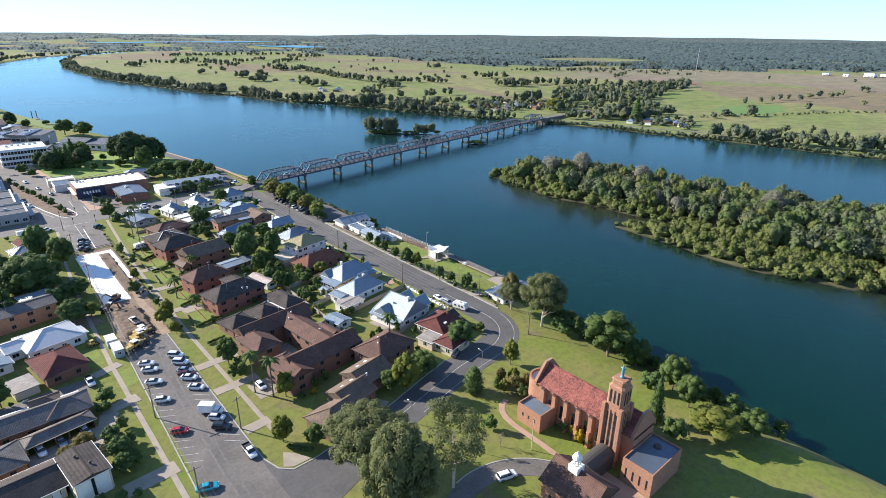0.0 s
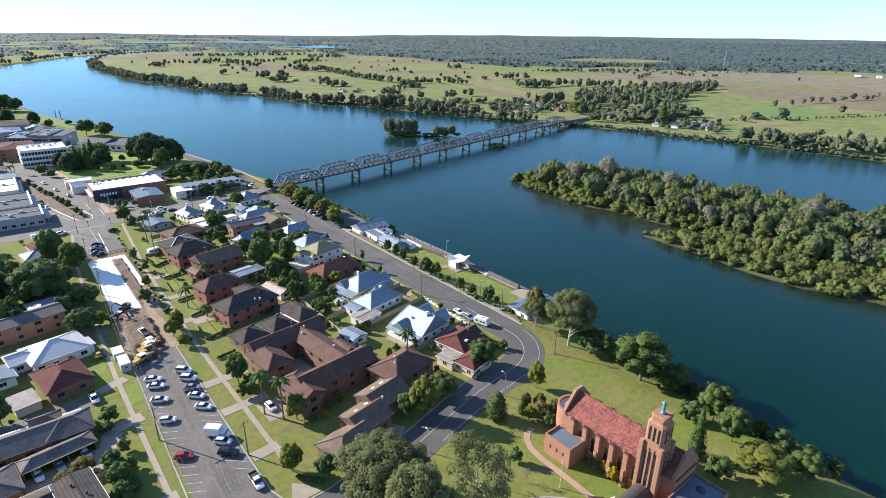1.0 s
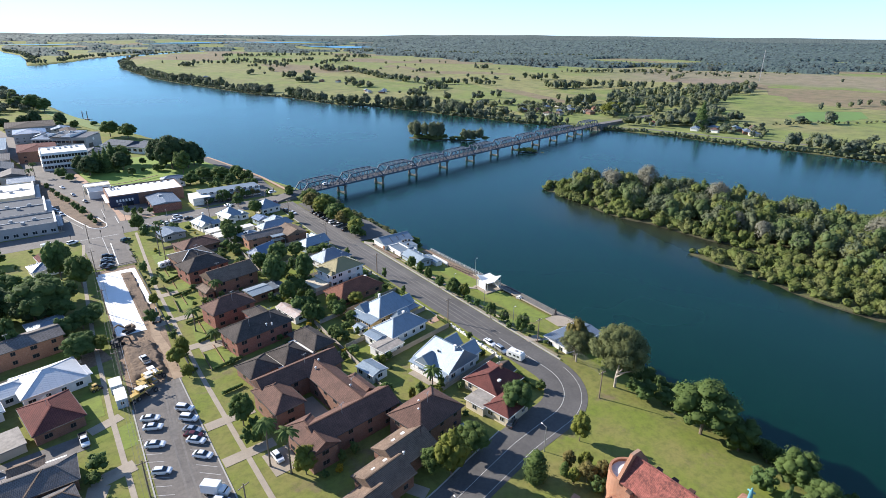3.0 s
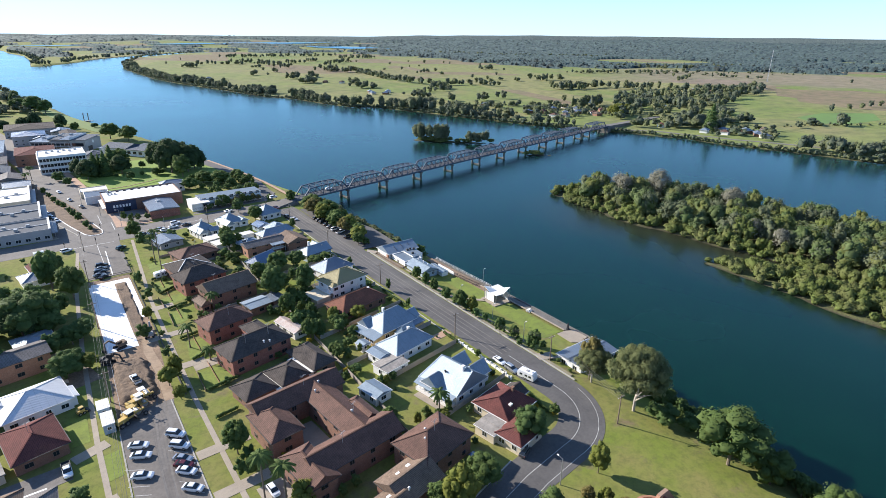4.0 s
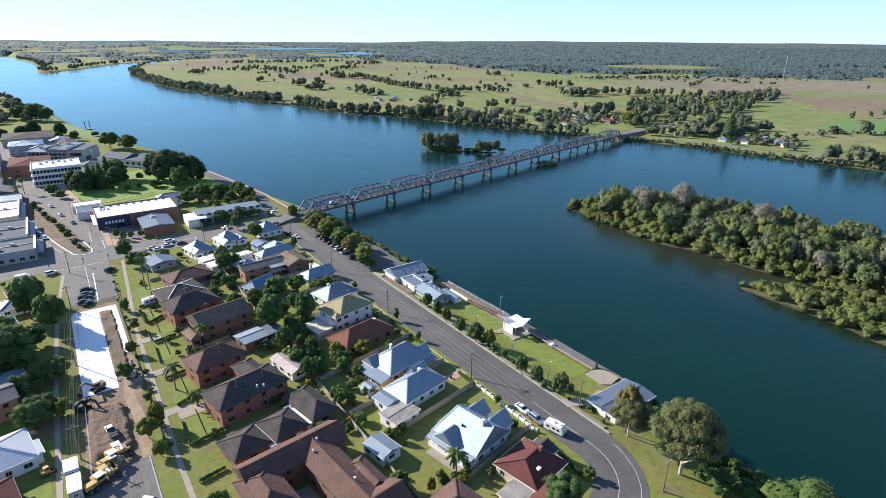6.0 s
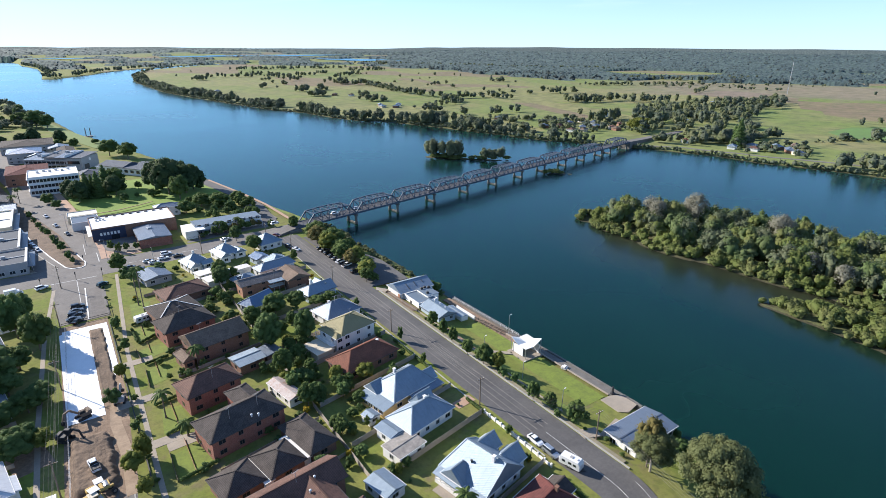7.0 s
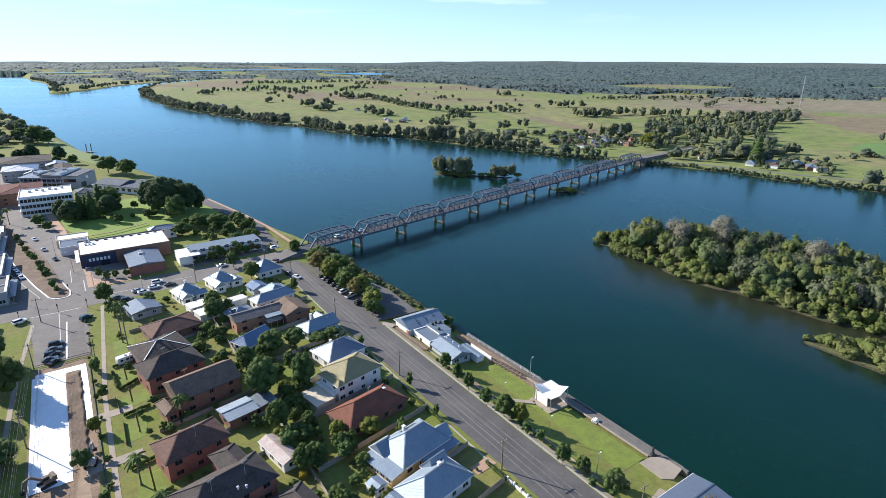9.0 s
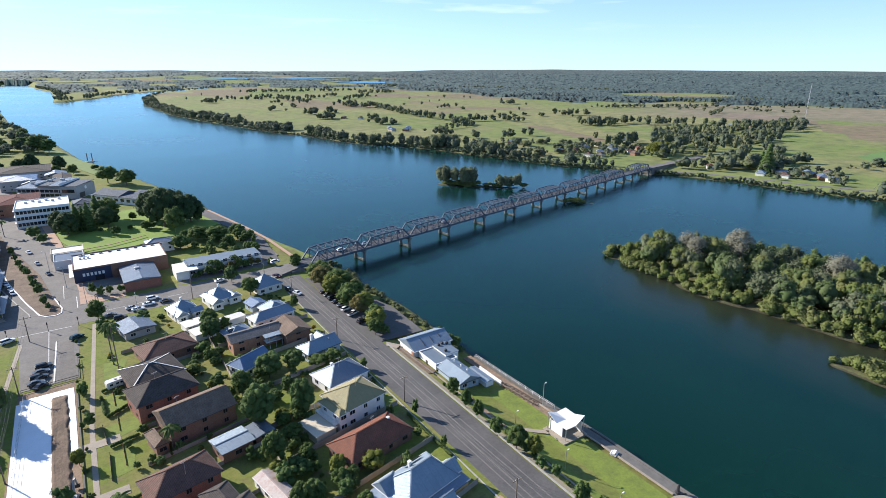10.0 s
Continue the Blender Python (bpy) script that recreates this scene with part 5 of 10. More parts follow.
def lumps(blobs, scale, rng, rings=4, n=7, lift=0.3, wild=0.16):
    """Uneven rounded masses of foliage, one for each blob: vertices, normals and four-sided faces."""
    b = np.array(blobs)
    tilt = np.linspace(-0.8, 1.5, rings)
    ring = np.array([(math.cos(2 * math.pi * (k + q * 0.5) / n) * math.cos(e), math.sin(2 * math.pi * (k + q * 0.5) / n) * math.cos(e), math.sin(e)) for q, e in enumerate(tilt) for k in range(n)])
    jitter = rng.uniform(1 - wild, 1 + wild * 0.8, (len(b), len(ring), 1))
    v = b[:, None, :3] + ring[None] * b[:, None, 3:] * scale * jitter
    nrm = ring[None] / b[:, None, 3:] * b[:, 3:].mean(axis=1)[:, None, None] + np.array((0, 0, lift)) + rng.normal(size=(len(b), len(ring), 3)) * 0.22
    one = np.array([(q * n + k, q * n + (k + 1) % n, (q + 1) * n + (k + 1) % n, (q + 1) * n + k) for q in range(rings - 1) for k in range(n)])
    faces = one[None] + (np.arange(len(b)) * len(ring))[:, None, None]
    return v.reshape(-1, 3), nrm.reshape(-1, 3), faces.reshape(-1, 4)


def rounded_mesh(name, material, v, quads, soft):
    """A mesh whose shading follows the rounded masses that its faces lie on."""
    soft = soft / np.linalg.norm(soft, axis=1)[:, None]
    me = bpy.data.meshes.new(name)
    me.vertices.add(len(v))
    me.vertices.foreach_set("co", np.asarray(v, np.float32).ravel())
    me.loops.add(quads.size)
    me.loops.foreach_set("vertex_index", np.asarray(quads, np.int32).ravel())
    me.polygons.add(len(quads))
    me.polygons.foreach_set("loop_start", np.arange(len(quads), dtype=np.int32) * 4)
    me.polygons.foreach_set("use_smooth", np.ones(len(quads), bool))
    me.update(calc_edges=True)
    me.validate()
    me.materials.append(material)
    me.normals_split_custom_set_from_vertices(soft.astype(np.float32))
    return me


def limb_shape(rng, height, radius, spread, limbs, fork=0.4):
    """A tapered, slightly bent trunk with limbs."""
    s = Shape()
    bend = [(0, 0, -0.4)]
    for k in range(1, 5):
        bend.append((bend[-1][0] + rng.normal() * height * 0.018, bend[-1][1] + rng.normal() * height * 0.018, height * 0.8 * k / 4))
    for k in range(4):
        s.tube(bend[k], bend[k + 1], radius * (1 - 0.2 * k), radius * (1 - 0.2 * (k + 1)), 8, caps=False)
    for k in range(limbs):
        a = 2 * math.pi * k / limbs + rng.uniform(-0.4, 0.4)
        z = height * rng.uniform(fork, 0.7)
        base = Vector((0, 0, z))
        tip = Vector((math.cos(a) * spread * rng.uniform(0.45, 0.75), math.sin(a) * spread * rng.uniform(0.45, 0.75), z + height * rng.uniform(0.12, 0.25)))
        s.tube(base, tip, radius * 0.4, radius * 0.12, 6, caps=False)
    return s


TREE_CACHE = {}


def tree_model(kind, variant, fine=False):
    """Meshes of a tree one unit wide and one unit high: the trunk's and the crown's."""
    key = (kind, variant, fine)
    if key in TREE_CACHE:
        return TREE_CACHE[key]
    rng = np.random.default_rng(hash_number(kind) + variant)
    leaf, bark, n, size, count, low, limbs = TREE_KINDS[kind]
    if fine:
        size, count = size * 0.65, int(count * 1.8)
    blobs = []
    for k in range(n):
        a = rng.uniform(0, 2 * math.pi)
        t = (k + 0.5) / n
        if kind == "conifer":
            z = low + (1 - low) * t
            r = 0.5 * (1 - t) ** 0.75 + 0.03
            blobs.append((0, 0, z, r, r, (1 - low) * 0.9 / n))
            continue
        if kind == "cypress":
            z = low + (1 - low) * t
            r = 0.5 * math.sin(math.pi * min(1, 0.25 + t * 0.72)) ** 0.6
            blobs.append((0, 0, z, r, r, (1 - low) * 0.8 / n))
            continue
        if kind in ("opengum", "bare"):
            rad = math.sqrt(rng.uniform(0, 1)) * 0.45
            z = low + (1 - low) * (0.17 + 0.65 * t * (1 - 0.6 * rad))
            r = rng.uniform(0.08, 0.15)
            blobs.append((math.cos(a) * rad, math.sin(a) * rad, z, r, r, r * (1 - low) * rng.uniform(0.65, 0.95)))
            continue
        # lobes spread evenly over a dome, with a filled middle
        if not blobs:
            blobs.append((0, 0, low + (1 - low) * 0.46, 0.33, 0.33, (1 - low) * 0.40))
        a, e = k * 2.39996 + rng.uniform(-0.4, 0.4), math.asin(min(0.98, max(-0.45, -0.4 + 1.38 * t + rng.uniform(-0.1, 0.1))))
        out = rng.uniform(0.27, 0.37) if kind != "gum" else rng.uniform(0.22, 0.44)
        r = rng.uniform(0.05, 0.11) if kind == "gum" else rng.uniform(0.10, 0.18) if n > 20 else rng.uniform(0.13, 0.21)
        blobs.append((math.cos(a) * math.cos(e) * out, math.sin(a) * math.cos(e) * out, low + (1 - low) * (0.47 + 0.40 * math.sin(e)), r, r, r * (1 - low) * rng.uniform(0.75, 1.1)))
    crown = leaf_mesh("crown", leaf, blobs, count, size, rng, core={"opengum": 0.0, "bare": 0.0, "gum": 0.7, "bronze": 0.8}.get(kind, 0.88))
    trunk = limb_shape(rng, low + (1 - low) * 0.75, 0.028 if kind != "gum" else 0.03, 0.42, limbs, max(0.2, low * 0.8)).mesh("trunk", bark)
    TREE_CACHE[key] = (trunk, crown)
    return TREE_CACHE[key]


def hash_number(word):
    return sum((i + 1) * ord(c) for i, c in enumerate(word))


# kind: leaves, bark, clumps, size of a spray, number of sprays, where the crown begins, limbs
TREE_KINDS = {
    "fig": (LEAF_FIG, BARK, 44, 0.021, 2300, 0.0, 5),
    "gum": (LEAF_GUM, BARK_PALE, 120, 0.0115, 21000, 0.2, 9),
    "opengum": (LEAF_GUM, BARK_PALE, 32, 0.0125, 7600, 0.36, 13),
    "round": (LEAF_DARK, BARK, 26, 0.025, 1200, 0.06, 5),
    "green": (LEAF_GREEN, BARK, 24, 0.026, 1000, 0.08, 5),
    "lime": (LEAF_LIME, BARK, 20, 0.028, 900, 0.08, 5),
    "bronze": (LEAF_BRONZE, BARK, 30, 0.020, 1700, 0.10, 6),
    "gold": (LEAF_GOLD, BARK, 8, 0.05, 260, 0.0, 4),
    "shrub": (LEAF_DARK, BARK, 8, 0.055, 170, 0.0, 4),
    "bush": (LEAF_GREEN, BARK, 8, 0.055, 170, 0.0, 4),
    "conifer": (LEAF_DARK, BARK, 9, 0.035, 1200, 0.02, 3),
    "cypress": (LEAF_GREEN, BARK, 9, 0.032, 1200, 0.0, 3),
    "bare": (TWIGS, BARK, 12, 0.014, 1000, 0.25, 9),
}
TREE_WORDS = {"fig": "massive dark green fig tree spreading to the ground", "opengum": "open-crowned gum tree with pale forking limbs", "gum": "tall grey-green gum tree with a pale trunk", "round": "dense round-crowned tree with dark green leaves", "green": "leafy garden tree with mid-green foliage",
              "lime": "broad leafy tree with yellow-green foliage", "bronze": "broad riverside tree with bronze green leaves", "gold": "leafy garden shrub with golden yellow foliage", "shrub": "rounded garden shrub with dark green leaves",
              "bush": "bright green rounded garden bush", "conifer": "tall dark green conifer of conical shape", "cypress": "dense green cypress of egg shape", "bare": "leafless winter tree with pale twigs"}
tree_count = 0


def tree(kind, x, y, height, width, z=None):
    global tree_count
    tree_count += 1
    trunk, crown = tree_model(kind, tree_count % 3, width > 8 and y < 330 and kind in ("green", "lime", "round", "bronze"))
    bushy = kind in ("shrub", "bush", "gold")
    if z is None:
        z = float(land_height(x, y))
    word = "shrub" if bushy else "tree"
    turn = (tree_count * 137.5) % 360
    if bushy:
        t = tagged(new(word, crown), TREE_WORDS[kind], word, "garden and street trees")
        t.matrix_basis = pose(x, y, z, 0, 0, turn) @ Matrix.Diagonal((width, width, height, 1))
        return t
    t = thing(word, TREE_WORDS[kind], word, (x, y, z), turn, group="garden and street trees")
    t.scale = (width, width, height)
    part("trunk", trunk, None, t)
    part("crown", crown, None, t)
    return t


def palm(x, y, height, z=0.0):
    """A palm: a ringed slender trunk and arching fronds with leaflets."""
    rng = np.random.default_rng(int(x * 10 + y))
    t = thing("palm", "slender palm with a ringed trunk and arching fronds", "palm", (x, y, z), rng.uniform(0, 360), group="palms")
    prof = [(0.32, -0.3), (0.26, 0.4)]
    k = 0.8
    while k < height - 0.4:
        prof += [(0.2, k), (0.165, k + 0.25)]
        k += 0.5
    part("trunk", Shape().lathe(prof + [(0.14, height)], 8), BARK, t)
    for i in range(16):
        a = 2 * math.pi * i / 16 + rng.uniform(-0.15, 0.15)
        lift = rng.uniform(-0.2, 1.0)
        s = Shape()
        last = Vector((0, 0, height))
        for j in range(1, 8):
            r = 2.6 * j / 7
            p = Vector((math.cos(a) * r, math.sin(a) * r, height + lift * r * 0.7 - 0.26 * r * r))
            s.tube(last, p, 0.05, 0.035, 4, caps=False)
            side = Vector((-math.sin(a), math.cos(a), 0))
            w = 0.55 * (1 - abs(j - 3.5) / 6)
            for q in (-1, 1):
                s.add([last, p, p + side * q * w + Vector((0, 0, -0.25)), last + side * q * w + Vector((0, 0, -0.2))], [(0, 1, 2, 3)])
            last = p
        part("frond", s, LEAF_GREEN, t)
    return t


def wood(name, label, material, spots, size, sprays, rng, clumps=5, category="woodland", core=0.86, rings=3, sides=6):
    """Many crowns as one mesh, each a dome with lobes on it: spots are x, y, z, height, width."""
    blobs = []
    for x, y, z, hgt, wid in spots:
        lean = rng.uniform(0.34, 0.42)
        blobs.append((x, y, z + hgt * 0.5, wid * lean, wid * lean, hgt * 0.44))
        for _ in range(clumps):
            a, e = rng.uniform(0, 2 * math.pi), rng.uniform(-0.1, 1.25)
            q = wid * rng.uniform(0.14, 0.24)
            blobs.append((x + math.cos(a) * math.cos(e) * wid * 0.31, y + math.sin(a) * math.cos(e) * wid * 0.31, z + hgt * (0.5 + 0.34 * math.sin(e)), q, q, min(hgt * rng.uniform(0.13, 0.22), q * 1.3)))
    me = leaf_mesh(name, material, blobs, sprays, size, rng, core=core, rings=rings, sides=sides)
    return tagged(new(name, me), label, category, kind="stuff")


forest_rng = np.random.default_rng(7)


def scatter(rng, x0, x1, y0, y1, count, keep):
    x, y = rng.uniform(x0, x1, count), rng.uniform(y0, y1, count)
    k = keep(x, y)
    return x[k], y[k]


# the wooded island: mangroves along the near edge, taller river oaks and figs behind
ix, iy = scatter(forest_rng, 225, 375, -70, 275, 5200, lambda x, y: (island_depth(x, y) < -0.6) & (y < 300))
edge = -island_depth(ix, iy)
on_lobe = polyline_distance(ix, iy, LOBE) < 0
low = on_lobe | (edge < 10)
pick = forest_rng.uniform(0, 1, len(ix))
tall = ~low & (pick < 0.34)
spots = []
for x, y, e, l in zip(ix[low], iy[low], edge[low], on_lobe[low]):
    grown = min(1.0, 0.4 + e * 0.08)
    spots.append((x, y, -4.9, (forest_rng.uniform(5.8, 8.2) if l else forest_rng.uniform(5.5, 9.0)) * grown, min(forest_rng.uniform(4.5, 7.0), 3.2 + e * 1.2)))
wood("mangroves", "low olive-green mangroves along the island's edge", LEAF_MANGROVE, spots, 0.34, 84000, forest_rng, clumps=3, core=0.92)
spots = [(x, y, -4.2, h, w) for x, y, h, w in zip(ix[tall], iy[tall], forest_rng.uniform(9, 16.5, tall.sum()), forest_rng.uniform(8, 12.5, tall.sum()))]
third = len(spots) // 3
wood("island_trees", "dense mixed olive-green river trees on the island", LEAF_MANGROVE, spots[:third], 0.45, 40000, forest_rng, clumps=7, core=0.84)
wood("island_trees", "dark green fig and paperbark trees on the island", LEAF_ISLAND, spots[third:third * 2], 0.45, 40000, forest_rng, clumps=7, core=0.84)
wood("island_trees", "grey-green river oaks on the island", LEAF_OAK, spots[third * 2:], 0.42, 46000, forest_rng, clumps=7, core=0.7)
# a few broad, nearly leafless crowns stand over the rest
spots = [(x, y, -4.0, h, w) for x, y, h, w in ((314, 214, 21, 16), (297, 226, 17, 11), (304, 236, 16, 12), (318, 172, 19, 15), (322, 95, 18, 13), (290, 146, 13, 9), (288, 132, 12, 9))]
wood("island_trees", "broad pale winter crowns over the island's trees", LEAF_PALE, spots, 0.34, 15000, forest_rng, clumps=8, core=0.5)

# bank trees across the river
bx, by = [], []
for yy in np.arange(440, 2060, 4.0):
    edge_x = float(np.interp(yy, FAR_BANK_Y, FAR_BANK_X)) + (16 if yy > 1990 else 0)
    thick = 0.45 + 0.55 * math.sin(yy * 0.021 + 1.0)
    opening = 880 < yy < 935 or 600 < yy < 640
    for k in range(0 if opening else 3):
        if forest_rng.uniform() < 0.25 + 0.5 * max(0.0, thick):
            bx.append(edge_x + forest_rng.uniform(1.5, 8 + 20 * max(0.2, thick)))
            by.append(yy + forest_rng.uniform(-4, 4))
spots = []
for x, y in zip(bx, by):
    rise = 0.55 + 0.9 * noise.noise((y * 0.021, 3.1, 0)) + forest_rng.uniform(-0.2, 0.25)
    hgt = max(3.5, min(20.0, (15 if y > 640 else 10) * rise + 4))
    spots.append((x, y, -3.4, hgt, max(6.0, hgt * forest_rng.uniform(0.7, 1.15))))
half = len(spots) // 2
order = forest_rng.permutation(len(spots))
wood("bank_trees", "uneven line of trees along the far river bank", LEAF_FAR, [spots[k] for k in order[:half]], 0.6, 42000, forest_rng)
wood("bank_trees", "grey-green river oaks along the far river bank", LEAF_OAK, [spots[k] for k in order[half:]], 0.6, 42000, forest_rng)

def isle_spots(line, count, h0, h1):
    got = []
    while len(got) < count:
        x, y = forest_rng.uniform(300, 372), forest_rng.uniform(345, 482)
        if polyline_distance(np.array(x), np.array(y), line) < -0.5:
            got.append((x, y, -4.0, forest_rng.uniform(h0, h1), forest_rng.uniform(6, 10)))
    return got


wood("islet_trees", "grey-green river trees on a small islet", LEAF_OAK, isle_spots(ISLET[:2] + [(330, 450, 3)], 26, 11, 17) + isle_spots(ISLET[2:], 10, 7, 13), 0.5, 14000, forest_rng, core=0.75)
wood("islet_shrubs", "low shrubs along the islet and rock by the bridge", LEAF_MANGROVE, isle_spots(ISLET, 34, 2, 4.5) + isle_spots(ROCK, 8, 2, 4), 0.5, 5000, forest_rng)

# trees down the town's bank beyond the centre
tx, ty = scatter(forest_rng, -120, 60, 840, 1500, 330, lambda x, y: (river_depth(x, y) < -8) & (river_depth(x, y) > -75) & ~((x > 20) & (y < 900) & (river_depth(x, y) > -30)))
spots = [(x, y, -0.5, forest_rng.uniform(7, 14), forest_rng.uniform(9, 16)) for x, y in zip(tx, ty)]
wood("bank_trees", "dense trees along the town bank upstream", LEAF_FAR, spots, 0.7, len(spots) * 110, forest_rng, core=0.75)

# hedgerows, shelter belts and copses across the river
FARMHOUSES = ((333, 1304), (474, 850), (492, 838), (482, 872), (505, 1098), (527, 1069), (527, 542), (542, 531), (528, 499), (541, 492), (558, 508), (578, 504), (588, 487), (568, 379), (574, 333), (580, 315), (610, 308), (630, 300), (592, 281), (532, 632), (564, 612), (330, 966), (575, 545), (510, 860), (724, 479), (720, 509), (683, 576), (600, 292), (596, 325), (604, 530), (618, 500), (582, 568), (606, 553), (581, 477), (1016, 569), (997, 594))


def clear_of_houses(spots):
    """Leave out trees that would stand on a house or in its open garden towards the river."""
    p = np.array([q[:2] for q in spots])
    keep = np.ones(len(p), bool)
    for hx, hy in FARMHOUSES:
        ahead = (p[:, 0] - hx) * -0.76 + (p[:, 1] - hy) * -0.65
        aside = (p[:, 0] - hx) * 0.65 + (p[:, 1] - hy) * -0.76
        keep &= ~((ahead > -7) & (ahead < 11) & (np.abs(aside) < 7))
    return [q for q, k in zip(spots, keep) if k]


belt_spots = []


def belt(points, step, spread, h0=9, h1=17, w0=9, w1=16):
    for (ax, ay), (bx, by) in zip(points[:-1], points[1:]):
        n = max(1, int(math.hypot(bx - ax, by - ay) / step))
        for i in range(n):
            k = (i + forest_rng.uniform()) / n
            x, y = ax + (bx - ax) * k + forest_rng.normal() * spread, ay + (by - ay) * k + forest_rng.normal() * spread
            if river_depth(x, y) < -3:
                belt_spots.append((x, y, -2.2, forest_rng.uniform(h0, h1), forest_rng.uniform(w0, w1)))


belt([(690, 1374), (717, 1358), (693, 1269), (661, 1110), (651, 1003), (656, 949), (695, 906), (750, 902), (747, 854)], 7, 6, 7, 15)
belt([(673, 1471), (662, 1392), (690, 1340)], 4, 13, 9, 18)
belt([(502, 1875), (565, 1839)], 8, 9)
belt([(707, 1839), (780, 1841)], 9, 8)
belt([(917, 921), (961, 892)], 5, 9, 8, 17)
belt([(792, 746), (836, 716)], 4, 10, 8, 18)
belt([(865, 742), (922, 702), (954, 649)], 4, 16, 9, 18)
belt([(556, 240), (562, 209), (569, 185), (579, 156), (588, 123), (596, 60)], 2.2, 5, 7, 17, 8, 14)
belt([(681, 303), (736, 285), (754, 265), (808, 244), (889, 203), (932, 171)], 5, 2.5, 1.5, 4, 3, 6)
belt([(1390, 853), (1581, 790), (1675, 673)], 12, 22, 4, 9, 6, 11)
belt([(425, 686), (446, 620), (470, 560), (480, 520)], 5, 7, 8, 15)
belt([(656, 1922), (619, 1580)], 14, 14)
belt([(764, 1674), (943, 1877)], 14, 16)
belt([(426, 1842), (666, 2006)], 18, 20)
belt([(1510, 1189), (1633, 989), (1849, 943)], 7, 22)
belt([(1200, 1020), (1330, 960), (1480, 900)], 7, 16, 6, 12)
belt([(545, 395), (549, 380)], 4, 4, 8, 14)
belt([(590, 340), (600, 318)], 5, 5, 10, 18)
belt([(2108, 1692), (1829, 1948), (1758, 2371), (1488, 2958)], 10, 45, 10, 18, 12, 20)
belt([(52, 2080), (80, 2082), (120, 2130), (150, 2250)], 6, 6, 9, 18)
belt([(160, 2300), (184, 2400), (269, 2560), (371, 2750), (575, 3040)], 22, 7)
belt([(50, 2100), (52, 2451), (38, 2895), (-22, 3367)], 11, 8)
belt([(292, 2130), (300, 2192), (385, 2530), (454, 2650), (578, 2840), (706, 3035)], 20, 8, 6, 12)
belt([(130, 2320), (210, 2500)], 30, 25, 8, 14)
belt([(-62, 1500), (-112, 2391), (-90, 2800)], 16, 18)
belt([(480, 640), (560, 590), (640, 540)], 8, 14, 6, 11)
for k in range(10):
    hx, hy, ha, hl = forest_rng.uniform(470, 1500), forest_rng.uniform(450, 1900), forest_rng.choice((0.45, 2.0)) + forest_rng.normal() * 0.15, forest_rng.uniform(30, 130)
    belt([(hx, hy), (hx + math.cos(ha) * hl, hy + math.sin(ha) * hl)], 11, 5, 5, 12, 7, 13)
for yy in np.arange(60, 1880, 3.2):
    edge_x = float(np.interp(yy, FAR_BANK_Y, FAR_BANK_X))
    belt_spots.append((edge_x + forest_rng.uniform(0.0, 3.5), yy + forest_rng.uniform(-1, 1), -4.3, forest_rng.uniform(2.5, 6.0), forest_rng.uniform(4, 7.5)))
belt_spots = clear_of_houses(belt_spots)
wood("hedgerows", "shelter belts and copses between the paddocks", LEAF_FAR, belt_spots[::2], 0.65, len(belt_spots) * 18, forest_rng, clumps=4)
wood("hedgerows", "olive-green hedgerow trees between the paddocks", LEAF_PLAIN, belt_spots[1::2], 0.65, len(belt_spots) * 18, forest_rng, clumps=4)

# copses that stand free on the plain, and the wood at the bridge's far end
def copse(x, y, rx, ry, count, h0=9, h1=17):
    for _ in range(count):
        a, r = forest_rng.uniform(0, 2 * math.pi), math.sqrt(forest_rng.uniform())
        plain_spots.append((x + math.cos(a) * r * rx, y + math.sin(a) * r * ry, -2.3, forest_rng.uniform(h0, h1), forest_rng.uniform(9, 15)))


def inside(x, y, outline):
    hits = np.zeros(np.shape(x), bool)
    for (ax, ay), (bx, by) in zip(outline, outline[1:] + outline[:1]):
        hits ^= ((ay > y) != (by > y)) & (x < (bx - ax) * (y - ay) / ((by - ay) or 1e-9) + ax)
    return hits


plain_spots = []
for x, y, r, count, h1 in ((397, 1761, 22, 14, 15), (556, 1666, 12, 6, 13), (451, 1375, 12, 7, 14), (530, 1448, 12, 6, 13), (844, 1944, 20, 9, 15), (487, 1225, 14, 10, 17), (472, 1107, 18, 16, 18), (548, 1246, 16, 9, 17), (538, 1046, 14, 9, 14),
                           (519, 950, 16, 11, 15), (624, 872, 15, 11, 17), (1088, 1282, 26, 12, 18), (822, 740, 16, 11, 18), (613, 539, 11, 9, 18), (661, 548, 16, 10, 19), (564, 677, 10, 4, 15), (531, 701, 9, 4, 14), (608, 687, 8, 3, 14), (508, 759, 13, 8, 15),
                           (653, 348, 8, 5, 12), (677, 343, 9, 6, 14), (748, 270, 6, 4, 15), (730, 290, 8, 5, 9), (592, 215, 20, 10, 11), (574, 374, 12, 8, 14), (604, 346, 16, 12, 16), (605, 300, 24, 9, 8), (545, 530, 34, 14, 9), (560, 560, 30, 10, 8)):
    copse(x, y, r, r, count, h1 * 0.55, h1)
copse(900, 2380, 280, 40, 70)
copse(1110, 2120, 80, 60, 40)
bridge_wood = [(600, 470), (552, 420), (556, 366), (583, 350), (639, 352), (742, 392), (908, 475), (1056, 494), (1168, 562), (1079, 597), (873, 600), (784, 597)]
wx, wy = scatter(forest_rng, 500, 1180, 330, 640, 1050, lambda x, y: inside(x, y, bridge_wood) & ~((x < 700) & (abs(y - 418) < 14)) & (river_depth(x, y) < -4))
plain_spots += [(x, y, -2.2, forest_rng.uniform(6, 14) + 9 * max(0.0, noise.noise((x * 0.02, y * 0.02, 1.0)) + 0.2), forest_rng.uniform(8, 17)) for x, y in zip(wx, wy)]
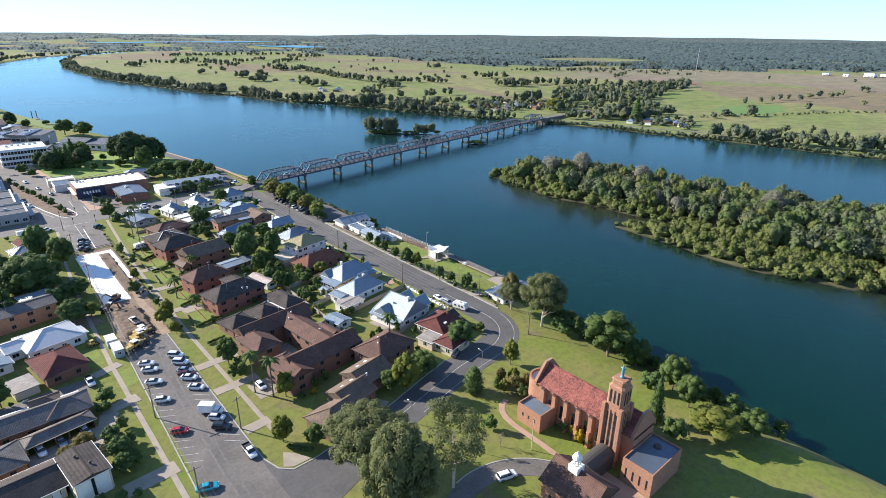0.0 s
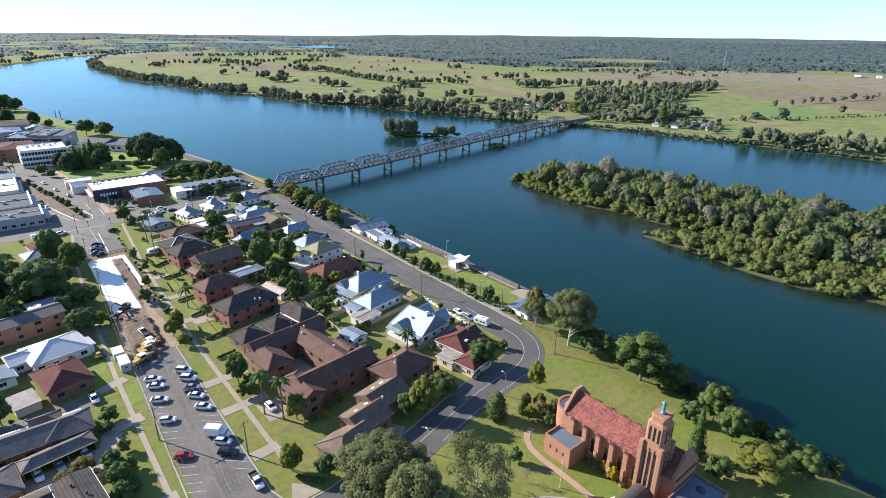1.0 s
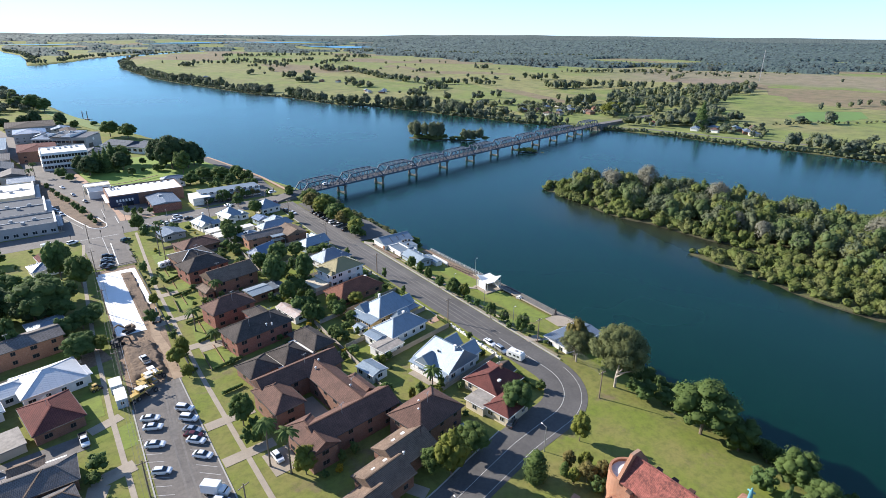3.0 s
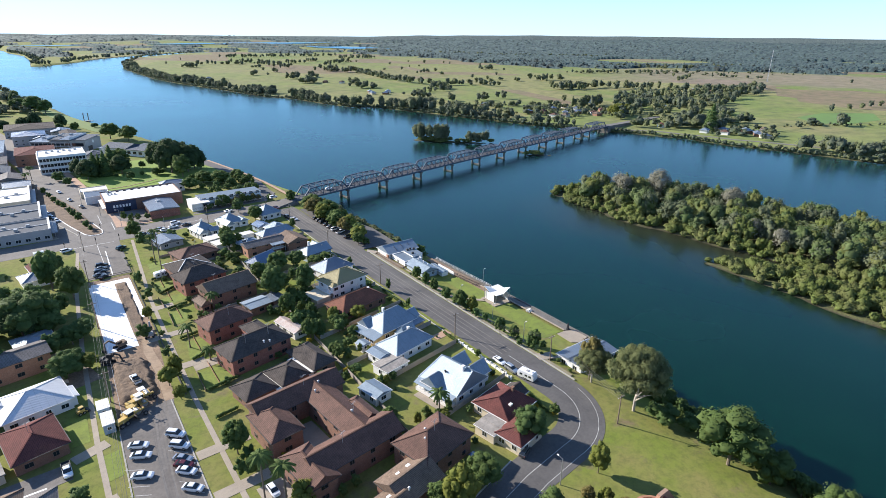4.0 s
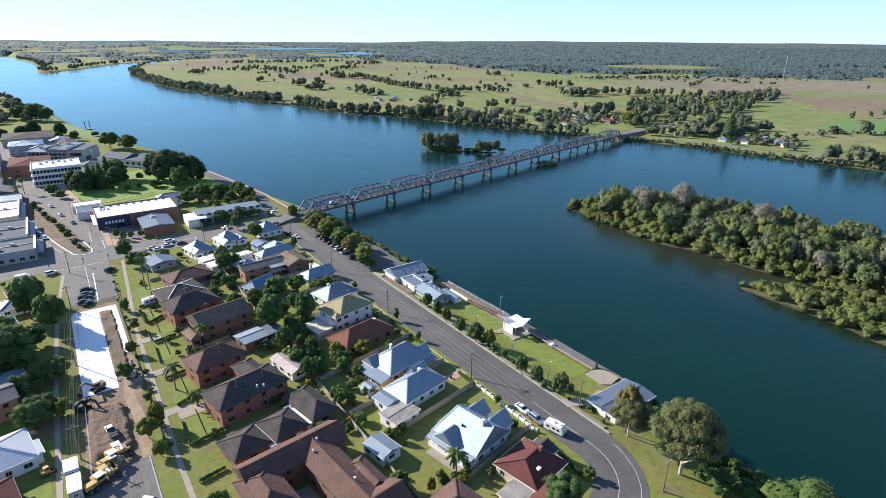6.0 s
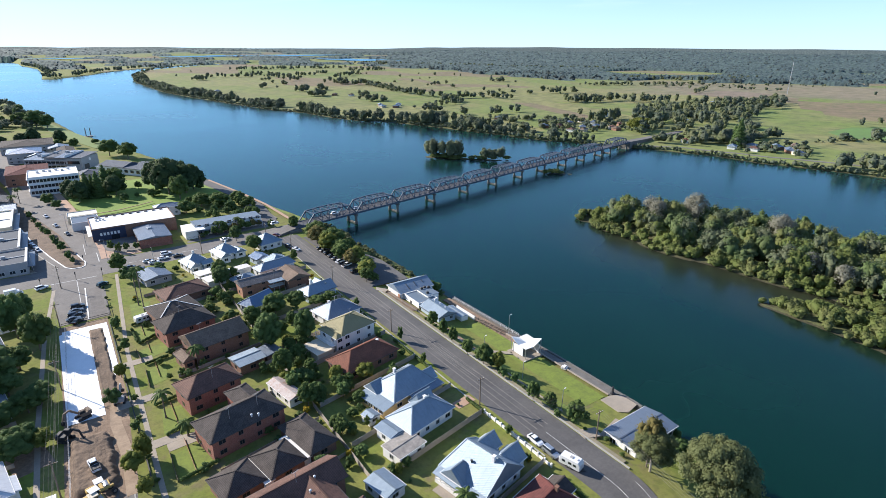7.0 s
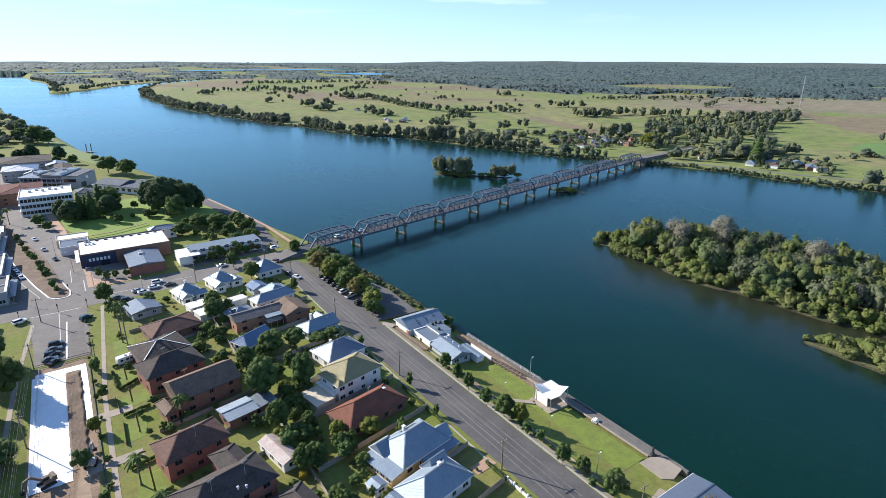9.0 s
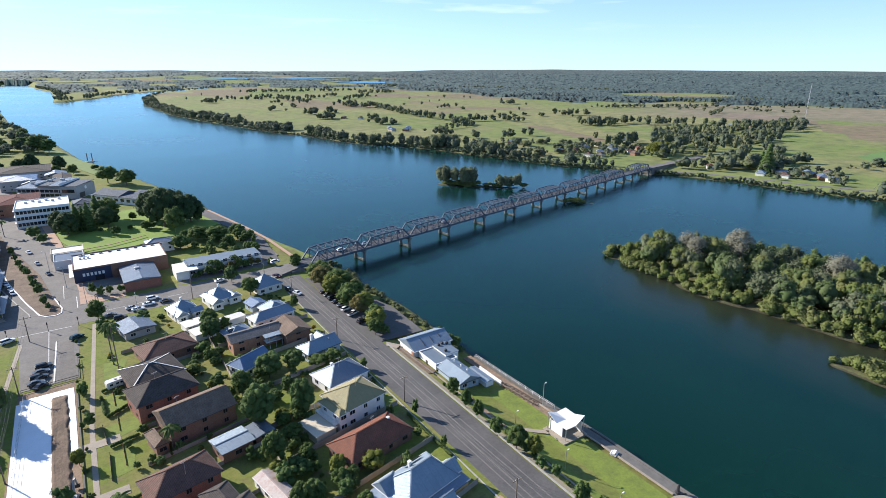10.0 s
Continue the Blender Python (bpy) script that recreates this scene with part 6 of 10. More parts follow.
for x, y in ((911, 320), (869, 326), (942, 316), (978, 318), (990, 308), (997, 294), (1058, 300), (1084, 291), (1099, 280), (1120, 279), (1148, 277), (1267, 277), (1290, 274), (872, 245), (1006, 215), (645, 196), (647, 173), (503, 990), (963, 1611), (852, 1361), (833, 1155), (837, 1037), (794, 926), (947, 1082), (861, 918), (1267, 931), (1121, 1651), (1153, 1545), (1281, 818), (376, 1965), (271, 1787)):
    copse(x, y, 2, 2, 1, 8, 12)
px, py = scatter(forest_rng, 420, 2000, 150, 2400, 70, lambda x, y: (river_depth(x, y) < -20) & (np.hypot(x, y) < 2300) & ~inside(x, y, bridge_wood))
plain_spots += [(x, y, -2.2, forest_rng.uniform(4, 11), forest_rng.uniform(5, 12)) for x, y in zip(px, py)]
for hx, hy in FARMHOUSES:
    if hy < 640 and hx < 700:
        for _ in range(6):
            a, r = forest_rng.uniform(0, 2 * math.pi), forest_rng.uniform(8, 19)
            tall = forest_rng.uniform(3, 9)
            if river_depth(hx + math.cos(a) * r, hy + math.sin(a) * r) < -4:
                plain_spots.append((hx + math.cos(a) * r, hy + math.sin(a) * r, -2.2, tall, tall * forest_rng.uniform(0.8, 1.3)))
rows = len(plain_spots)
plain_spots = clear_of_houses(plain_spots)
wood("plain_trees", "scattered paddock trees and copses on the plain", LEAF_FAR, plain_spots[::2], 0.65, rows * 28, forest_rng)
wood("plain_trees", "olive-green copses among the paddocks over the river", LEAF_PLAIN, plain_spots[1::2], 0.65, rows * 28, forest_rng)
wood("plain_trees", "yellow-green trees at the far end of the bridge", LEAF_LIME, [(x, y, -2.2, h, h * 0.95) for x, y, h in ((596, 462, 13), (604, 474, 12), (612, 466, 14), (622, 478, 13), (588, 448, 10), (632, 470, 12))], 0.6, 4500, forest_rng)


# bushland beyond the paddocks, from its front edge to the horizon
def bush_amount(x, y):
    d, a = np.hypot(x, y), np.degrees(np.arctan2(x, y))
    front = np.interp(a, [-3, 6, 12, 27, 32, 38, 51, 56, 62, 66, 73, 90], [2750, 2800, 2950, 3050, 2600, 2230, 1840, 1850, 1820, 1950, 2120, 2200])
    n = np.array([noise.noise((p * 0.0021, q * 0.0021, 0.3)) for p, q in zip(x, y)])
    fine = np.array([noise.noise((p * 0.007, q * 0.007, 2.3)) for p, q in zip(x, y)])
    clearing = np.hypot((a - 55.5) / 5.5, (d - 2350) / 300) < 1
    clearing |= np.hypot((a - 74) / 7, (d - 2700) / 160) < 1
    over = (d - front) / 260 + fine * 1.3 + n * 0.6
    # towards the north the plain runs on, with belts of trees between paddocks
    belts = np.sin(d * 0.021 + n * 6 + a * 0.35) + fine * 1.6 > 0.62
    open_plain = (a < 31 + n * 8) & (d < 4330 + n * 200) & ~belts
    return np.where(clearing | open_plain, -1, over)


def canopy(material, label):
    """The closed top of the bushland as one uneven sheet that falls to the ground at its edges."""
    ang = np.radians(np.linspace(-14, 98, 900))
    dist = 1750 + np.cumsum(np.linspace(11, 27, 150))
    a, d = np.meshgrid(ang, dist)
    x, y = (np.sin(a) * d).ravel(), (np.cos(a) * d).ravel()
    amount = bush_amount(x, y)
    amount[(river_depth(x, y) > -12) | (lagoon_depth(x, y) > -15) | ((x < 380) & (y < 2100))] = -1
    rough = forest_rng.normal(size=(len(x), 3))
    swell = np.array([noise.noise((p * 0.016, q * 0.016, 5.0)) for p, q in zip(x, y)])
    tall = np.clip(amount * 5, 0, 1) * np.maximum(2.0, 9.0 + 1.3 * rough[:, 2] + 4.0 * swell)
    v = np.stack([x, y, land_height(x, y) - 0.3 + tall], -1)
    i = (np.arange(len(dist) - 1)[:, None] * len(ang) + np.arange(len(ang) - 1)[None]).ravel()
    quads = np.stack([i, i + 1, i + len(ang) + 1, i + len(ang)], -1)
    quads = quads[(amount[quads] > 0).any(axis=1)]
    used, back = np.unique(quads, return_inverse=True)
    lean = rough * np.array((0.28, 0.28, 0.0)) + np.array((0, 0, 1.0))
    me = rounded_mesh("bushland", material, v[used], back.reshape(-1, 4), lean[used])
    return tagged(new("bushland", me), label, "woodland", kind="stuff")


# the canopy's base colour carries the blue-grey of distance haze
canopy(surface("hazed_bushland_canopy", (0.05, 0.084, 0.074), 0.95, worn=(0.035, 0.06, 0.057), large=0.012, fine=0.09, amount=1.0), "bushland that closes the plain to the horizon, greyed with haze")
count = 40000
ang = forest_rng.uniform(radians(-12), radians(96), count)
dist = 1500 + 3000 * forest_rng.uniform(0, 1, count) ** 0.8
fx, fy = np.sin(ang) * dist, np.cos(ang) * dist
amount = bush_amount(fx, fy)
k = (amount > 0) & ((amount < 0.45) | (forest_rng.uniform(0, 1, count) < 0.16)) & (river_depth(fx, fy) < -10) & (lagoon_depth(fx, fy) < -15) & ((fx > 380) | (fy > 2100))
fx, fy = fx[k], fy[k]
girth = forest_rng.uniform(3.6, 6.8, len(fx))
blobs = [(x, y, z + q * 0.6, q * forest_rng.uniform(0.8, 1.25), q * forest_rng.uniform(0.8, 1.25), q * forest_rng.uniform(0.9, 1.7)) for x, y, z, q in zip(fx, fy, land_height(fx, fy), girth)]
for material, words, part_of in ((LEAF_BUSH_HAZED, "trees along the edge of the bushland, their green greyed with haze", blobs[::2]), (LEAF_BUSH_HAZED_DULL, "dull olive-green trees along the edge of the bushland, greyed with haze", blobs[1::2])):
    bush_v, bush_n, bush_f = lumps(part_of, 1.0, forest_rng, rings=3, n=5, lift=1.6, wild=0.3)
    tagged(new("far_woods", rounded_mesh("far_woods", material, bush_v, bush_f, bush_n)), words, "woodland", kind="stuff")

# the last low ridge on the horizon, with distance haze in its colour
hill = Shape()
steps = 240
for i in range(steps + 1):
    a = radians(-40 + 180 * i / steps)
    hgt = 66 + 12 * noise.noise((i * 0.05, 0.4, 0)) + 7 * noise.noise((i * 0.23, 3.4, 0)) + 22 * i / steps
    for r, zz in ((4560, 20), (4700, hgt), (4790, hgt - 30)):
        hill.v.append((math.sin(a) * r, math.cos(a) * r, zz))
for i in range(steps):
    for j in range(2):
        p = i * 3 + j
        hill.f.append((p, p + 1, p + 4, p + 3))
HILL = surface("hazed_wooded_hills", (0.10, 0.13, 0.12), 0.95, worn=(0.06, 0.085, 0.08), large=0.012, fine=0.08, amount=1.0, bump=6.0)
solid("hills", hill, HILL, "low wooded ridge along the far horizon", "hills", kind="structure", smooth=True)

# ---- pavements, paths and verges ----
def ribbon(points, width, z0, z1):
    """One flat band of even width along a line of points, mitred at its bends."""
    p = [Vector((x, y)) for x, y in points]
    left, right = [], []
    for i, q in enumerate(p):
        a = (q - p[i - 1]).normalized() if i else (p[1] - q).normalized()
        b = (p[i + 1] - q).normalized() if i < len(p) - 1 else a
        mid = (a + b).normalized()
        n = Vector((-mid.y, mid.x)) * (width / 2 / max(0.5, mid.dot(a)))
        left.append(q + n)
        right.append(q - n)
    s = Shape()
    for i in range(len(p)):
        s.v += [(*left[i], z1), (*right[i], z1), (*left[i], z0), (*right[i], z0)]
    for i in range(len(p) - 1):
        k = i * 4
        s.f += [(k, k + 1, k + 5, k + 4), (k + 2, k + 6, k + 7, k + 3), (k, k + 4, k + 6, k + 2), (k + 1, k + 3, k + 7, k + 5)]
    s.f += [(0, 2, 3, 1), (4 * len(p) - 4, 4 * len(p) - 3, 4 * len(p) - 1, 4 * len(p) - 2)]
    return s


def path(points, width, material=CONCRETE, label="narrow concrete footpath through the grass verge", top=0.06, name="footpath"):
    s = ribbon(points, width, top - 0.3, top)
    return solid(name, s, material, label, "path", kind="structure")


path([(40.0, 106), (39.4, 170), (40.6, 240), (45.0, 311)], 1.2)
path([(17.2, 96), (16.6, 165), (17.4, 212), (19.4, 262), (23.0, 306)], 1.2)
for y in (111.4, 131.3, 146.0, 186.6, 208.0, 230.0):
    path([(34.6, y), (46.5 if y > 120 else 41, y + 0.4)], 3.2, label="concrete driveway across the verge", top=0.07, name="driveway")
path([(10.0, 141.0), (18.6, 142.6)], 4.0, label="concrete driveway beside brick units", top=0.07, name="driveway")
strip("driveway", [(-6.2, 126.6), (8.0, 128.4), (11.0, 133.0), (13.4, 139.0), (9.4, 141.0), (8.2, 136.4), (-6.4, 134.4)], CONCRETE, "worn concrete court before the open garages", "driveway", top=0.06)
path([(8.0, 109.2), (18.6, 110.0)], 4.4, label="concrete driveway beside rendered units", top=0.07, name="driveway")
path([(-12, 156.5), (11, 157.5)], 6.0, ASPHALT_OLD, "asphalt yard beside the red-roofed house", 0.05, "driveway")
path([(11.5, 160.5), (18.6, 163.0)], 3.2, label="concrete driveway across the verge", top=0.07, name="driveway")
path([(12, 196.0), (19.5, 198)], 9.0, DIRT, "bare earth driveway beside trees", 0.05, "driveway")
path([(42.5, 124.6), (50, 125.0)], 8.0, CONCRETE, "concrete parking apron before the flats", 0.055, "driveway")
path([(66.6, 97.4), (64.0, 101.8)], 3.0, CONCRETE, "pale concrete driveway", 0.065, "driveway")
path([(92, 103.2), (80, 100.2), (69, 97.2), (56, 94.4), (43, 92.3), (37.8, 92.3), (35.4, 94.7), (34.1, 99.4), (34.0, 106)], 0.3, KERB, "pale concrete kerb round the street corner", 0.12, "kerb")
strip("footway", [(36.4, 94.4), (38.2, 93.0), (42.4, 92.9), (40.4, 96.6), (38.4, 98.8)], CONCRETE, "worn concrete slabs at the street corner", "footway", top=0.06)
path([(109, 157.4), (115, 158.0)], 3.0, PAVING, "brick-paved driveway to the riverside road", 0.065, "driveway")
path([(127.9, 130.4), (132.4, 128.6)], 3.4, CONCRETE, "concrete crossing to the boat shed", 0.065, "driveway")
path([(115.2, 300), (114.2, 250), (114.0, 150), (115.0, 130)], 0.35, KERB, "pale concrete kerb along the riverside road", 0.12, "kerb")
path([(128.1, 236), (128.1, 116)], 0.35, KERB, "pale concrete kerb along the riverside road", 0.12, "kerb")
path([(34.2, 172), (34.0, 106.2)], 0.3, KERB, "pale concrete kerb along the parking street", 0.12, "kerb")
path([(21.3, 164), (18.4, 60)], 0.3, KERB, "pale concrete kerb along the parking street", 0.12, "kerb")
path([(92.0, 78.6), (89.6, 78.0), (87.8, 76.4), (86.6, 74.0), (86.0, 70.6), (85.9, 63.0), (85.6, 54.5)], 1.5, PAVING, "tan paved path round the church", 0.06)
drive = arc(66, 46, 17.5, 105, 20, 14)
path([(33, 62), (50, 62), (58, 61.5)] + drive, 5.0, ASPHALT, "curved asphalt driveway before the church", 0.05, "driveway")
path(arc(66, 46, 20.2, 100, 25, 16), 0.3, KERB, "pale kerb of the church driveway", 0.12, "kerb")
strip("paving", [(83, 36), (90, 36), (90, 47), (83, 47)], PAVING, "red-brown brick paved forecourt beside the hall", "paving", top=0.06)
# lane line and bay lines
line = Shape()
line.box(121.3, 121.42, 115.5, 136, 0.045, 0.048)
solid("road_line", line, PAINT, "worn white centre line", "road marking", kind="structure")
edge_line = ribbon(arc(105.5, 115.5, 15.8, 0, -88, 20), 0.12, 0.04, 0.048)
for line_points, wide in (([(106.0, 99.7), (92, 97.8), (80, 95.0), (69, 92.3), (58, 89.0)], 0.10), (arc(105.5, 115.5, 20.4, -8, -88, 18) + [(94, 93.6), (82, 91.0), (72, 88.8)], 0.09)):
    band = ribbon(line_points, wide, 0.04, 0.0465)
    edge_line.add(band.v, band.f)
solid("road_line", edge_line, PAINT, "worn white line round the bend", "road marking", kind="structure")
bays = Shape()
for k in range(15):
    y = 108 + k * 2.9
    bays.beam((19.6 + k * 0.06, y + 2.2, 0.034), (23.4 + k * 0.06, y, 0.034), 0.08, 0.008)
    bays.beam((29.6, y + 3.4, 0.034), (33.2, y, 0.034), 0.08, 0.008)
solid("parking_lines", bays, PAINT, "faded white angled parking bay lines", "road marking", kind="structure")
cross = Shape()
cross.box(22, 38, 313.2, 313.5, 0.036, 0.042).box(40.3, 40.6, 331.6, 345, 0.03, 0.036).box(36.0, 36.2, 345, 362, 0.03, 0.036).box(47.5, 47.9, 316, 330, 0.036, 0.042)
cross.box(30.9, 31.1, 285, 313, 0.032, 0.038).box(49, 56, 322.4, 322.6, 0.036, 0.042).box(60, 68, 323, 323.2, 0.036, 0.042).box(72, 80, 323.6, 323.8, 0.036, 0.042)
solid("road_line", cross, PAINT, "white stop lines at the crossing", "road marking", kind="structure")
# planted median and paved footways of the main street
strip("median", [(32.8, 328.0), (34.6, 329.6), (35.0, 334), (32.4, 348), (27.4, 384), (11.4, 452), (-8, 560), (-14, 560), (3.4, 446), (11.8, 404), (16.3, 378), (23.4, 348), (28.0, 331.4)], DIRT_DARK, "mulched street median edged by a white kerb", "median", top=0.16)
path([(33.4, 327.6), (30.0, 328.4), (28.0, 331.0), (23.2, 348), (16.1, 378), (11.6, 404), (3.2, 446), (-14.2, 560)], 0.5, WHITE, "white-painted kerb of the median", 0.2, "kerb")
path([(33.4, 327.6), (35.0, 329.4), (35.3, 334), (32.7, 348)], 0.5, WHITE, "white-painted kerb of the median", 0.2, "kerb")
strip("footway", [(41.5, 334.5), (48, 333.4), (57.8, 334), (57.8, 337.5), (50, 338), (44.5, 345), (36, 440), (26, 520), (22.5, 520), (32, 440), (38.5, 400), (41.5, 352)], PAVING, "pinkish brick-paved footway round the corner shop", "footway", top=0.1)
strip("car_park", [(44, 345.2), (50.2, 338.2), (57.9, 338), (57.9, 361.5), (42.5, 361.5)], ASPHALT_OLD, "concrete forecourt of the brick shop", "car park", top=0.05)
strip("footway", [(17.8, 331.6), (12.2, 345), (12.1, 420), (3, 480), (0, 480), (9, 420), (9.5, 331.6)], CONCRETE, "pale concrete footway before the shops", "footway", top=0.1)
strip("car_park", [(78, 335), (112, 339), (118, 338), (128, 352), (128, 400), (120, 420), (118, 357), (78, 337.4)], ASPHALT_OLD, "asphalt car park beside the bridge approach", "car park", top=0.03)
# the darker asphalt stands in for tree shade over this car park
strip("car_park", [(127.3, 239), (144, 238), (145, 262), (134, 312), (127.3, 312)], ASPHALT_DARK, "asphalt riverside car park with tree shade in its dark colour", "car park", top=0.02)
path([(133.4, 346), (132.0, 383), (128.6, 412), (119, 470)], 1.6, PAVING, "pale riverside path along the grass", 0.05)
strip("road", [(119, 346), (126.2, 345), (130.3, 383), (127.4, 412), (118, 470), (110, 470), (121, 412), (124, 383)], ASPHALT_DARK, "asphalt river drive beside the grass bank", "road", top=0.05)

# ---- road works ----
strip("road_works", [(21.6, 172.1), (34.6, 172.1), (37.6, 212), (37.8, 268.5), (23.6, 268.5), (22.8, 212)], DIRT, "stripped road bed of bare brown earth", "road works", top=0.02)
xs2, ys2 = np.linspace(23.4, 31.9, 18), np.linspace(206.5, 262.5, 60)
fab = sheet_mesh("white_sheet", xs2, ys2, lambda x, y: 0.10 + 0.05 * np.sin(x * 2.1 + y * 0.9) * np.sin(y * 1.7), SHEET)
tagged(new("ground_sheet", fab), "wide white fabric laid over the road bed", "ground sheet")
fab = sheet_mesh("white_sheet", np.linspace(35.7, 37.3, 5), np.linspace(226, 262.5, 40), lambda x, y: 0.10 + 0.04 * np.sin(x * 2.1 + y * 1.3), SHEET)
tagged(new("ground_sheet", fab), "narrow white fabric strip along the trench", "ground sheet")
fab = sheet_mesh("white_sheet", np.linspace(24.2, 37.2, 20), np.linspace(260.5, 264.5, 6), lambda x, y: 0.12 + 0.03 * np.sin(x * 3 + y), SHEET)
tagged(new("ground_sheet", fab), "white fabric closing the end of the road bed", "ground sheet")


def heap(x0, x1, y0, y1, height, seed, label):
    def lump(x, y):
        u, v = (x - x0) / (x1 - x0) * 2 - 1, (y - y0) / (y1 - y0) * 2 - 1
        sway = np.array([noise.fractal((0.0, b * 0.22, seed), 0.8, 2.0, 4) for b in np.ravel(y)]).reshape(np.shape(y))
        u = u * (1.1 + 0.22 * sway) + 0.14 * sway
        body = np.clip((1 - np.abs(u) ** 4) * 1.5, 0, 1) * np.clip((1 - np.abs(v) ** 6) * 1.5, 0, 1)
        rough = np.array([noise.fractal((a * 0.7, b * 0.7, seed), 0.8, 2.0, 4) for a, b in zip(np.ravel(x), np.ravel(y))]).reshape(np.shape(x))
        return -0.05 + body * (height + rough * 0.16 * height)
    tagged(new("earth_mound", sheet_mesh("earth_mound", np.linspace(x0, x1, 26), np.linspace(y0, y1, 60), lump, DIRT_DARK)), label, "earth mound")


heap(31.4, 35.9, 212, 262, 0.6, 1.0, "long low ridge of dug brown earth")
heap(22.8, 32.6, 176.6, 199.4, 1.25, 5.0, "broad flat-topped heap of dug brown earth")


def excavator(x, y, turn, color=YELLOW_PAINT, label="yellow tracked excavator on bare earth"):
    e = thing("excavator", label, "excavator", (x, y, 0.05), turn)
    for s in (-1, 1):
        track = part("track", Shape().bevel_box(-1.6, 1.6, s * 1.05 - 0.3, s * 1.05 + 0.3, 0.0, 0.75, 0.2), TYRE, e)
        for k in range(4):
            part("road_wheel", Shape().tube((-1.2 + k * 0.8, s * 1.05 - 0.32, 0.36), (-1.2 + k * 0.8, s * 1.05 + 0.32, 0.36), 0.26, n=10), PLASTIC_DARK, track)
    part("body", Shape().bevel_box(-1.9, 0.6, -1.2, 1.2, 0.9, 1.7, 0.15).bevel_box(-1.95, -1.0, -1.15, 1.15, 1.701, 2.0, 0.12), color, e)
    cab = part("cab", Shape().bevel_box(-0.5, 0.9, 0.25, 1.2, 1.702, 2.75, 0.12), color, e)
    part("cab_window", Shape().box(-0.42, 0.92, 0.3, 1.215, 1.95, 2.55), GLASS, cab)
    part("boom", Shape().beam((0.6, -0.3, 1.5), (2.6, -0.3, 3.6), 0.35, 0.5).beam((2.6, -0.3, 3.6), (3.9, -0.3, 3.2), 0.33, 0.42), color, e)
    part("dipper_arm", Shape().beam((3.9, -0.3, 3.3), (4.5, -0.3, 1.2), 0.28, 0.34), color, e)
    part("bucket", Shape().add([(4.1, -0.8, 1.3), (4.7, -0.8, 1.25), (4.9, -0.8, 0.5), (4.2, -0.8, 0.4), (4.1, 0.2, 1.3), (4.7, 0.2, 1.25), (4.9, 0.2, 0.5), (4.2, 0.2, 0.4)],
                               [(0, 1, 2, 3), (7, 6, 5, 4), (0, 4, 5, 1), (1, 5, 6, 2), (2, 6, 7, 3), (3, 7, 4, 0)]), PLASTIC_DARK, e)


def wheel_set(e, spots, r, w, material=TYRE):
    for x, y in spots:
        t = part("wheel", Shape().tube((x, y - w / 2, r), (x, y + w / 2, r), r, n=14), material, e)
        part("rim", Shape().tube((x, y - w / 2 - 0.02, r), (x, y + w / 2 + 0.02, r), r * 0.55, n=10), RIM, t)


def roller(x, y, turn, canopy=WHITE, label="yellow road roller with a pale canopy"):
    e = thing("road_roller", label, "road roller", (x, y, 0.05), turn)
    part("drum", Shape().tube((1.5, -0.95, 0.7), (1.5, 0.95, 0.7), 0.7, n=20), GALV, e)
    part("body", Shape().bevel_box(-2.2, -0.2, -0.8, 0.8, 0.7, 1.6, 0.15).bevel_box(0.3, 2.3, -1.05, 1.05, 0.9, 1.15, 0.05), YELLOW_PAINT, e)
    wheel_set(e, [(-1.3, -0.85), (-1.3, 0.85)], 0.65, 0.45)
    cab = part("cab", Shape().box(-0.2, -0.1, -0.75, -0.65, 1.2, 2.6).box(-0.2, -0.1, 0.65, 0.75, 1.2, 2.6).box(0.9, 1.0, -0.75, -0.65, 1.1, 2.6).box(0.9, 1.0, 0.65, 0.75, 1.1, 2.6), PLASTIC_DARK, e)
    part("canopy", Shape().bevel_box(-0.5, 1.3, -0.95, 0.95, 2.6, 2.75, 0.06), canopy, e)


def grader(x, y, turn):
    e = thing("road_grader", "long yellow road grader with a pale cab roof", "road grader", (x, y, 0.05), turn)
    part("body", Shape().bevel_box(-3.6, -1.0, -0.8, 0.8, 1.0, 2.0, 0.15), YELLOW_PAINT, e)
    part("frame_beam", Shape().beam((-1.0, 0, 1.8), (3.6, 0, 1.5), 0.4, 0.45), YELLOW_PAINT, e)
    cab = part("cab", Shape().bevel_box(-1.0, 0.5, -0.8, 0.8, 1.4, 2.9, 0.1), YELLOW_PAINT, e)
    part("cab_window", Shape().box(-0.95, 0.515, -0.815, 0.815, 2.0, 2.7), GLASS, cab)
    part("roof", Shape().bevel_box(-1.2, 0.7, -0.95, 0.95, 2.901, 3.02, 0.05), WHITE, e)
    part("blade", Shape().box(0.9, 1.1, -1.7, 1.7, 0.2, 0.8), PLASTIC_DARK, e)
    wheel_set(e, [(-2.9, -1.0), (-2.9, 1.0), (-1.5, -1.0), (-1.5, 1.0), (3.2, -1.0), (3.2, 1.0)], 0.62, 0.4)


excavator(27.0, 208.4, 200, TIMBER, "dusty dark excavator beside the white sheet")
excavator(35.6, 210.6, 80, GREY_WALL, "small grey excavator on bare earth")
excavator(23.0, 200.6, -35, PLASTIC_DARK, "dark excavator with its arm lowered")
roller(27.9, 177.4, 10)
roller(26.6, 173.4, 15, CREAM)
roller(24.6, 170.6, 20, YELLOW_PAINT)
DUST = surface("dusty_wheel_track", (0.37, 0.275, 0.185), 0.95, worn=(0.22, 0.158, 0.105), large=0.3, fine=1.0, amount=1.0, bump=0.05)
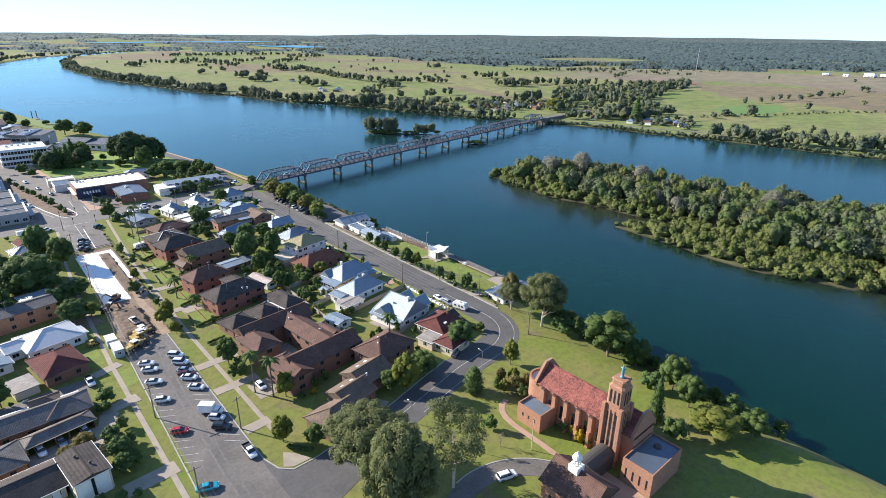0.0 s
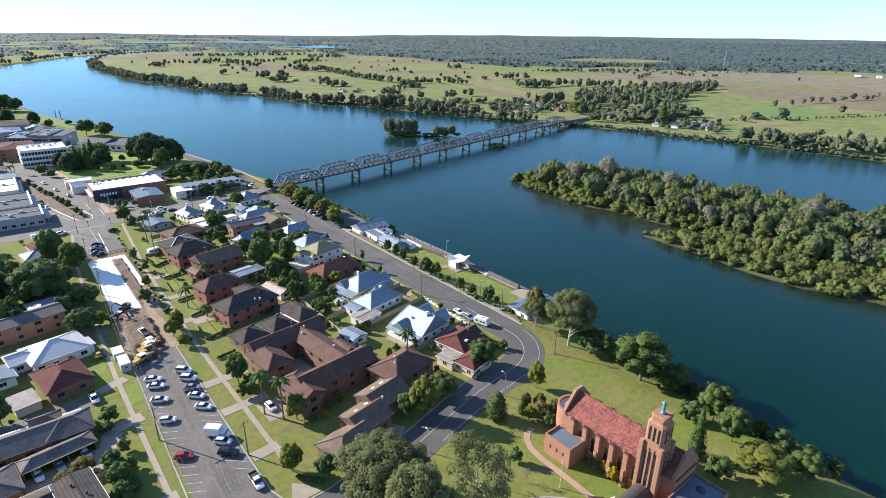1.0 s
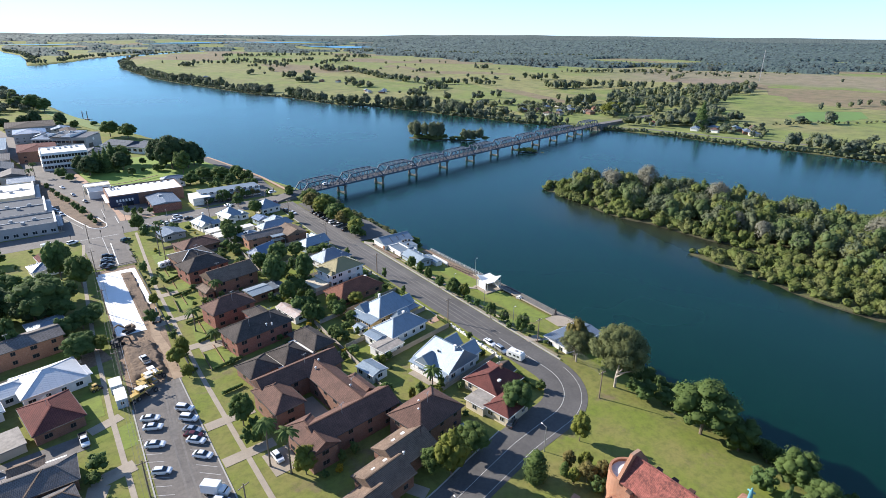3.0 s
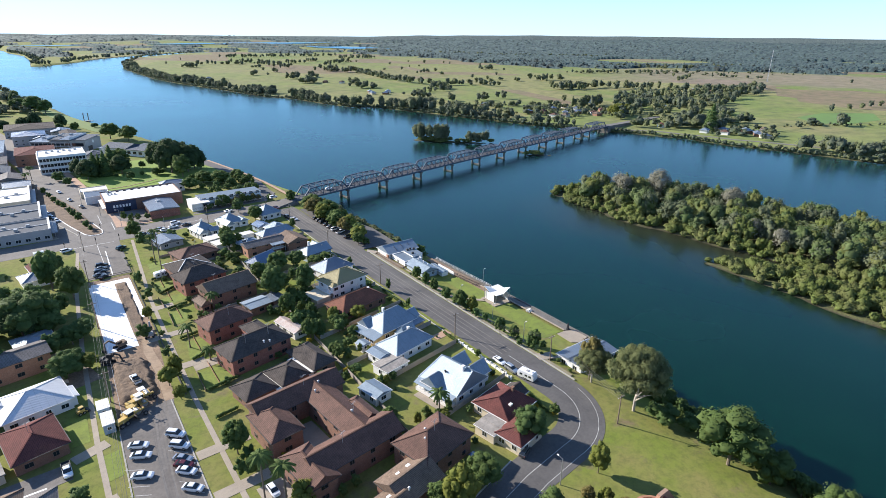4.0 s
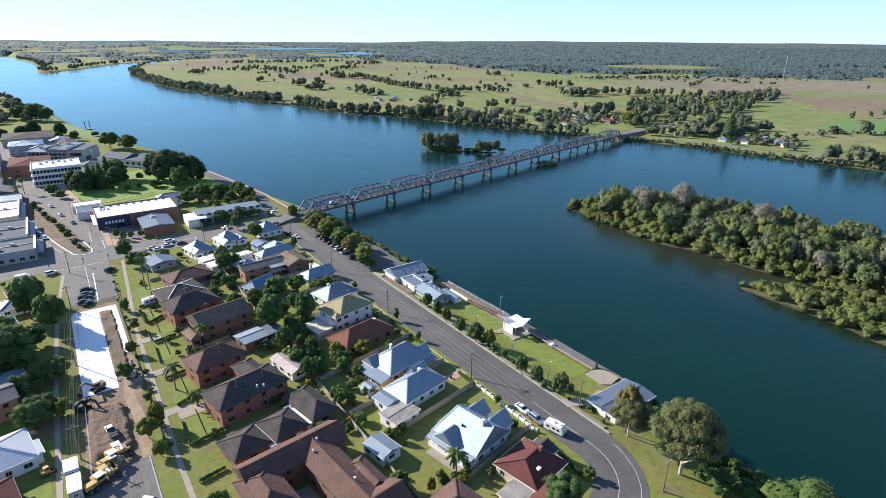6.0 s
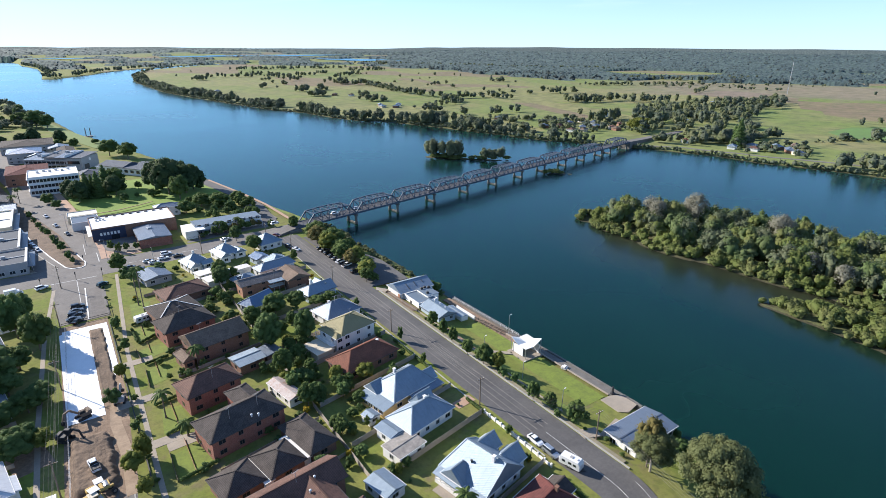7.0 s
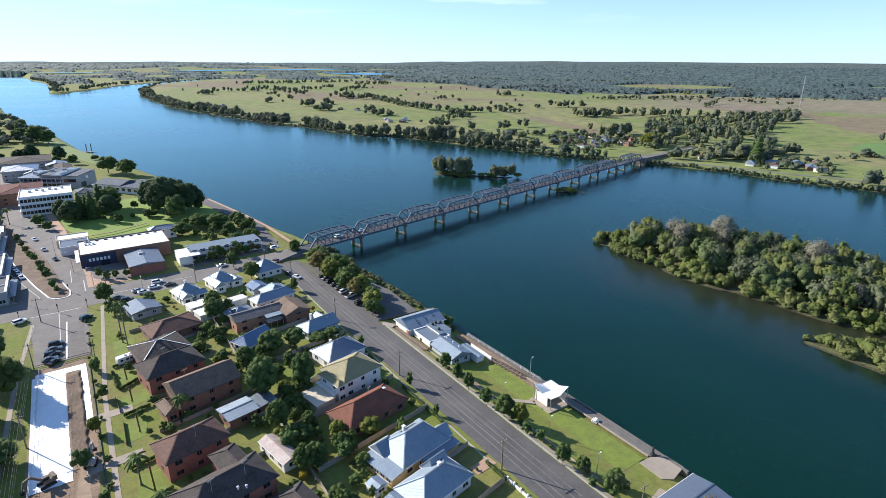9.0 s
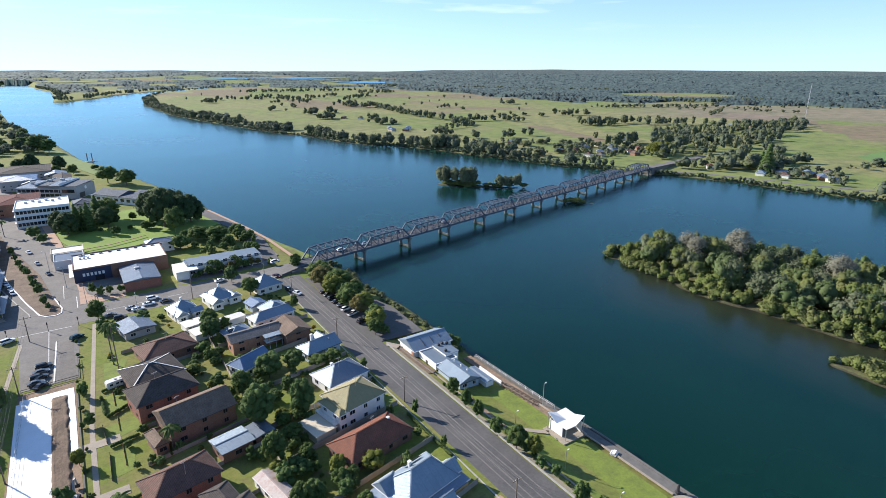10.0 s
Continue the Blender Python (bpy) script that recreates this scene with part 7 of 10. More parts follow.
solid("haul_track", ribbon([(34.9, 214), (33.6, 201), (34.6, 187), (34.0, 172.2)], 2.6, -0.1, 0.04), DUST, "pale dusty haul track beside the earth heap", "track", kind="structure")
solid("haul_track", ribbon([(34.0, 172.1), (32.8, 163.3), (29.3, 156.4), (27.6, 146)], 1.6, 0.0, 0.042), ASPHALT_OLD, "dusty wheel tracks leading from the road works", "track", kind="structure")


def loader(x, y, turn):
    e = thing("skid_loader", "small orange-yellow loader parked on the grass", "loader", (x, y, 0.02), turn)
    part("body", Shape().bevel_box(-1.2, 0.5, -0.65, 0.65, 0.4, 1.3, 0.12), YELLOW_PAINT, e)
    cab = part("cab", Shape().bevel_box(-0.6, 0.5, -0.55, 0.55, 1.302, 2.0, 0.1), YELLOW_PAINT, e)
    part("cab_window", Shape().box(-0.5, 0.51, -0.56, 0.56, 1.45, 1.85), GLASS, cab)
    part("lift_arm", Shape().beam((-1.0, 0.75, 1.3), (1.1, 0.75, 0.5), 0.14, 0.2).beam((-1.0, -0.75, 1.3), (1.1, -0.75, 0.5), 0.14, 0.2), YELLOW_PAINT, e)
    part("bucket", Shape().bevel_box(1.0, 1.6, -0.9, 0.9, 0.1, 0.7, 0.1), PLASTIC_DARK, e)
    wheel_set(e, [(-0.8, -0.75), (-0.8, 0.75), (0.2, -0.75), (0.2, 0.75)], 0.4, 0.28)


loader(14.8, 179.0, 20)
grader(27.5, 174.8, 20)
grader(24.4, 168.6, 25)
for x0, x1, y0, y1, z1, label in ((18.0, 20.7, 174.0, 178.4, 2.5, "white site office container beside the road works"), (18.4, 20.9, 166.4, 172.2, 2.6, "pale site shed with blue-grey walls")):
    cx, cy = (x0 + x1) / 2, (y0 + y1) / 2
    s = thing("site_shed", label, "site shed", (cx, cy, 0))
    a, b = (x1 - x0) / 2, (y1 - y0) / 2
    walls = part("wall", Shape().bevel_box(-a, a, -b, b, 0.1, z1 - 0.1, 0.04).box(-a, a, -b, b, -0.05, 0.0995), BLUE_WALL, s)
    part("roof", Shape().bevel_box(-a - 0.1, a + 0.1, -b - 0.1, b + 0.1, z1 - 0.098, z1 + 0.05, 0.04), WHITE, s)
    window(walls, 0, -b, 1.5, 0.8, 0.8, "-y")
    window(walls, -a, 0.8, 1.5, 0.8, 0.8, "-x")


# ---- the brick church ----
church = thing("church", "salmon brick church with a red tiled roof and square bell tower", "church", (98.6, 58, 0))
church["plan"] = (98.6, 58)
X0, X1, Y0, Y1 = -4.6, 4.6, -14.2, 13.4
EAVE, RIDGE = 8.6, 12.6
nave = part("nave", Shape().box(X0 + 0.3, X1 - 0.3, Y0, Y1, -0.5, EAVE - 0.1), BRICK_PINK, church)
shape, a, b, c = hip_roof(X0, X1, Y0 + 0.62, Y1 - 0.62, EAVE, RIDGE - EAVE, 0, 0)
part("roof", shape, TILE_CHURCH, church, "bright red tiled roof")
part("ridge_capping", caps(a, b, c, []), TILE_CHURCH, church)
for y0 in (Y0, Y1 - 0.6):
    gable = Shape()
    out = [(X0 - 0.1, EAVE - 0.6), (X1 + 0.1, EAVE - 0.6), (X1 + 0.1, EAVE + 0.5), (1.2, RIDGE + 0.7), (-1.2, RIDGE + 0.7), (X0 - 0.1, EAVE + 0.5)]
    n = len(out)
    gable.add([(x, y0, z) for x, z in out] + [(x, y0 + 0.6, z) for x, z in out], [tuple(range(n)), tuple(range(2 * n - 1, n - 1, -1))] + [(i, n + i, n + (i + 1) % n, (i + 1) % n) for i in range(n)])
    part("gable_parapet", gable, BRICK_PINK, church)
    cop = Shape()
    for (xa, za), (xb, zb) in zip(out[2:-1], out[3:]):
        cop.beam((xa, y0 + 0.3, za + 0.06), (xb, y0 + 0.3, zb + 0.06), 0.68, 0.12)
    part("coping", cop, BRICK_PINK, church)
for side in (-1, 1):
    for k in range(7):
        y = Y0 + 3.4 + k * 3.5
        x = side * (X1 + 0.1)
        xa, xb = sorted((x - side * 0.35, x + side * 0.75))
        butt = Shape().bevel_box(xa, xb, y - 0.55, y + 0.55, -0.5, EAVE - 0.2, 0.05)
        ob = part("buttress", butt, BRICK_PINK, church)
        xc, xd = sorted((x - side * 0.35, x + side * 0.45))
        part("cap", Shape().bevel_box(xa - 0.06, xb + 0.06, y - 0.62, y + 0.62, EAVE - 0.198, EAVE + 0.02, 0.1), TILE_BROWN, ob)
        part("set_off", Shape().bevel_box(min(x, x + side * 1.15), max(x, x + side * 1.15), y - 0.42, y + 0.42, -0.5, 4.4, 0.12), BRICK_PINK, ob)
        if k < 6:
            yw = y + 1.75
            arch = [(-0.42, 2.2), (0.42, 2.2), (0.42, 5.6)] + [(0.42 * math.cos(radians(q)), 5.6 + 0.42 * math.sin(radians(q))) for q in (30, 60, 90, 120, 150)] + [(-0.42, 5.6)]
            n = len(arch)
            xw = side * (X1 - 0.3)
            xo = xw + side * 0.02
            xi = xw - side * 0.05
            win = Shape().add([(xo, yw + u, z) for u, z in arch] + [(xi, yw + u, z) for u, z in arch], [tuple(range(n)), tuple(range(2 * n - 1, n - 1, -1))] + [(i, (i + 1) % n, n + (i + 1) % n, n + i) for i in range(n)])
            ob = part("window", win, GLASS, church, "tall narrow arched window")
            xs_, xe_ = sorted((xw, xw + side * 0.18))
            part("sill", Shape().box(xs_, xe_, yw - 0.6, yw + 0.6, 1.95, 2.18), CREAM, ob)
# apse
ring = [(4.0 * math.cos(radians(q)), Y1 + 4.4 * math.sin(radians(q))) for q in range(0, 181, 12)]
rim = [(3.5 * math.cos(radians(q)), Y1 + 3.9 * math.sin(radians(q))) for q in range(0, 181, 12)]
part("apse", Shape().slab(ring, -0.5, 7.2), BRICK_PINK, church)
part("apse_parapet", Shape().slab(ring + rim[::-1], 7.201, 8.1), BRICK_PINK, church)
part("apse_roof", Shape().slab(rim, 7.201, 7.45), FLAT_ROOF, church)
# chapel wing on the lawn side
part("chapel", Shape().box(-10.4, X0 + 0.299, 6.4, 13.6, -0.5, 4.6), BRICK_PINK, church)
par = Shape().box(-10.4, X0 - 0.9, 6.4, 6.7, 4.601, 5.2).box(-10.4, X0 - 0.9, 13.3, 13.6, 4.601, 5.2).box(-10.4, -10.1, 6.7, 13.3, 4.601, 5.2)
part("chapel_parapet", par, BRICK_PINK, church)
part("chapel_roof", Shape().box(-10.09, X0 - 0.85, 6.71, 13.29, 4.602, 4.75), METAL_WHITE, church, "pale ribbed metal roof")
for y in (8.2, 10.0, 11.8):
    part("chapel_window", Shape().box(-10.42, -10.3, y - 0.22, y + 0.22, 2.2, 3.2), GLASS, church)
# bell tower
TX0, TX1, TY0, TY1 = -6.0, -1.9, -11.2, -7.1
tower = part("tower", Shape().box(TX0, TX1, TY0, TY1, -0.5, 14.8), BRICK_PINK, church, "square salmon brick bell tower")
for x in (TX0, TX1):
    for y in (TY0, TY1):
        part("corner_pier", Shape().bevel_box(x - 0.45, x + 0.45, y - 0.45, y + 0.45, -0.5, 15.2, 0.1), BRICK_PINK, tower)
for k in range(3):
    u = TY0 + 1.0 + k * 1.05
    part("louvre_slot", Shape().box(TX0 - 0.02, TX0 + 0.1, u - 0.2, u + 0.2, 4.5, 13.2), GLASS, tower)
    u = TX0 + 1.0 + k * 1.05
    part("louvre_slot", Shape().box(u - 0.2, u + 0.2, TY0 - 0.02, TY0 + 0.1, 4.5, 13.2), GLASS, tower)
for k in range(2):
    for u in (0.0,):
        part("rib", Shape().box(TX0 - 0.18, TX0 - 0.001, TY0 + 1.4 + k * 1.05, TY0 + 1.65 + k * 1.05, 3.8, 14.0), BRICK_PINK, tower)
        part("rib", Shape().box(TX0 + 1.4 + k * 1.05, TX0 + 1.65 + k * 1.05, TY0 - 0.18, TY0 - 0.001, 3.8, 14.0), BRICK_PINK, tower)
mx, my = (TX0 + TX1) / 2, (TY0 + TY1) / 2
belfry = part("belfry", Shape().bevel_box(TX0 + 0.1, TX1 - 0.1, TY0 + 0.1, TY1 - 0.1, 14.801, 20.2, 0.5), BRICK_PINK, tower)
for k in range(3):
    u = -0.95 + k * 0.95
    part("belfry_opening", Shape().box(TX0 + 0.07, TX0 + 0.2, my + u - 0.24, my + u + 0.24, 15.8, 19.0), GLASS, belfry)
    part("belfry_opening", Shape().box(mx + u - 0.24, mx + u + 0.24, TY0 + 0.07, TY0 + 0.2, 15.8, 19.0), GLASS, belfry)
part("tower_cap", Shape().bevel_box(mx - 1.5, mx + 1.5, my - 1.5, my + 1.5, 20.201, 21.4, 0.4), BRICK_PINK, tower)
part("coping", Shape().bevel_box(mx - 1.65, mx + 1.65, my - 1.65, my + 1.65, 21.401, 21.6, 0.3), BRICK_PINK, tower)
fig = Shape().lathe([(0.5, 0), (0.42, 0.3), (0.3, 0.35), (0.36, 0.9), (0.3, 1.8), (0.34, 2.3), (0.12, 2.6), (0.17, 2.85), (0.05, 3.05)], 10, (98.6 + mx, 58 + my, 21.6))
fig.beam((98.6 + mx, 58 + my - 0.6, 21.6 + 2.3), (98.6 + mx, 58 + my + 0.6, 21.6 + 2.3), 0.2, 0.22)
solid("statue", fig, COPPER, "verdigris bronze statue on top of the bell tower", "statue", smooth=True)
# low hall beyond the tower
hall = flat_house("low salmon brick church hall with a flat pale roof", 90.2, 102.4, 36.6, 43.6, 5.8, BRICK_PINK, METAL_GREY, 0.35, "church hall", "church_hall")
for k in range(4):
    part("window", Shape().box(-6.12, -6.0, -2.6 + k * 1.6, -2.2 + k * 1.6, 1.5, 4.0), GLASS, hall, "tall narrow window")
part("roof_vent", Shape().lathe([(0.9, 5.7), (0.9, 6.0), (0.6, 6.2)], 14, (3.0, 0.5, 0)), DARK_TRIM, hall)
# presbytery with a white lantern
pres = house("brick presbytery with a dark tiled roof and white lantern", 73.0, 83.4, 40.0, 52.4, 4.6, BRICK_PINK, TILE_BROWN, 3.6, hips=(0, 0))
part("lantern_base", Shape().bevel_box(-1.2, 1.2, -0.2, 2.2, 7.0, 9.0, 0.1), WHITE, pres, "white louvred roof lantern")
lan = Shape()
for k in range(6):
    q = radians(60 * k)
    lan.tube((0.75 * math.cos(q), 1.0 + 0.75 * math.sin(q), 9.0), (0.75 * math.cos(q), 1.0 + 0.75 * math.sin(q), 10.6), 0.11, n=6)
part("lantern_posts", lan, WHITE, pres)
part("lantern_dome", Shape().lathe([(1.05, 10.6), (1.0, 10.8), (0.7, 11.4), (0.25, 11.8), (0.06, 12.3)], 14, (0, 1.0, 0)), WHITE, pres)
link = Shape()
n = 10
prof = [(46.6 + 2.2 + 2.2 * math.cos(math.pi * k / n), 3.0 + 2.2 * math.sin(math.pi * k / n)) for k in range(n + 1)]
link.add([(83.5, y, z) for y, z in prof] + [(91.8, y, z) for y, z in prof], [(k, n + 1 + k, n + 2 + k, k + 1) for k in range(n)] + [tuple(range(n, -1, -1)), tuple(range(n + 1, 2 * n + 2))])
link.box(83.5, 91.8, 46.65, 46.9, -0.3, 3.0).box(83.5, 91.8, 50.7, 50.95, -0.3, 3.0)
solid("covered_link", link, DARK_TRIM, "dark barrel-roofed link between presbytery and tower", "covered walk")
pole_ = thing("flagpole", "slim pale flagpole on the church lawn", "flagpole", (82.5, 62.0, 0))
part("pole", Shape().lathe([(0.16, -0.3), (0.1, 0.2), (0.07, 8.3)], 8), CREAM, pole_)
part("finial", Shape().lathe([(0.02, 8.301), (0.1, 8.36), (0.1, 8.46), (0.02, 8.52)], 8), CREAM, pole_)

# ---- shops and offices beyond the cross street ----
MOTEL_PLANTS = []  # planted with the other trees
shop = flat_house("long brick shop with a bright white roof", 40.6, 78.4, 362.0, 386.0, 6.0, BRICK_BROWN, WHITE, 0.35, "shop", "shop")
part("painted_front", Shape().box(-18.9, -4.5, -12.12, -12.004, 0.3, 5.9), NAVY, shop, "dark navy painted shop front")
for k in range(6):
    part("sign_letter", Shape().box(-15.6 + k * 1.5, -14.7 + k * 1.5, -12.15, -12.122, 2.7, 4.1), TRIM, shop)
part("price_board", Shape().box(-1.5, 4.5, -12.1, -12.004, 2.2, 3.8), TRIM, shop, "white shop board")
part("shop_door", Shape().box(-11.0, -7.5, -12.14, -12.123, 0.1, 2.4), GLASS, shop)
for k in range(9):
    part("rooflight", Shape().bevel_box(-15 + k * 3.7, -13.6 + k * 3.7, 9.2, 10.2, 6.0, 6.5, 0.08), DARK_TRIM, shop)
for y in (-12.1, 11.7):
    part("parapet_cap", Shape().box(-19.0, 19.0, y, y + 0.4, 6.351, 6.5), DARK_TRIM, shop)
for k in range(5):
    part("air_unit", Shape().bevel_box(-16 + (k % 3) * 1.6, -15.1 + (k % 3) * 1.6, 4 + k // 3 * 5, 4.8 + k // 3 * 5, 6.0, 6.8, 0.05), GALV, shop)
part("awning", Shape().box(-20.6, -18.9, -12.0, 8.0, 3.0, 3.25), TRIM, shop)
cur = house("dark red brick shop with a low grey metal roof", 57.8, 72.2, 338.4, 361.6, 4.4, BRICK_RED, METAL_GREY, 0.9, hips=(0, 0), over=0.2, windows="", name="shop", category="shop")
for k in range(3):
    part("shop_window", Shape().box(-7.04, -6.9, -9 + k * 6.5, -4.5 + k * 6.5, 0.5, 2.8), GLASS, cur)
part("fascia", Shape().box(-7.1, -7.003, -11.3, 11.3, 3.1, 4.0), DARK_TRIM, cur)
part("roof_vent", Shape().bevel_box(-1.5, 0.5, 2.0, 4.0, 4.8, 5.9, 0.1), GALV, cur)
for k, (x, y, h, w) in enumerate(((92, 340, 5.0, 4.4), (97, 341, 6.2, 5.0), (102, 341.4, 4.6, 4.0), (106, 342, 5.6, 4.8), (88.5, 341.5, 3.0, 3.0), (112, 342.5, 4.6, 4.2), (86, 338.5, 3.0, 3.4), (94.5, 339.0, 3.4, 3.6), (99.5, 340.0, 3.8, 3.8), (104.0, 340.6, 3.2, 3.4), (109.0, 341.4, 4.2, 4.0), (115.0, 342.6, 3.4, 3.6))):
    MOTEL_PLANTS.append((k, x, y, h, w))
motel = flat_house("long two-storey white motel with pale roofs", 84.0, 117.0, 344.0, 355.0, 5.0, WHITE, METAL_WHITE, 0.0, "motel", "motel", windows="-y-x", storeys=2, gap=3.6)
part("lower_wing", Shape().box(-22, -16.51, -9, 3, -0.4, 4.4), WHITE, motel)
part("canopy", Shape().box(-22.3, -13.0, -11.0, -5.6, 4.41, 4.65), WHITE, motel)
part("verandah_roof", Shape().box(-16.3, 16.4, -7.6, -5.85, 2.6, 2.75), METAL_WHITE, motel)
for k in range(8):
    part("post", Shape().box(-16 + k * 4.6, -15.85 + k * 4.6, -7.5, -7.35, -0.2, 2.6), TRIM, motel)
office = flat_house("white three-storey office with bands of windows", 15.6, 43.0, 483.0, 509.0, 11.6, WHITE, WHITE, 0.5, "office building", "office_building")
for k in range(3):
    z = 1.3 + k * 3.6
    for face, span in (("-y", 13.2), ("-x", 12.5)):
        band = Shape().box(-span, span, -13.08, -13.003, z, z + 2.0) if face == "-y" else Shape().box(-13.78, -13.703, -span, span, z, z + 2.0)
        glazing = part("window", band, GLASS, office, "long dark band of glazing")
        for i in range(15):
            u = -span + 2 * span * i / 14
            bar = Shape().box(u - 0.14, u + 0.14, -13.2, -13.082, z, z + 2.0) if face == "-y" else Shape().box(-13.9, -13.782, u - 0.14, u + 0.14, z, z + 2.0)
            part("mullion", bar, TRIM, glazing)
    part("ledge", Shape().box(-14.3, 13.7, -13.7, -13.001, z + 2.05, z + 2.3).box(-14.3, -13.701, -13.0, 13.0, z + 2.05, z + 2.3), TRIM, office)
for k in range(6):
    part("air_unit", Shape().bevel_box(-9 + k * 3.4, -7.4 + k * 3.4, 2.0 + (k % 2) * 4, 3.4 + (k % 2) * 4, 11.6, 12.8, 0.1), GALV, office)
def balcony_front(parent, x0, x1, y, z, storey=3.2):
    """A glazed front with a slab edge, posts and a rail before it."""
    part("glazing", Shape().box(x0, x1, y - 0.08, y - 0.003, z + 0.3, z + 2.5), GLASS, parent)
    part("balcony", Shape().box(x0, x1, y - 1.7, y - 0.081, z - 0.15, z + 0.02).box(x0, x1, y - 1.7, y - 1.62, z + 0.9, z + 1.0), TRIM, parent)
    n = max(2, int((x1 - x0) / 3.2))
    for k in range(n + 1):
        u = x0 + (x1 - x0 - 0.16) * k / n
        part("post", Shape().box(u, u + 0.16, y - 1.68, y - 1.55, z, z + storey - 0.2), TRIM, parent)


club = thing("club_building", "two-storey grey riverside club with stepped metal roofs and balconies", "club building", (48.0, 558.0, 0), -34)
part("wall", Shape().box(-44, -12, 1.6, 24, -0.5, 7.2).box(-12.01, 0, 0, 22, -0.5, 9.0).box(-30, -13, 3.0, 20, 7.2, 9.4), GREY_WALL, club)
part("roof", skillion(-45, -29.5, 0.6, 24.6, 7.3, 8.6), METAL_GREY, club)
part("roof", skillion(-29.4, -20.6, 0.2, 24.6, 9.5, 10.6), METAL_SLATE, club)
part("roof", skillion(-20.5, -11.6, 0.2, 24.6, 9.3, 10.9), METAL_GREY, club)
part("roof", skillion(-11.5, 0.5, -0.5, 22.5, 9.1, 10.2), METAL_SLATE, club)
part("parapet", Shape().box(-29.5, -29.3, 0.2, 24.6, 8.4, 10.9).box(-11.7, -11.5, -0.5, 24.0, 9.2, 11.2), TRIM, club)
balcony_front(club, -43.5, -13.0, 1.6, 3.6)
balcony_front(club, -43.5, -13.0, 1.6, 0.4)
part("emblem", Shape().tube((0.003, 11.0, 6.4), (0.08, 11.0, 6.4), 1.2, n=16), TRIM, club, "pale round emblem")
part("window", Shape().box(-10.5, -1.5, -0.08, -0.003, 4.2, 6.6), GLASS, club, "wide dark window")
part("loading_door", Shape().box(0.003, 0.08, 3.0, 9.0, 0.0, 3.6), DARK_TRIM, club)
for k in range(5):
    part("air_unit", Shape().bevel_box(-41 + k * 6.6, -38.6 + k * 6.6, 12 + (k % 2) * 4, 14 + (k % 2) * 4, 7.5, 9.6 if k < 2 else 11.6, 0.1), GALV, club)
FOOT.append((10, 70, 548, 606))
lodge = thing("building", "low white riverside hall with a grey-green metal roof", "building", (58.0, 542.0, 0), -53.7)
part("wall", Shape().box(0, 42, 0, 17, -0.5, 5.0).box(-6, 0.01, 2, 14, -0.5, 3.6), WHITE, lodge)
part("roof", hip_roof(-0.8, 24.0, -0.8, 17.8, 5.2, 2.6, 0, 0)[0], METAL_SLATE, lodge)
part("roof", skillion(24.1, 42.6, -1.2, 17.8, 4.9, 6.6), METAL_SLATE, lodge)
part("porch_roof", skillion(-6.6, -0.85, 1.2, 14.8, 3.6, 4.2), METAL_WHITE, lodge)
for k in range(7):
    part("window", Shape().box(2.0 + k * 5.6, 5.2 + k * 5.6, -0.07, -0.003, 1.4, 3.4), GLASS, lodge)
FOOT.append((50, 96, 502, 556))
flat_house("low shop with a blue-grey flat roof", 33.4, 45.6, 387.0, 400.0, 4.0, WHITE, METAL_GREY, 0.3, "shop", "shop", windows="-x")
flat_house("small shop with cluttered pale roof", 32.0, 46.0, 402.0, 412.0, 3.8, CREAM, FLAT_ROOF, 0.4, "shop", "shop", windows="-x")
for x0, x1, y0, y1, z, wall, roof, label in (
        (0.0, 24.0, 612.0, 640.0, 8.0, GREY_WALL, METAL_BLUE, "dark blue-roofed club building"),
        (-6.0, 33.0, 660.0, 704.0, 7.0, GREY_WALL, TILE_DARK, "wide grey-roofed building by the river"),
        (44.0, 56.0, 514.0, 530.0, 4.4, GREY_WALL, METAL_SLATE, "low grey-roofed building beside the park"),
        (2.0, 27.0, 520.0, 556.0, 8.0, BRICK_BROWN, TILE_RED, "old brick corner building with red roof"),
        (-34.0, -2.0, 500.0, 530.0, 7.0, GREY_WALL, TILE_GREY, "grey-roofed shop in the town centre"),
        (-36.0, -8.0, 450.0, 490.0, 6.0, CREAM, METAL_SLATE, "pale shop with a grey metal roof"),
        (-40.0, -4.0, 540.0, 600.0, 8.0, GREY_WALL, METAL_WHITE, "large pale-roofed town building"),
        (-60.0, -30.0, 620.0, 690.0, 8.0, GREY_WALL, METAL_GREY, "grey town building among trees")):
    house(label, x0, x1, y0, y1, z, wall, roof, 2.2, category="building", name="building", storeys=2, gap=4.5)
shop_a = flat_house("shop with a wide blue-grey metal roof", -28.0, 12.4, 356.0, 388.0, 4.6, GREY_WALL, METAL_SLATE, 0.5, "shop", "shop", windows="-y")
shop_b = flat_house("shop with white-edged dark roof", -28.0, 15.2, 332.4, 353.0, 4.8, GREY_WALL, METAL_SLATE, 0.6, "shop", "shop", windows="-y")
shop_c = flat_house("shop with a flat pale roof and awning", -30.0, 8.6, 394.0, 430.0, 4.8, CREAM, FLAT_ROOF, 0.5, "shop", "shop")
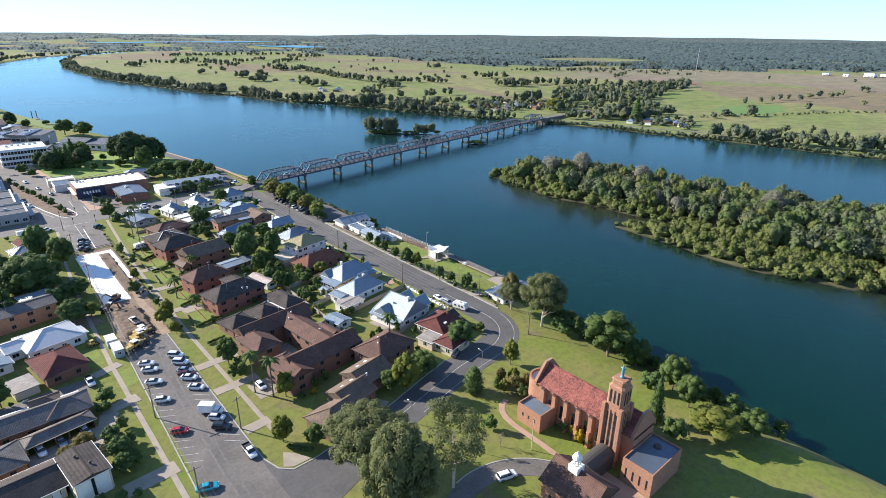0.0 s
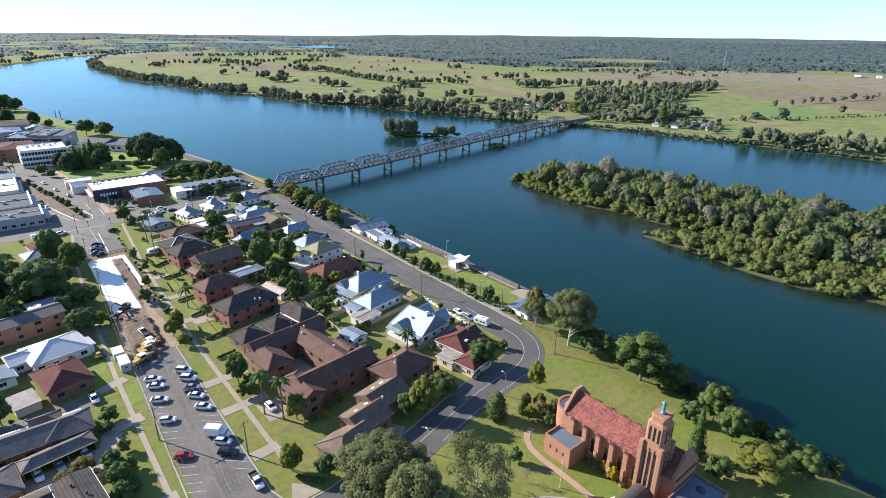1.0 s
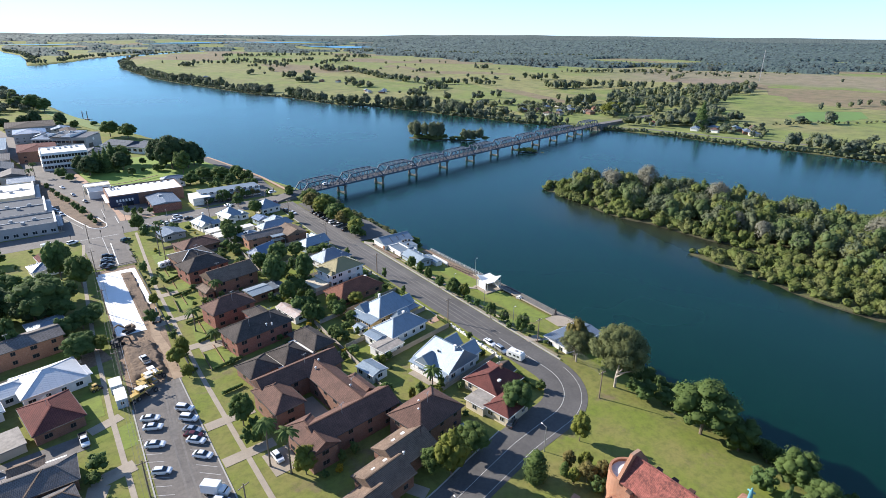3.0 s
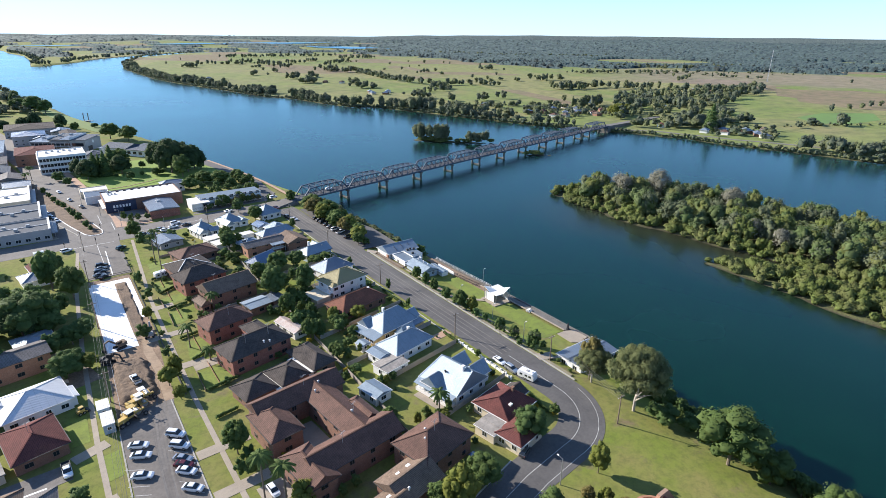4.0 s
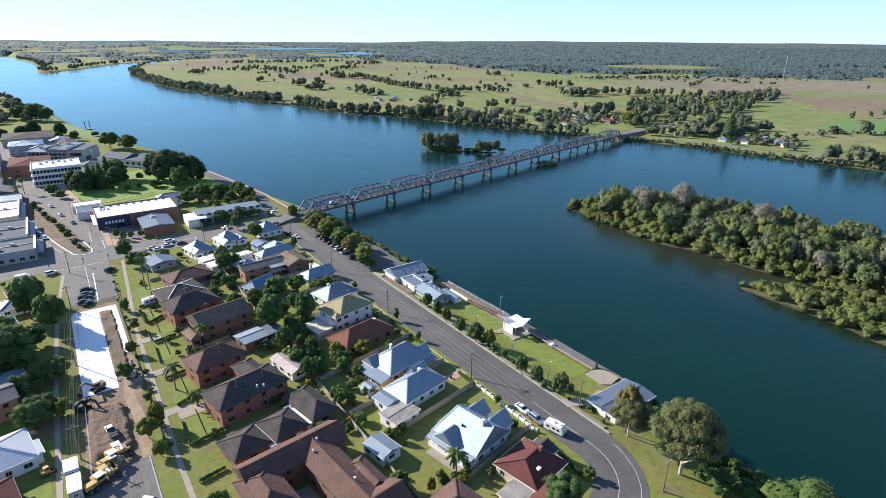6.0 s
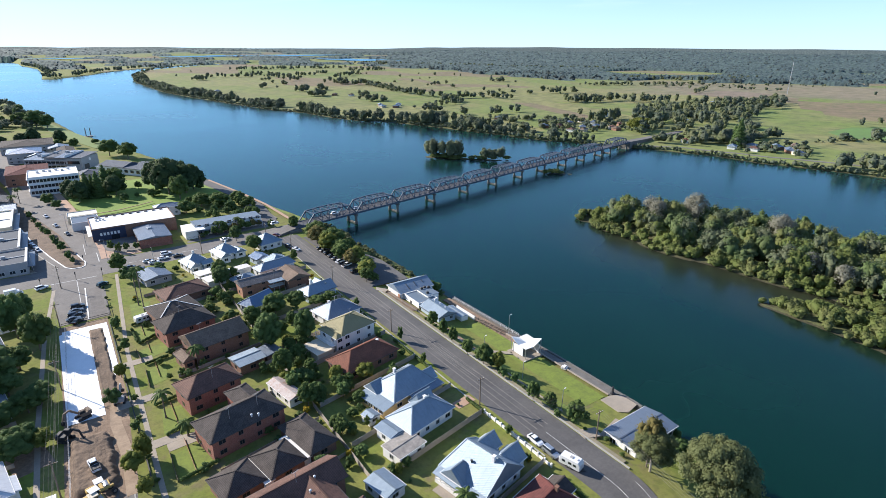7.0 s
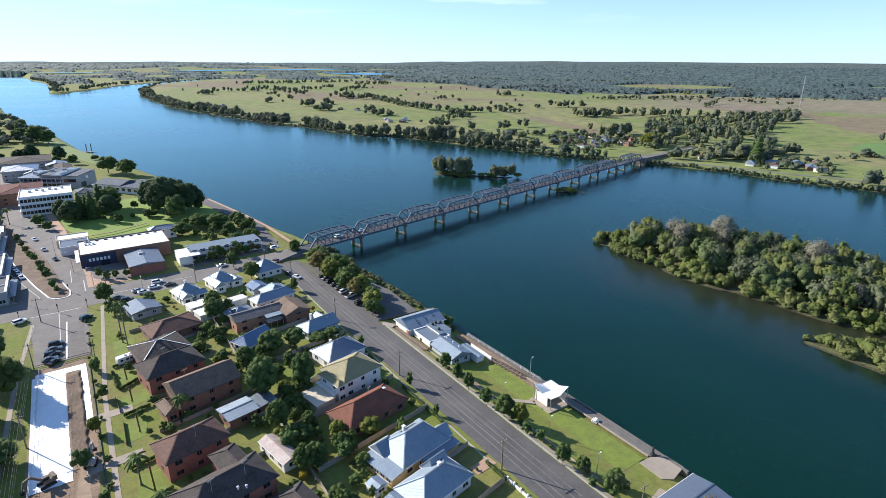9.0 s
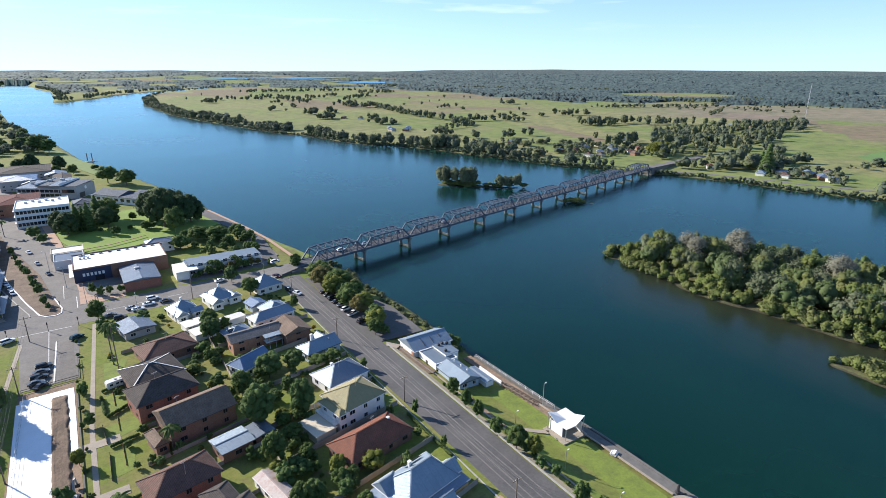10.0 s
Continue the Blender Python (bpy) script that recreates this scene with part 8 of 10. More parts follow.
for shop_ in (shop_a, shop_b, shop_c):
    spread = {shop_a: (20.2, 16.0), shop_b: (21.6, 10.3), shop_c: (19.3, 18.0)}[shop_]
    part("awning", Shape().box(spread[0] + 0.003, spread[0] + 2.6, -spread[1], spread[1], 3.0, 3.2), METAL_GREY, shop_)
    part("roof_ridge", Shape().box(-spread[0] + 1, spread[0] - 1, -0.3, 0.3, 4.7, 5.1), GALV, shop_)
    part("parapet_cap", Shape().bevel_box(spread[0] - 0.6, spread[0] + 0.3, -spread[1], spread[1], 5.401, 5.6, 0.04), TRIM, shop_)
    for k in range(7):
        part("air_unit", Shape().bevel_box(-15 + k * 4.6, -13.4 + k * 4.6, -8 + (k * 5) % 11, -6.7 + (k * 5) % 11, 4.6, 5.9, 0.08), GALV, shop_)
compound = thing("fence", "low dark site fence round the closed street end", "fence", (0, 0, 0))
for (ax, ay), (bx, by) in zip([(24.4, 269.2), (38.8, 270.0)], [(38.8, 270.0), (38.9, 284.0)]):
    n = max(2, int(math.hypot(bx - ax, by - ay) / 3))
    for k in range(n):
        part("post", Shape().tube((ax + (bx - ax) * k / n, ay + (by - ay) * k / n, -0.1), (ax + (bx - ax) * k / n, ay + (by - ay) * k / n, 1.1), 0.05, n=5), PLASTIC_DARK, compound)
    for z in (0.35, 1.0):
        part("rail", Shape().beam((ax, ay, z), (bx, by, z), 0.06, 0.16), PLASTIC_DARK, compound)
path([(32.4, 271), (33.2, 302)], 0.4, WHITE, "white-painted edge across the closed street end", 0.12, "kerb")
strip("road_works", [(33.6, 270.4), (38.2, 270.4), (38.0, 301), (34.2, 301)], ASPHALT, "worn brownish asphalt of the closed street end", "road works", top=0.045)
path([(4.6, 404), (12.0, 378), (20.4, 348), (24.6, 334), (25.0, 331.4)], 0.4, KERB, "pale concrete kerb of the main street", 0.16, "kerb")
strip("lawn", [(64, 660), (71, 655), (74, 690), (58, 760), (44, 830), (30, 900), (22, 900), (30, 820), (46, 730)], surface("bank_grass", (0.14, 0.20, 0.04), 0.95, worn=(0.09, 0.13, 0.03), large=0.1, fine=1.0, amount=0.9), "bright green grass along the river bank", "lawn", top=0.06)
dock = thing("jetty", "small pontoon with two tall piles at the river bank", "jetty", (63.5, 778, WATER))
part("deck", Shape().bevel_box(-3.5, 6.0, -2.0, 2.0, 0.1, 0.7, 0.1), CONCRETE, dock)
for x in (0.0, 4.4):
    part("pile", Shape().tube((x, 2.2, -3), (x, 2.2, 9.0), 0.45, n=10), TIMBER, dock)
house("small shed with a red tiled roof", 5.4, 10.6, 284.6, 293.0, 2.8, WHITE, TILE_RED, 1.2, hips=(0, 0), name="shed", category="shed")
house("blue-roofed weatherboard house beside dark trees", 2.6, 15.2, 273.6, 283.0, 3.0, WHITE, METAL_BLUE, 1.8)
house("pale-roofed house beside dark trees", -2.0, 9.0, 256.0, 266.0, 3.0, WHITE, METAL_GREY, 1.8)
house("two-storey white house beside the motel", 72.6, 86.0, 390.0, 398.0, 5.0, WHITE, METAL_GREY, 1.6, storeys=2)
for x0, x1, y0, y1, z, roof, label in (
        (-4.0, 10.0, 432.0, 446.0, 5.0, METAL_GREY, "grey-roofed shop along the main street"), (-8.0, 6.0, 448.0, 466.0, 6.0, TILE_GREY, "dark-roofed shop along the main street"), (-14.0, 0.0, 468.0, 492.0, 6.5, METAL_SLATE, "slate-roofed shop along the main street"),
        (14.0, 26.0, 606.0, 626.0, 6.0, METAL_GREY, "grey-roofed building behind the club"), (34.0, 47.0, 610.0, 640.0, 6.0, TILE_DARK, "dark-roofed building near the river"), (28.0, 44.0, 646.0, 664.0, 5.0, METAL_GREY, "low grey building near the river lawn")):
    house(label, x0, x1, y0, y1, z, GREY_WALL, roof, 1.8, category="building", name="building", storeys=2, gap=4.5, hips=(0, 0))
for k in range(9):
    x0 = -60 - (k % 3) * 22
    house("low suburban house with a tiled roof", x0, x0 + 13, 118 + k * 24, 130 + k * 24, 3.1, (BRICK_BROWN, WHITE, CREAM)[k % 3], (TILE_DARK, METAL_WHITE, TILE_RED)[k % 3], 2.2)
strip("park_lawn", [(46, 404), (64, 407), (118, 430), (112, 500), (62, 500), (34, 470), (36, 440)], surface("mown_park_grass", (0.185, 0.27, 0.03), 0.95, worn=(0.12, 0.18, 0.028), large=0.08, fine=1.5, amount=0.9), "bright green mown park lawn", "lawn", top=0.04)
path([(45, 413), (58, 415), (69, 420), (76, 424)], 0.5, PAVING, "low pinkish masonry wall along the park", 1.2, "garden_wall")

# ---- riverside ----
PK = -1.95
h = house("white boat clubhouse with a blue-grey metal gable roof", 131.4, 147.0, 223.4, 234.2, 1.6, WHITE, METAL_WHITE, 2.3, hips=(0, 0), name="boathouse", category="boathouse", base=-1.5, windows="")
for k in range(3):
    part("roof_rib", Shape().beam((-3.0 + k * 3.6, -4.6 + k * 0.3, 2.05), (-3.0 + k * 3.6, -1.4, 3.42), 0.16, 0.12), DARK_TRIM, h, "dark strip of flashing")
part("entrance", Shape().box(-7.62, -7.28, -4.6, -3.2, -1.7, 0.9), BRICK_PINK, h, "brick entrance pier")
h = flat_house("flat white annex of the boat clubhouse", 133.0, 141.4, 212.8, 223.2, 1.3, WHITE, METAL_WHITE, 0.25, name="boathouse", category="boathouse")
part("upper_room", Shape().bevel_box(1.4, 6.4, -2.6, 5.0, -1.9, 2.0, 0.05), WHITE, h, "white upper room")
part("upper_roof", Shape().box(1.2, 6.6, -2.8, 5.2, 2.002, 2.12), METAL_WHITE, h)
for ux, uy in ((2.4, 3.4), (4.0, 3.8), (5.4, 3.0), (2.2, -1.0)):
    part("roof_unit", Shape().bevel_box(ux, ux + 0.9, uy, uy + 0.8, 2.121, 2.85, 0.08), PLASTIC_DARK, h, "dark box of an air conditioner")
part("door", Shape().box(-4.26, -4.19, -0.2, 0.8, -1.6, 0.5), DARK_TRIM, h)
h = house("pale blue weatherboard boat store with a metal gable roof", 132.8, 141.0, 199.8, 212.4, 0.9, BLUE_WALL, METAL_WHITE, 1.7, hips=(0, 0), name="boathouse", category="boathouse", base=-1.9, windows="-y", gap=2.4)
wing(h, 141.2, 144.4, 197.6, 207.4, -0.1, WHITE, METAL_WHITE, 0.35, hips=(0, 0), base=-1.9, over=0.15, windows="")
vents(h, [(138.2, 210.0, 2.4), (138.2, 206.5, 2.4), (138.2, 203.2, 2.4)])
solid("garden_wall", Shape().beam((146.3, 207.2, -1.5), (146.2, 196.2, -1.5), 0.35, 1.7), WHITE, "white-painted low wall beside the boat slip", "wall")
slip = thing("slip_rails", "brown timber slip rails beside the river wall", "slipway", (146.4, 195.4, -1.85), -84)
for off in (-0.8, 0.8):
    part("rail", Shape().beam((0, off, 0.95), (12.8, off * 1.1, 0.9), 0.2, 0.22), TIMBER, slip)
    for k in range(8):
        part("post", Shape().box(0.2 + k * 1.7, 0.4 + k * 1.7, off - 0.1, off + 0.1, -0.4, 0.85), TIMBER, slip)
for k in range(8):
    part("sleeper", Shape().beam((0.3 + k * 1.7, -0.9, 0.72), (0.3 + k * 1.7, 0.9, 0.72), 0.16, 0.16), TIMBER, slip)
strip("apron", [(127.2, 235.2), (128.6, 237.6), (131.6, 232.9), (129.2, 231.4)], CONCRETE, "pale concrete pad before the boat clubhouse", "apron", top=0.06)
strip("garden_bed", [(128.9, 236.0), (131.0, 233.0), (132.4, 212.0), (129.8, 212.0)], DIRT_DARK, "dug earth bed before the boat clubhouse", "garden bed", top=-0.3)
path([(130.3, 231.0), (130.9, 211.0)], 0.25, STONE, "low stone edge along the earth bed", 0.1, "garden_wall")
h = house("low riverside shed with a broad pale skillion roof", 132.6, 149.4, 117.6, 127.4, 1.2, WHITE, METAL_GREY, 0.7, hips=(0, 0), name="boat_shed", category="boat shed", base=-2.0)
wall_line = Shape()
for (ax, ay), (bx, by) in zip([(152.4, 130), (152.6, 163), (150.8, 190), (150.2, 215)][:-1], [(152.6, 163), (150.8, 190), (150.2, 215)]):
    wall_line.beam((ax, ay, -3.2), (bx, by, -3.2), 0.7, 3.0)
solid("sea_wall", wall_line, PIER, "weathered concrete river wall", "river wall", kind="structure")
rail = thing("railing", "white railing along the river wall", "railing", (150.4, 188, -1.7))
for z in (0.5, 1.0):
    part("rail", Shape().beam((0.4, -10, z), (-0.4, 26, z), 0.06, 0.06), WHITE, rail)
for k in range(13):
    part("post", Shape().box(0.35 - k * 0.06, 0.43 - k * 0.06, -10 + k * 3, -9.92 + k * 3, -0.3, 1.05), WHITE, rail)
strip("jetty_apron", [(145.1, 132.3), (147.5, 130.6), (153.0, 131.6), (153.0, 136.3), (149.1, 138.4), (145.5, 138.6)], CONCRETE, "pale concrete landing at the river wall", "apron", top=-1.80)
strip("walkway", [(149.3, 138.6), (152.1, 137.4), (151.9, 163.0), (151.2, 182.0), (148.8, 182.0), (149.3, 161.0)], PIER, "dark weathered walkway along the river wall", "walkway", top=-1.86)
path([(149.1, 138.8), (149.1, 161.0), (148.6, 182.0)], 0.45, CONCRETE, "low pale kerb beside the river walkway", -1.55, "kerb")
path([(128.9, 118.0), (128.9, 150.0), (129.0, 176.0), (128.6, 236.0)], 1.2, DUST_VERGE, "worn pale verge beside the riverside road", 0.0, "verge")
path([(131.6, 236.0), (131.8, 176.0), (131.6, 140.0)], 0.5, CONCRETE, "narrow pale kerb along the sloping verge", -0.55, "kerb")
path([(131.5, 176.5), (136.5, 175.8), (141.5, 171.0)], 1.4, CONCRETE, "pale path from the verge to the stage", -1.6)
path([(141.5, 129.5), (133, 127.8), (129.4, 129.4)], 1.6, CONCRETE, "pale concrete path from the road to the river", -1.0)
strip("garden_bed", [(129.0, 211.8), (129.2, 178), (133, 178), (133.5, 196), (129.6, 196)], DIRT, "bare earth beside the boat clubhouse", "garden bed", top=-0.72)
shell = thing("sound_shell", "white sound shell stage with two raised roof corners", "stage", (145.8, 169.2, PK))
part("stage_floor", Shape().slab([(-4.6, -4.2), (3.8, -4.4), (4.0, 3.8), (-4.4, 4.0)], -0.4, 0.35), CONCRETE, shell)
peaks = [(-3.4, 3.4, 5.4), (-3.5, 0.0, 3.9), (-3.4, -3.4, 3.9), (0.0, -3.5, 3.8), (3.4, -3.4, 5.6), (3.5, 0.0, 4.0), (3.4, 3.4, 4.2), (0.0, 3.5, 4.0), (0.0, 0.0, 3.7)]
sail = Shape().add(peaks + [(x, y, z - 0.14) for x, y, z in peaks], [(i, (i + 1) % 8, 8) for i in range(8)] + [(9 + (i + 1) % 8, 9 + i, 17) for i in range(8)] + [(i, 9 + i, 9 + (i + 1) % 8, (i + 1) % 8) for i in range(8)])
part("sail_roof", sail, WHITE, shell, "taut white roof with raised corners")
part("front_wall", Shape().box(-2.9, -2.7, -1.6, 3.1, 0.35, 3.3), WHITE, shell)
part("back_wall", Shape().box(2.8, 3.0, -3.0, 3.1, 0.35, 3.4), WHITE, shell)
part("side_wall", Shape().box(-2.69, 2.79, 2.9, 3.1, 0.35, 3.3), GREY_WALL, shell)
for x, y, z in ((-3.3, 3.3, 5.2), (-3.3, -3.3, 3.7), (3.3, -3.3, 5.4), (3.3, 3.3, 4.0)):
    part("post", Shape().tube((x, y, -0.2), (x, y, z), 0.09, n=8), GALV, shell)
bench = thing("picnic_table", "white picnic table on the riverside lawn", "table", (149.2, 155.6, PK), 20)
part("tabletop", Shape().bevel_box(-0.9, 0.9, -0.4, 0.4, 0.7, 0.76, 0.02), WHITE, bench)
for s in (-1, 1):
    part("seat", Shape().bevel_box(-0.9, 0.9, s * 0.75 - 0.14, s * 0.75 + 0.14, 0.42, 0.47, 0.02), WHITE, bench)
    part("leg", Shape().box(s * 0.7 - 0.05, s * 0.7 + 0.05, -0.75, 0.75, -0.05, 0.42).box(s * 0.7 - 0.04, s * 0.7 + 0.04, -0.1, 0.1, 0.42, 0.7), WHITE, bench)
anchor = thing("sculpture", "dark iron river sculpture on the concrete apron", "sculpture", (150.6, 138.6, -1.82), 30)
part("figure", Shape().lathe([(0.7, 0), (0.6, 0.4), (0.35, 0.5), (0.28, 1.8), (0.1, 2.4)], 8).beam((-0.5, 0, 1.7), (0.5, 0, 1.9), 0.15, 0.15), PLASTIC_DARK, anchor)

strip("bank_path", [(146.6, 176.0), (149.8, 176.0), (149.2, 216.0), (146.0, 216.0)], DIRT, "bare earth strip along the top of the river wall", "path", top=-1.84)

# ---- vehicles ----
def loft(stations):
    """A body through (x, low, high, half width at the bottom, half width at the top)."""
    s = Shape()
    rings = []
    for x, lo, hi, wb, wt in stations:
        m = lo + (hi - lo) * 0.55
        rings.append([(x, -wb * 0.94, lo), (x, wb * 0.94, lo), (x, wb, m), (x, wt, hi), (x, -wt, hi), (x, -wb, m)])
    verts = [p for r in rings for p in r]
    faces = [(5, 4, 3, 2, 1, 0)]
    for k in range(len(rings) - 1):
        for i in range(6):
            j = (i + 1) % 6
            faces.append((k * 6 + i, k * 6 + j, k * 6 + 6 + j, k * 6 + 6 + i))
    last = (len(rings) - 1) * 6
    faces.append(tuple(range(last, last + 6)))
    return s.add(verts, faces)


CAR_FORMS = {
    "sedan": (2.3, 0.88, [(-2.3, 0.5, 0.85, 0.74, 0.7), (-2.15, 0.3, 1.0, 0.86, 0.78), (-1.3, 0.25, 1.02, 0.9, 0.82), (0.9, 0.25, 0.98, 0.9, 0.82), (1.9, 0.28, 0.86, 0.88, 0.78), (2.3, 0.42, 0.66, 0.72, 0.62)], (-1.75, -0.95, 0.25, 1.1), 1.45),
    "hatch": (2.05, 0.85, [(-2.05, 0.45, 0.95, 0.74, 0.7), (-1.95, 0.3, 1.05, 0.84, 0.76), (0.8, 0.25, 1.0, 0.87, 0.8), (1.7, 0.28, 0.86, 0.85, 0.76), (2.05, 0.42, 0.66, 0.7, 0.6)], (-1.95, -1.5, 0.2, 1.05), 1.5),
    "suv": (2.35, 0.93, [(-2.35, 0.5, 1.0, 0.8, 0.76), (-2.25, 0.38, 1.12, 0.9, 0.82), (1.0, 0.35, 1.1, 0.93, 0.86), (2.0, 0.38, 1.0, 0.91, 0.82), (2.35, 0.5, 0.8, 0.78, 0.7)], (-2.2, -1.95, 0.35, 1.1), 1.78),
    "ute": (2.6, 0.92, [(-2.6, 0.5, 0.95, 0.84, 0.84), (-2.5, 0.42, 1.05, 0.9, 0.88), (1.2, 0.38, 1.06, 0.92, 0.85), (2.2, 0.4, 0.96, 0.9, 0.82), (2.6, 0.5, 0.78, 0.76, 0.68)], (-0.5, -0.35, 0.75, 1.4), 1.75),
}
CAR_MESHES = {}


def car(color, form, x, y, heading, z=0.05):
    """A parked car or trailer that faces heading, in degrees anticlockwise from +x."""
    words = {"cyan": "turquoise", "teal": "dark green"}.get(color, color)
    if form == "truck":
        return box_truck(words, x, y, heading, z)
    if form == "caravan":
        return caravan(x, y, heading, z)
    kind = {"sedan": "sedan", "hatch": "hatchback", "suv": "four-wheel drive", "ute": "utility with an open tray"}[form]
    c = thing("car", f"parked {words} {kind} standing in its parking bay", "car", (x, y, z), heading, group="parked cars")
    half, wide, stations, (r0, r1, r2, r3), top = CAR_FORMS[form]
    key = (form, color)
    if key not in CAR_MESHES:
        paint = CAR_PAINTS[color]
        base = stations[2][2] - 0.03
        cabin = loft([(r0, base, base + 0.05, wide * 0.86, wide * 0.82), (r1, base, top - 0.05, wide * 0.86, wide * 0.68), (r2, base, top - 0.03, wide * 0.86, wide * 0.68), (r3, base, base + 0.05, wide * 0.86, wide * 0.8)])
        roof = Shape().add([(r1 - 0.04, -wide * 0.7, top - 0.06), (r2 + 0.1, -wide * 0.7, top - 0.06), (r2 + 0.1, wide * 0.7, top - 0.06), (r1 - 0.04, wide * 0.7, top - 0.06),
                            (r1 + 0.05, -wide * 0.6, top + 0.02), (r2, -wide * 0.6, top + 0.02), (r2, wide * 0.6, top + 0.02), (r1 + 0.05, wide * 0.6, top + 0.02)],
                           [(3, 2, 1, 0), (4, 5, 6, 7), (0, 1, 5, 4), (1, 2, 6, 5), (2, 3, 7, 6), (3, 0, 4, 7)])
        meshes = {"body": loft(stations).mesh("body", paint), "cabin_window": cabin.mesh("cabin_window", GLASS), "roof": roof.mesh("roof", paint)}
        f = stations[-1]
        b = stations[0]
        meshes["headlight"] = Shape().bevel_box(half - 0.34, half - 0.05, 0.48, 0.74, 0.62, 0.78, 0.03).mesh("headlight", HEADLIGHT)
        meshes["headlight_b"] = Shape().bevel_box(half - 0.34, half - 0.05, -0.74, -0.48, 0.62, 0.78, 0.03).mesh("headlight", HEADLIGHT)
        meshes["tail"] = Shape().bevel_box(-half - 0.01, -half + 0.2, 0.5, 0.76, 0.72, 0.9, 0.03).mesh("taillight", TAILLIGHT)
        meshes["tail_b"] = Shape().bevel_box(-half - 0.01, -half + 0.2, -0.76, -0.5, 0.72, 0.9, 0.03).mesh("taillight", TAILLIGHT)
        if form == "ute":
            meshes["tray"] = Shape().box(-2.45, -0.62, -0.8, 0.8, 1.045, 1.07).box(-2.5, -0.6, -0.9, -0.8, 1.045, 1.3).box(-2.5, -0.6, 0.8, 0.9, 1.045, 1.3).box(-2.55, -2.45, -0.9, 0.9, 1.045, 1.3).mesh("tray", PLASTIC_DARK)
        r = 0.32 if form in ("sedan", "hatch") else 0.38
        meshes["wheel"] = Shape().tube((0, -0.11, 0), (0, 0.11, 0), r, n=14).mesh("tyre", TYRE)
        meshes["rim"] = Shape().tube((0, -0.125, 0), (0, 0.125, 0), r * 0.62, n=10).mesh("rim", RIM)
        meshes["radius"] = r
        CAR_MESHES[key] = meshes
    m = CAR_MESHES[key]
    part("body", m["body"], None, c)
    part("cabin_window", m["cabin_window"], None, c)
    part("roof", m["roof"], None, c)
    for k in ("headlight", "headlight_b"):
        part("headlight", m[k], None, c)
    for k in ("tail", "tail_b"):
        part("taillight", m[k], None, c)
    if form == "ute":
        part("tray", m["tray"], None, c)
    for wx in (-half * 0.6, half * 0.62):
        for wy in (-wide + 0.1, wide - 0.1):
            w = part("wheel", m["wheel"], None, c)
            w.location = (wx, wy, m["radius"])
            part("rim", m["rim"], None, w)
    return c


def box_truck(words, x, y, heading, z):
    c = thing("truck", f"small {words} box truck parked in a bay", "truck", (x, y, z), heading, group="parked cars")
    part("chassis", Shape().box(-3.0, 2.6, -0.5, 0.5, 0.5, 0.8), PLASTIC_DARK, c)
    cab = part("cab", loft([(0.9, 0.5, 2.0, 0.9, 0.85), (1.6, 0.5, 2.1, 0.95, 0.85), (2.3, 0.5, 1.5, 0.95, 0.85), (2.8, 0.5, 1.1, 0.9, 0.8)]), CAR_PAINTS["white"], c)
    part("windscreen", loft([(1.75, 1.35, 1.9, 0.93, 0.8), (2.28, 1.35, 1.56, 0.93, 0.82)]), GLASS, cab)
    part("cargo_box", Shape().bevel_box(-3.0, 0.85, -1.05, 1.05, 0.82, 2.9, 0.06), CAR_PAINTS["white"], c)
    for wx in (-1.9, 1.9):
        for wy in (-0.8, 0.8):
            w = part("wheel", Shape().tube((wx, wy - 0.14, 0.4), (wx, wy + 0.14, 0.4), 0.4, n=14), TYRE, c)
            part("rim", Shape().tube((wx, wy - 0.15, 0.4), (wx, wy + 0.15, 0.4), 0.22, n=10), RIM, w)
    return c


def caravan(x, y, heading, z):
    c = thing("caravan", "white touring caravan parked at the kerb", "caravan", (x, y, z), heading)
    body = part("body", loft([(-2.7, 0.6, 2.0, 1.1, 1.05), (-2.45, 0.45, 2.5, 1.15, 1.1), (2.0, 0.45, 2.55, 1.15, 1.1), (2.5, 0.5, 1.9, 1.12, 1.08), (2.6, 0.6, 1.2, 1.0, 0.95)]), CAR_PAINTS["white"], c)
    for wx in (-1.5, 0.1, 1.3):
        for s in (-1, 1):
            part("window", Shape().bevel_box(wx - 0.4, wx + 0.4, s * 1.15 - 0.03, s * 1.15 + 0.03, 1.3, 1.85, 0.02), GLASS, body)
    part("roof_hatch", Shape().bevel_box(-0.4, 0.4, -0.4, 0.4, 2.5, 2.68, 0.05), GREY_WALL, body)
    part("roof_unit", Shape().bevel_box(0.9, 1.6, -0.35, 0.35, 2.5, 2.72, 0.06), TRIM, body)
    part("drawbar", Shape().beam((2.5, 0.6, 0.5), (3.6, 0, 0.5), 0.1, 0.12).beam((2.5, -0.6, 0.5), (3.6, 0, 0.5), 0.1, 0.12), PLASTIC_DARK, c)
    for wx in (-0.6, 0.15):
        for s in (-1, 1):
            w = part("wheel", Shape().tube((wx, s * 1.0 - 0.1, 0.33), (wx, s * 1.0 + 0.1, 0.33), 0.33, n=14), TYRE, c)
            part("rim", Shape().tube((wx, s * 1.0 - 0.11, 0.33), (wx, s * 1.0 + 0.11, 0.33), 0.2, n=10), RIM, w)
    return c



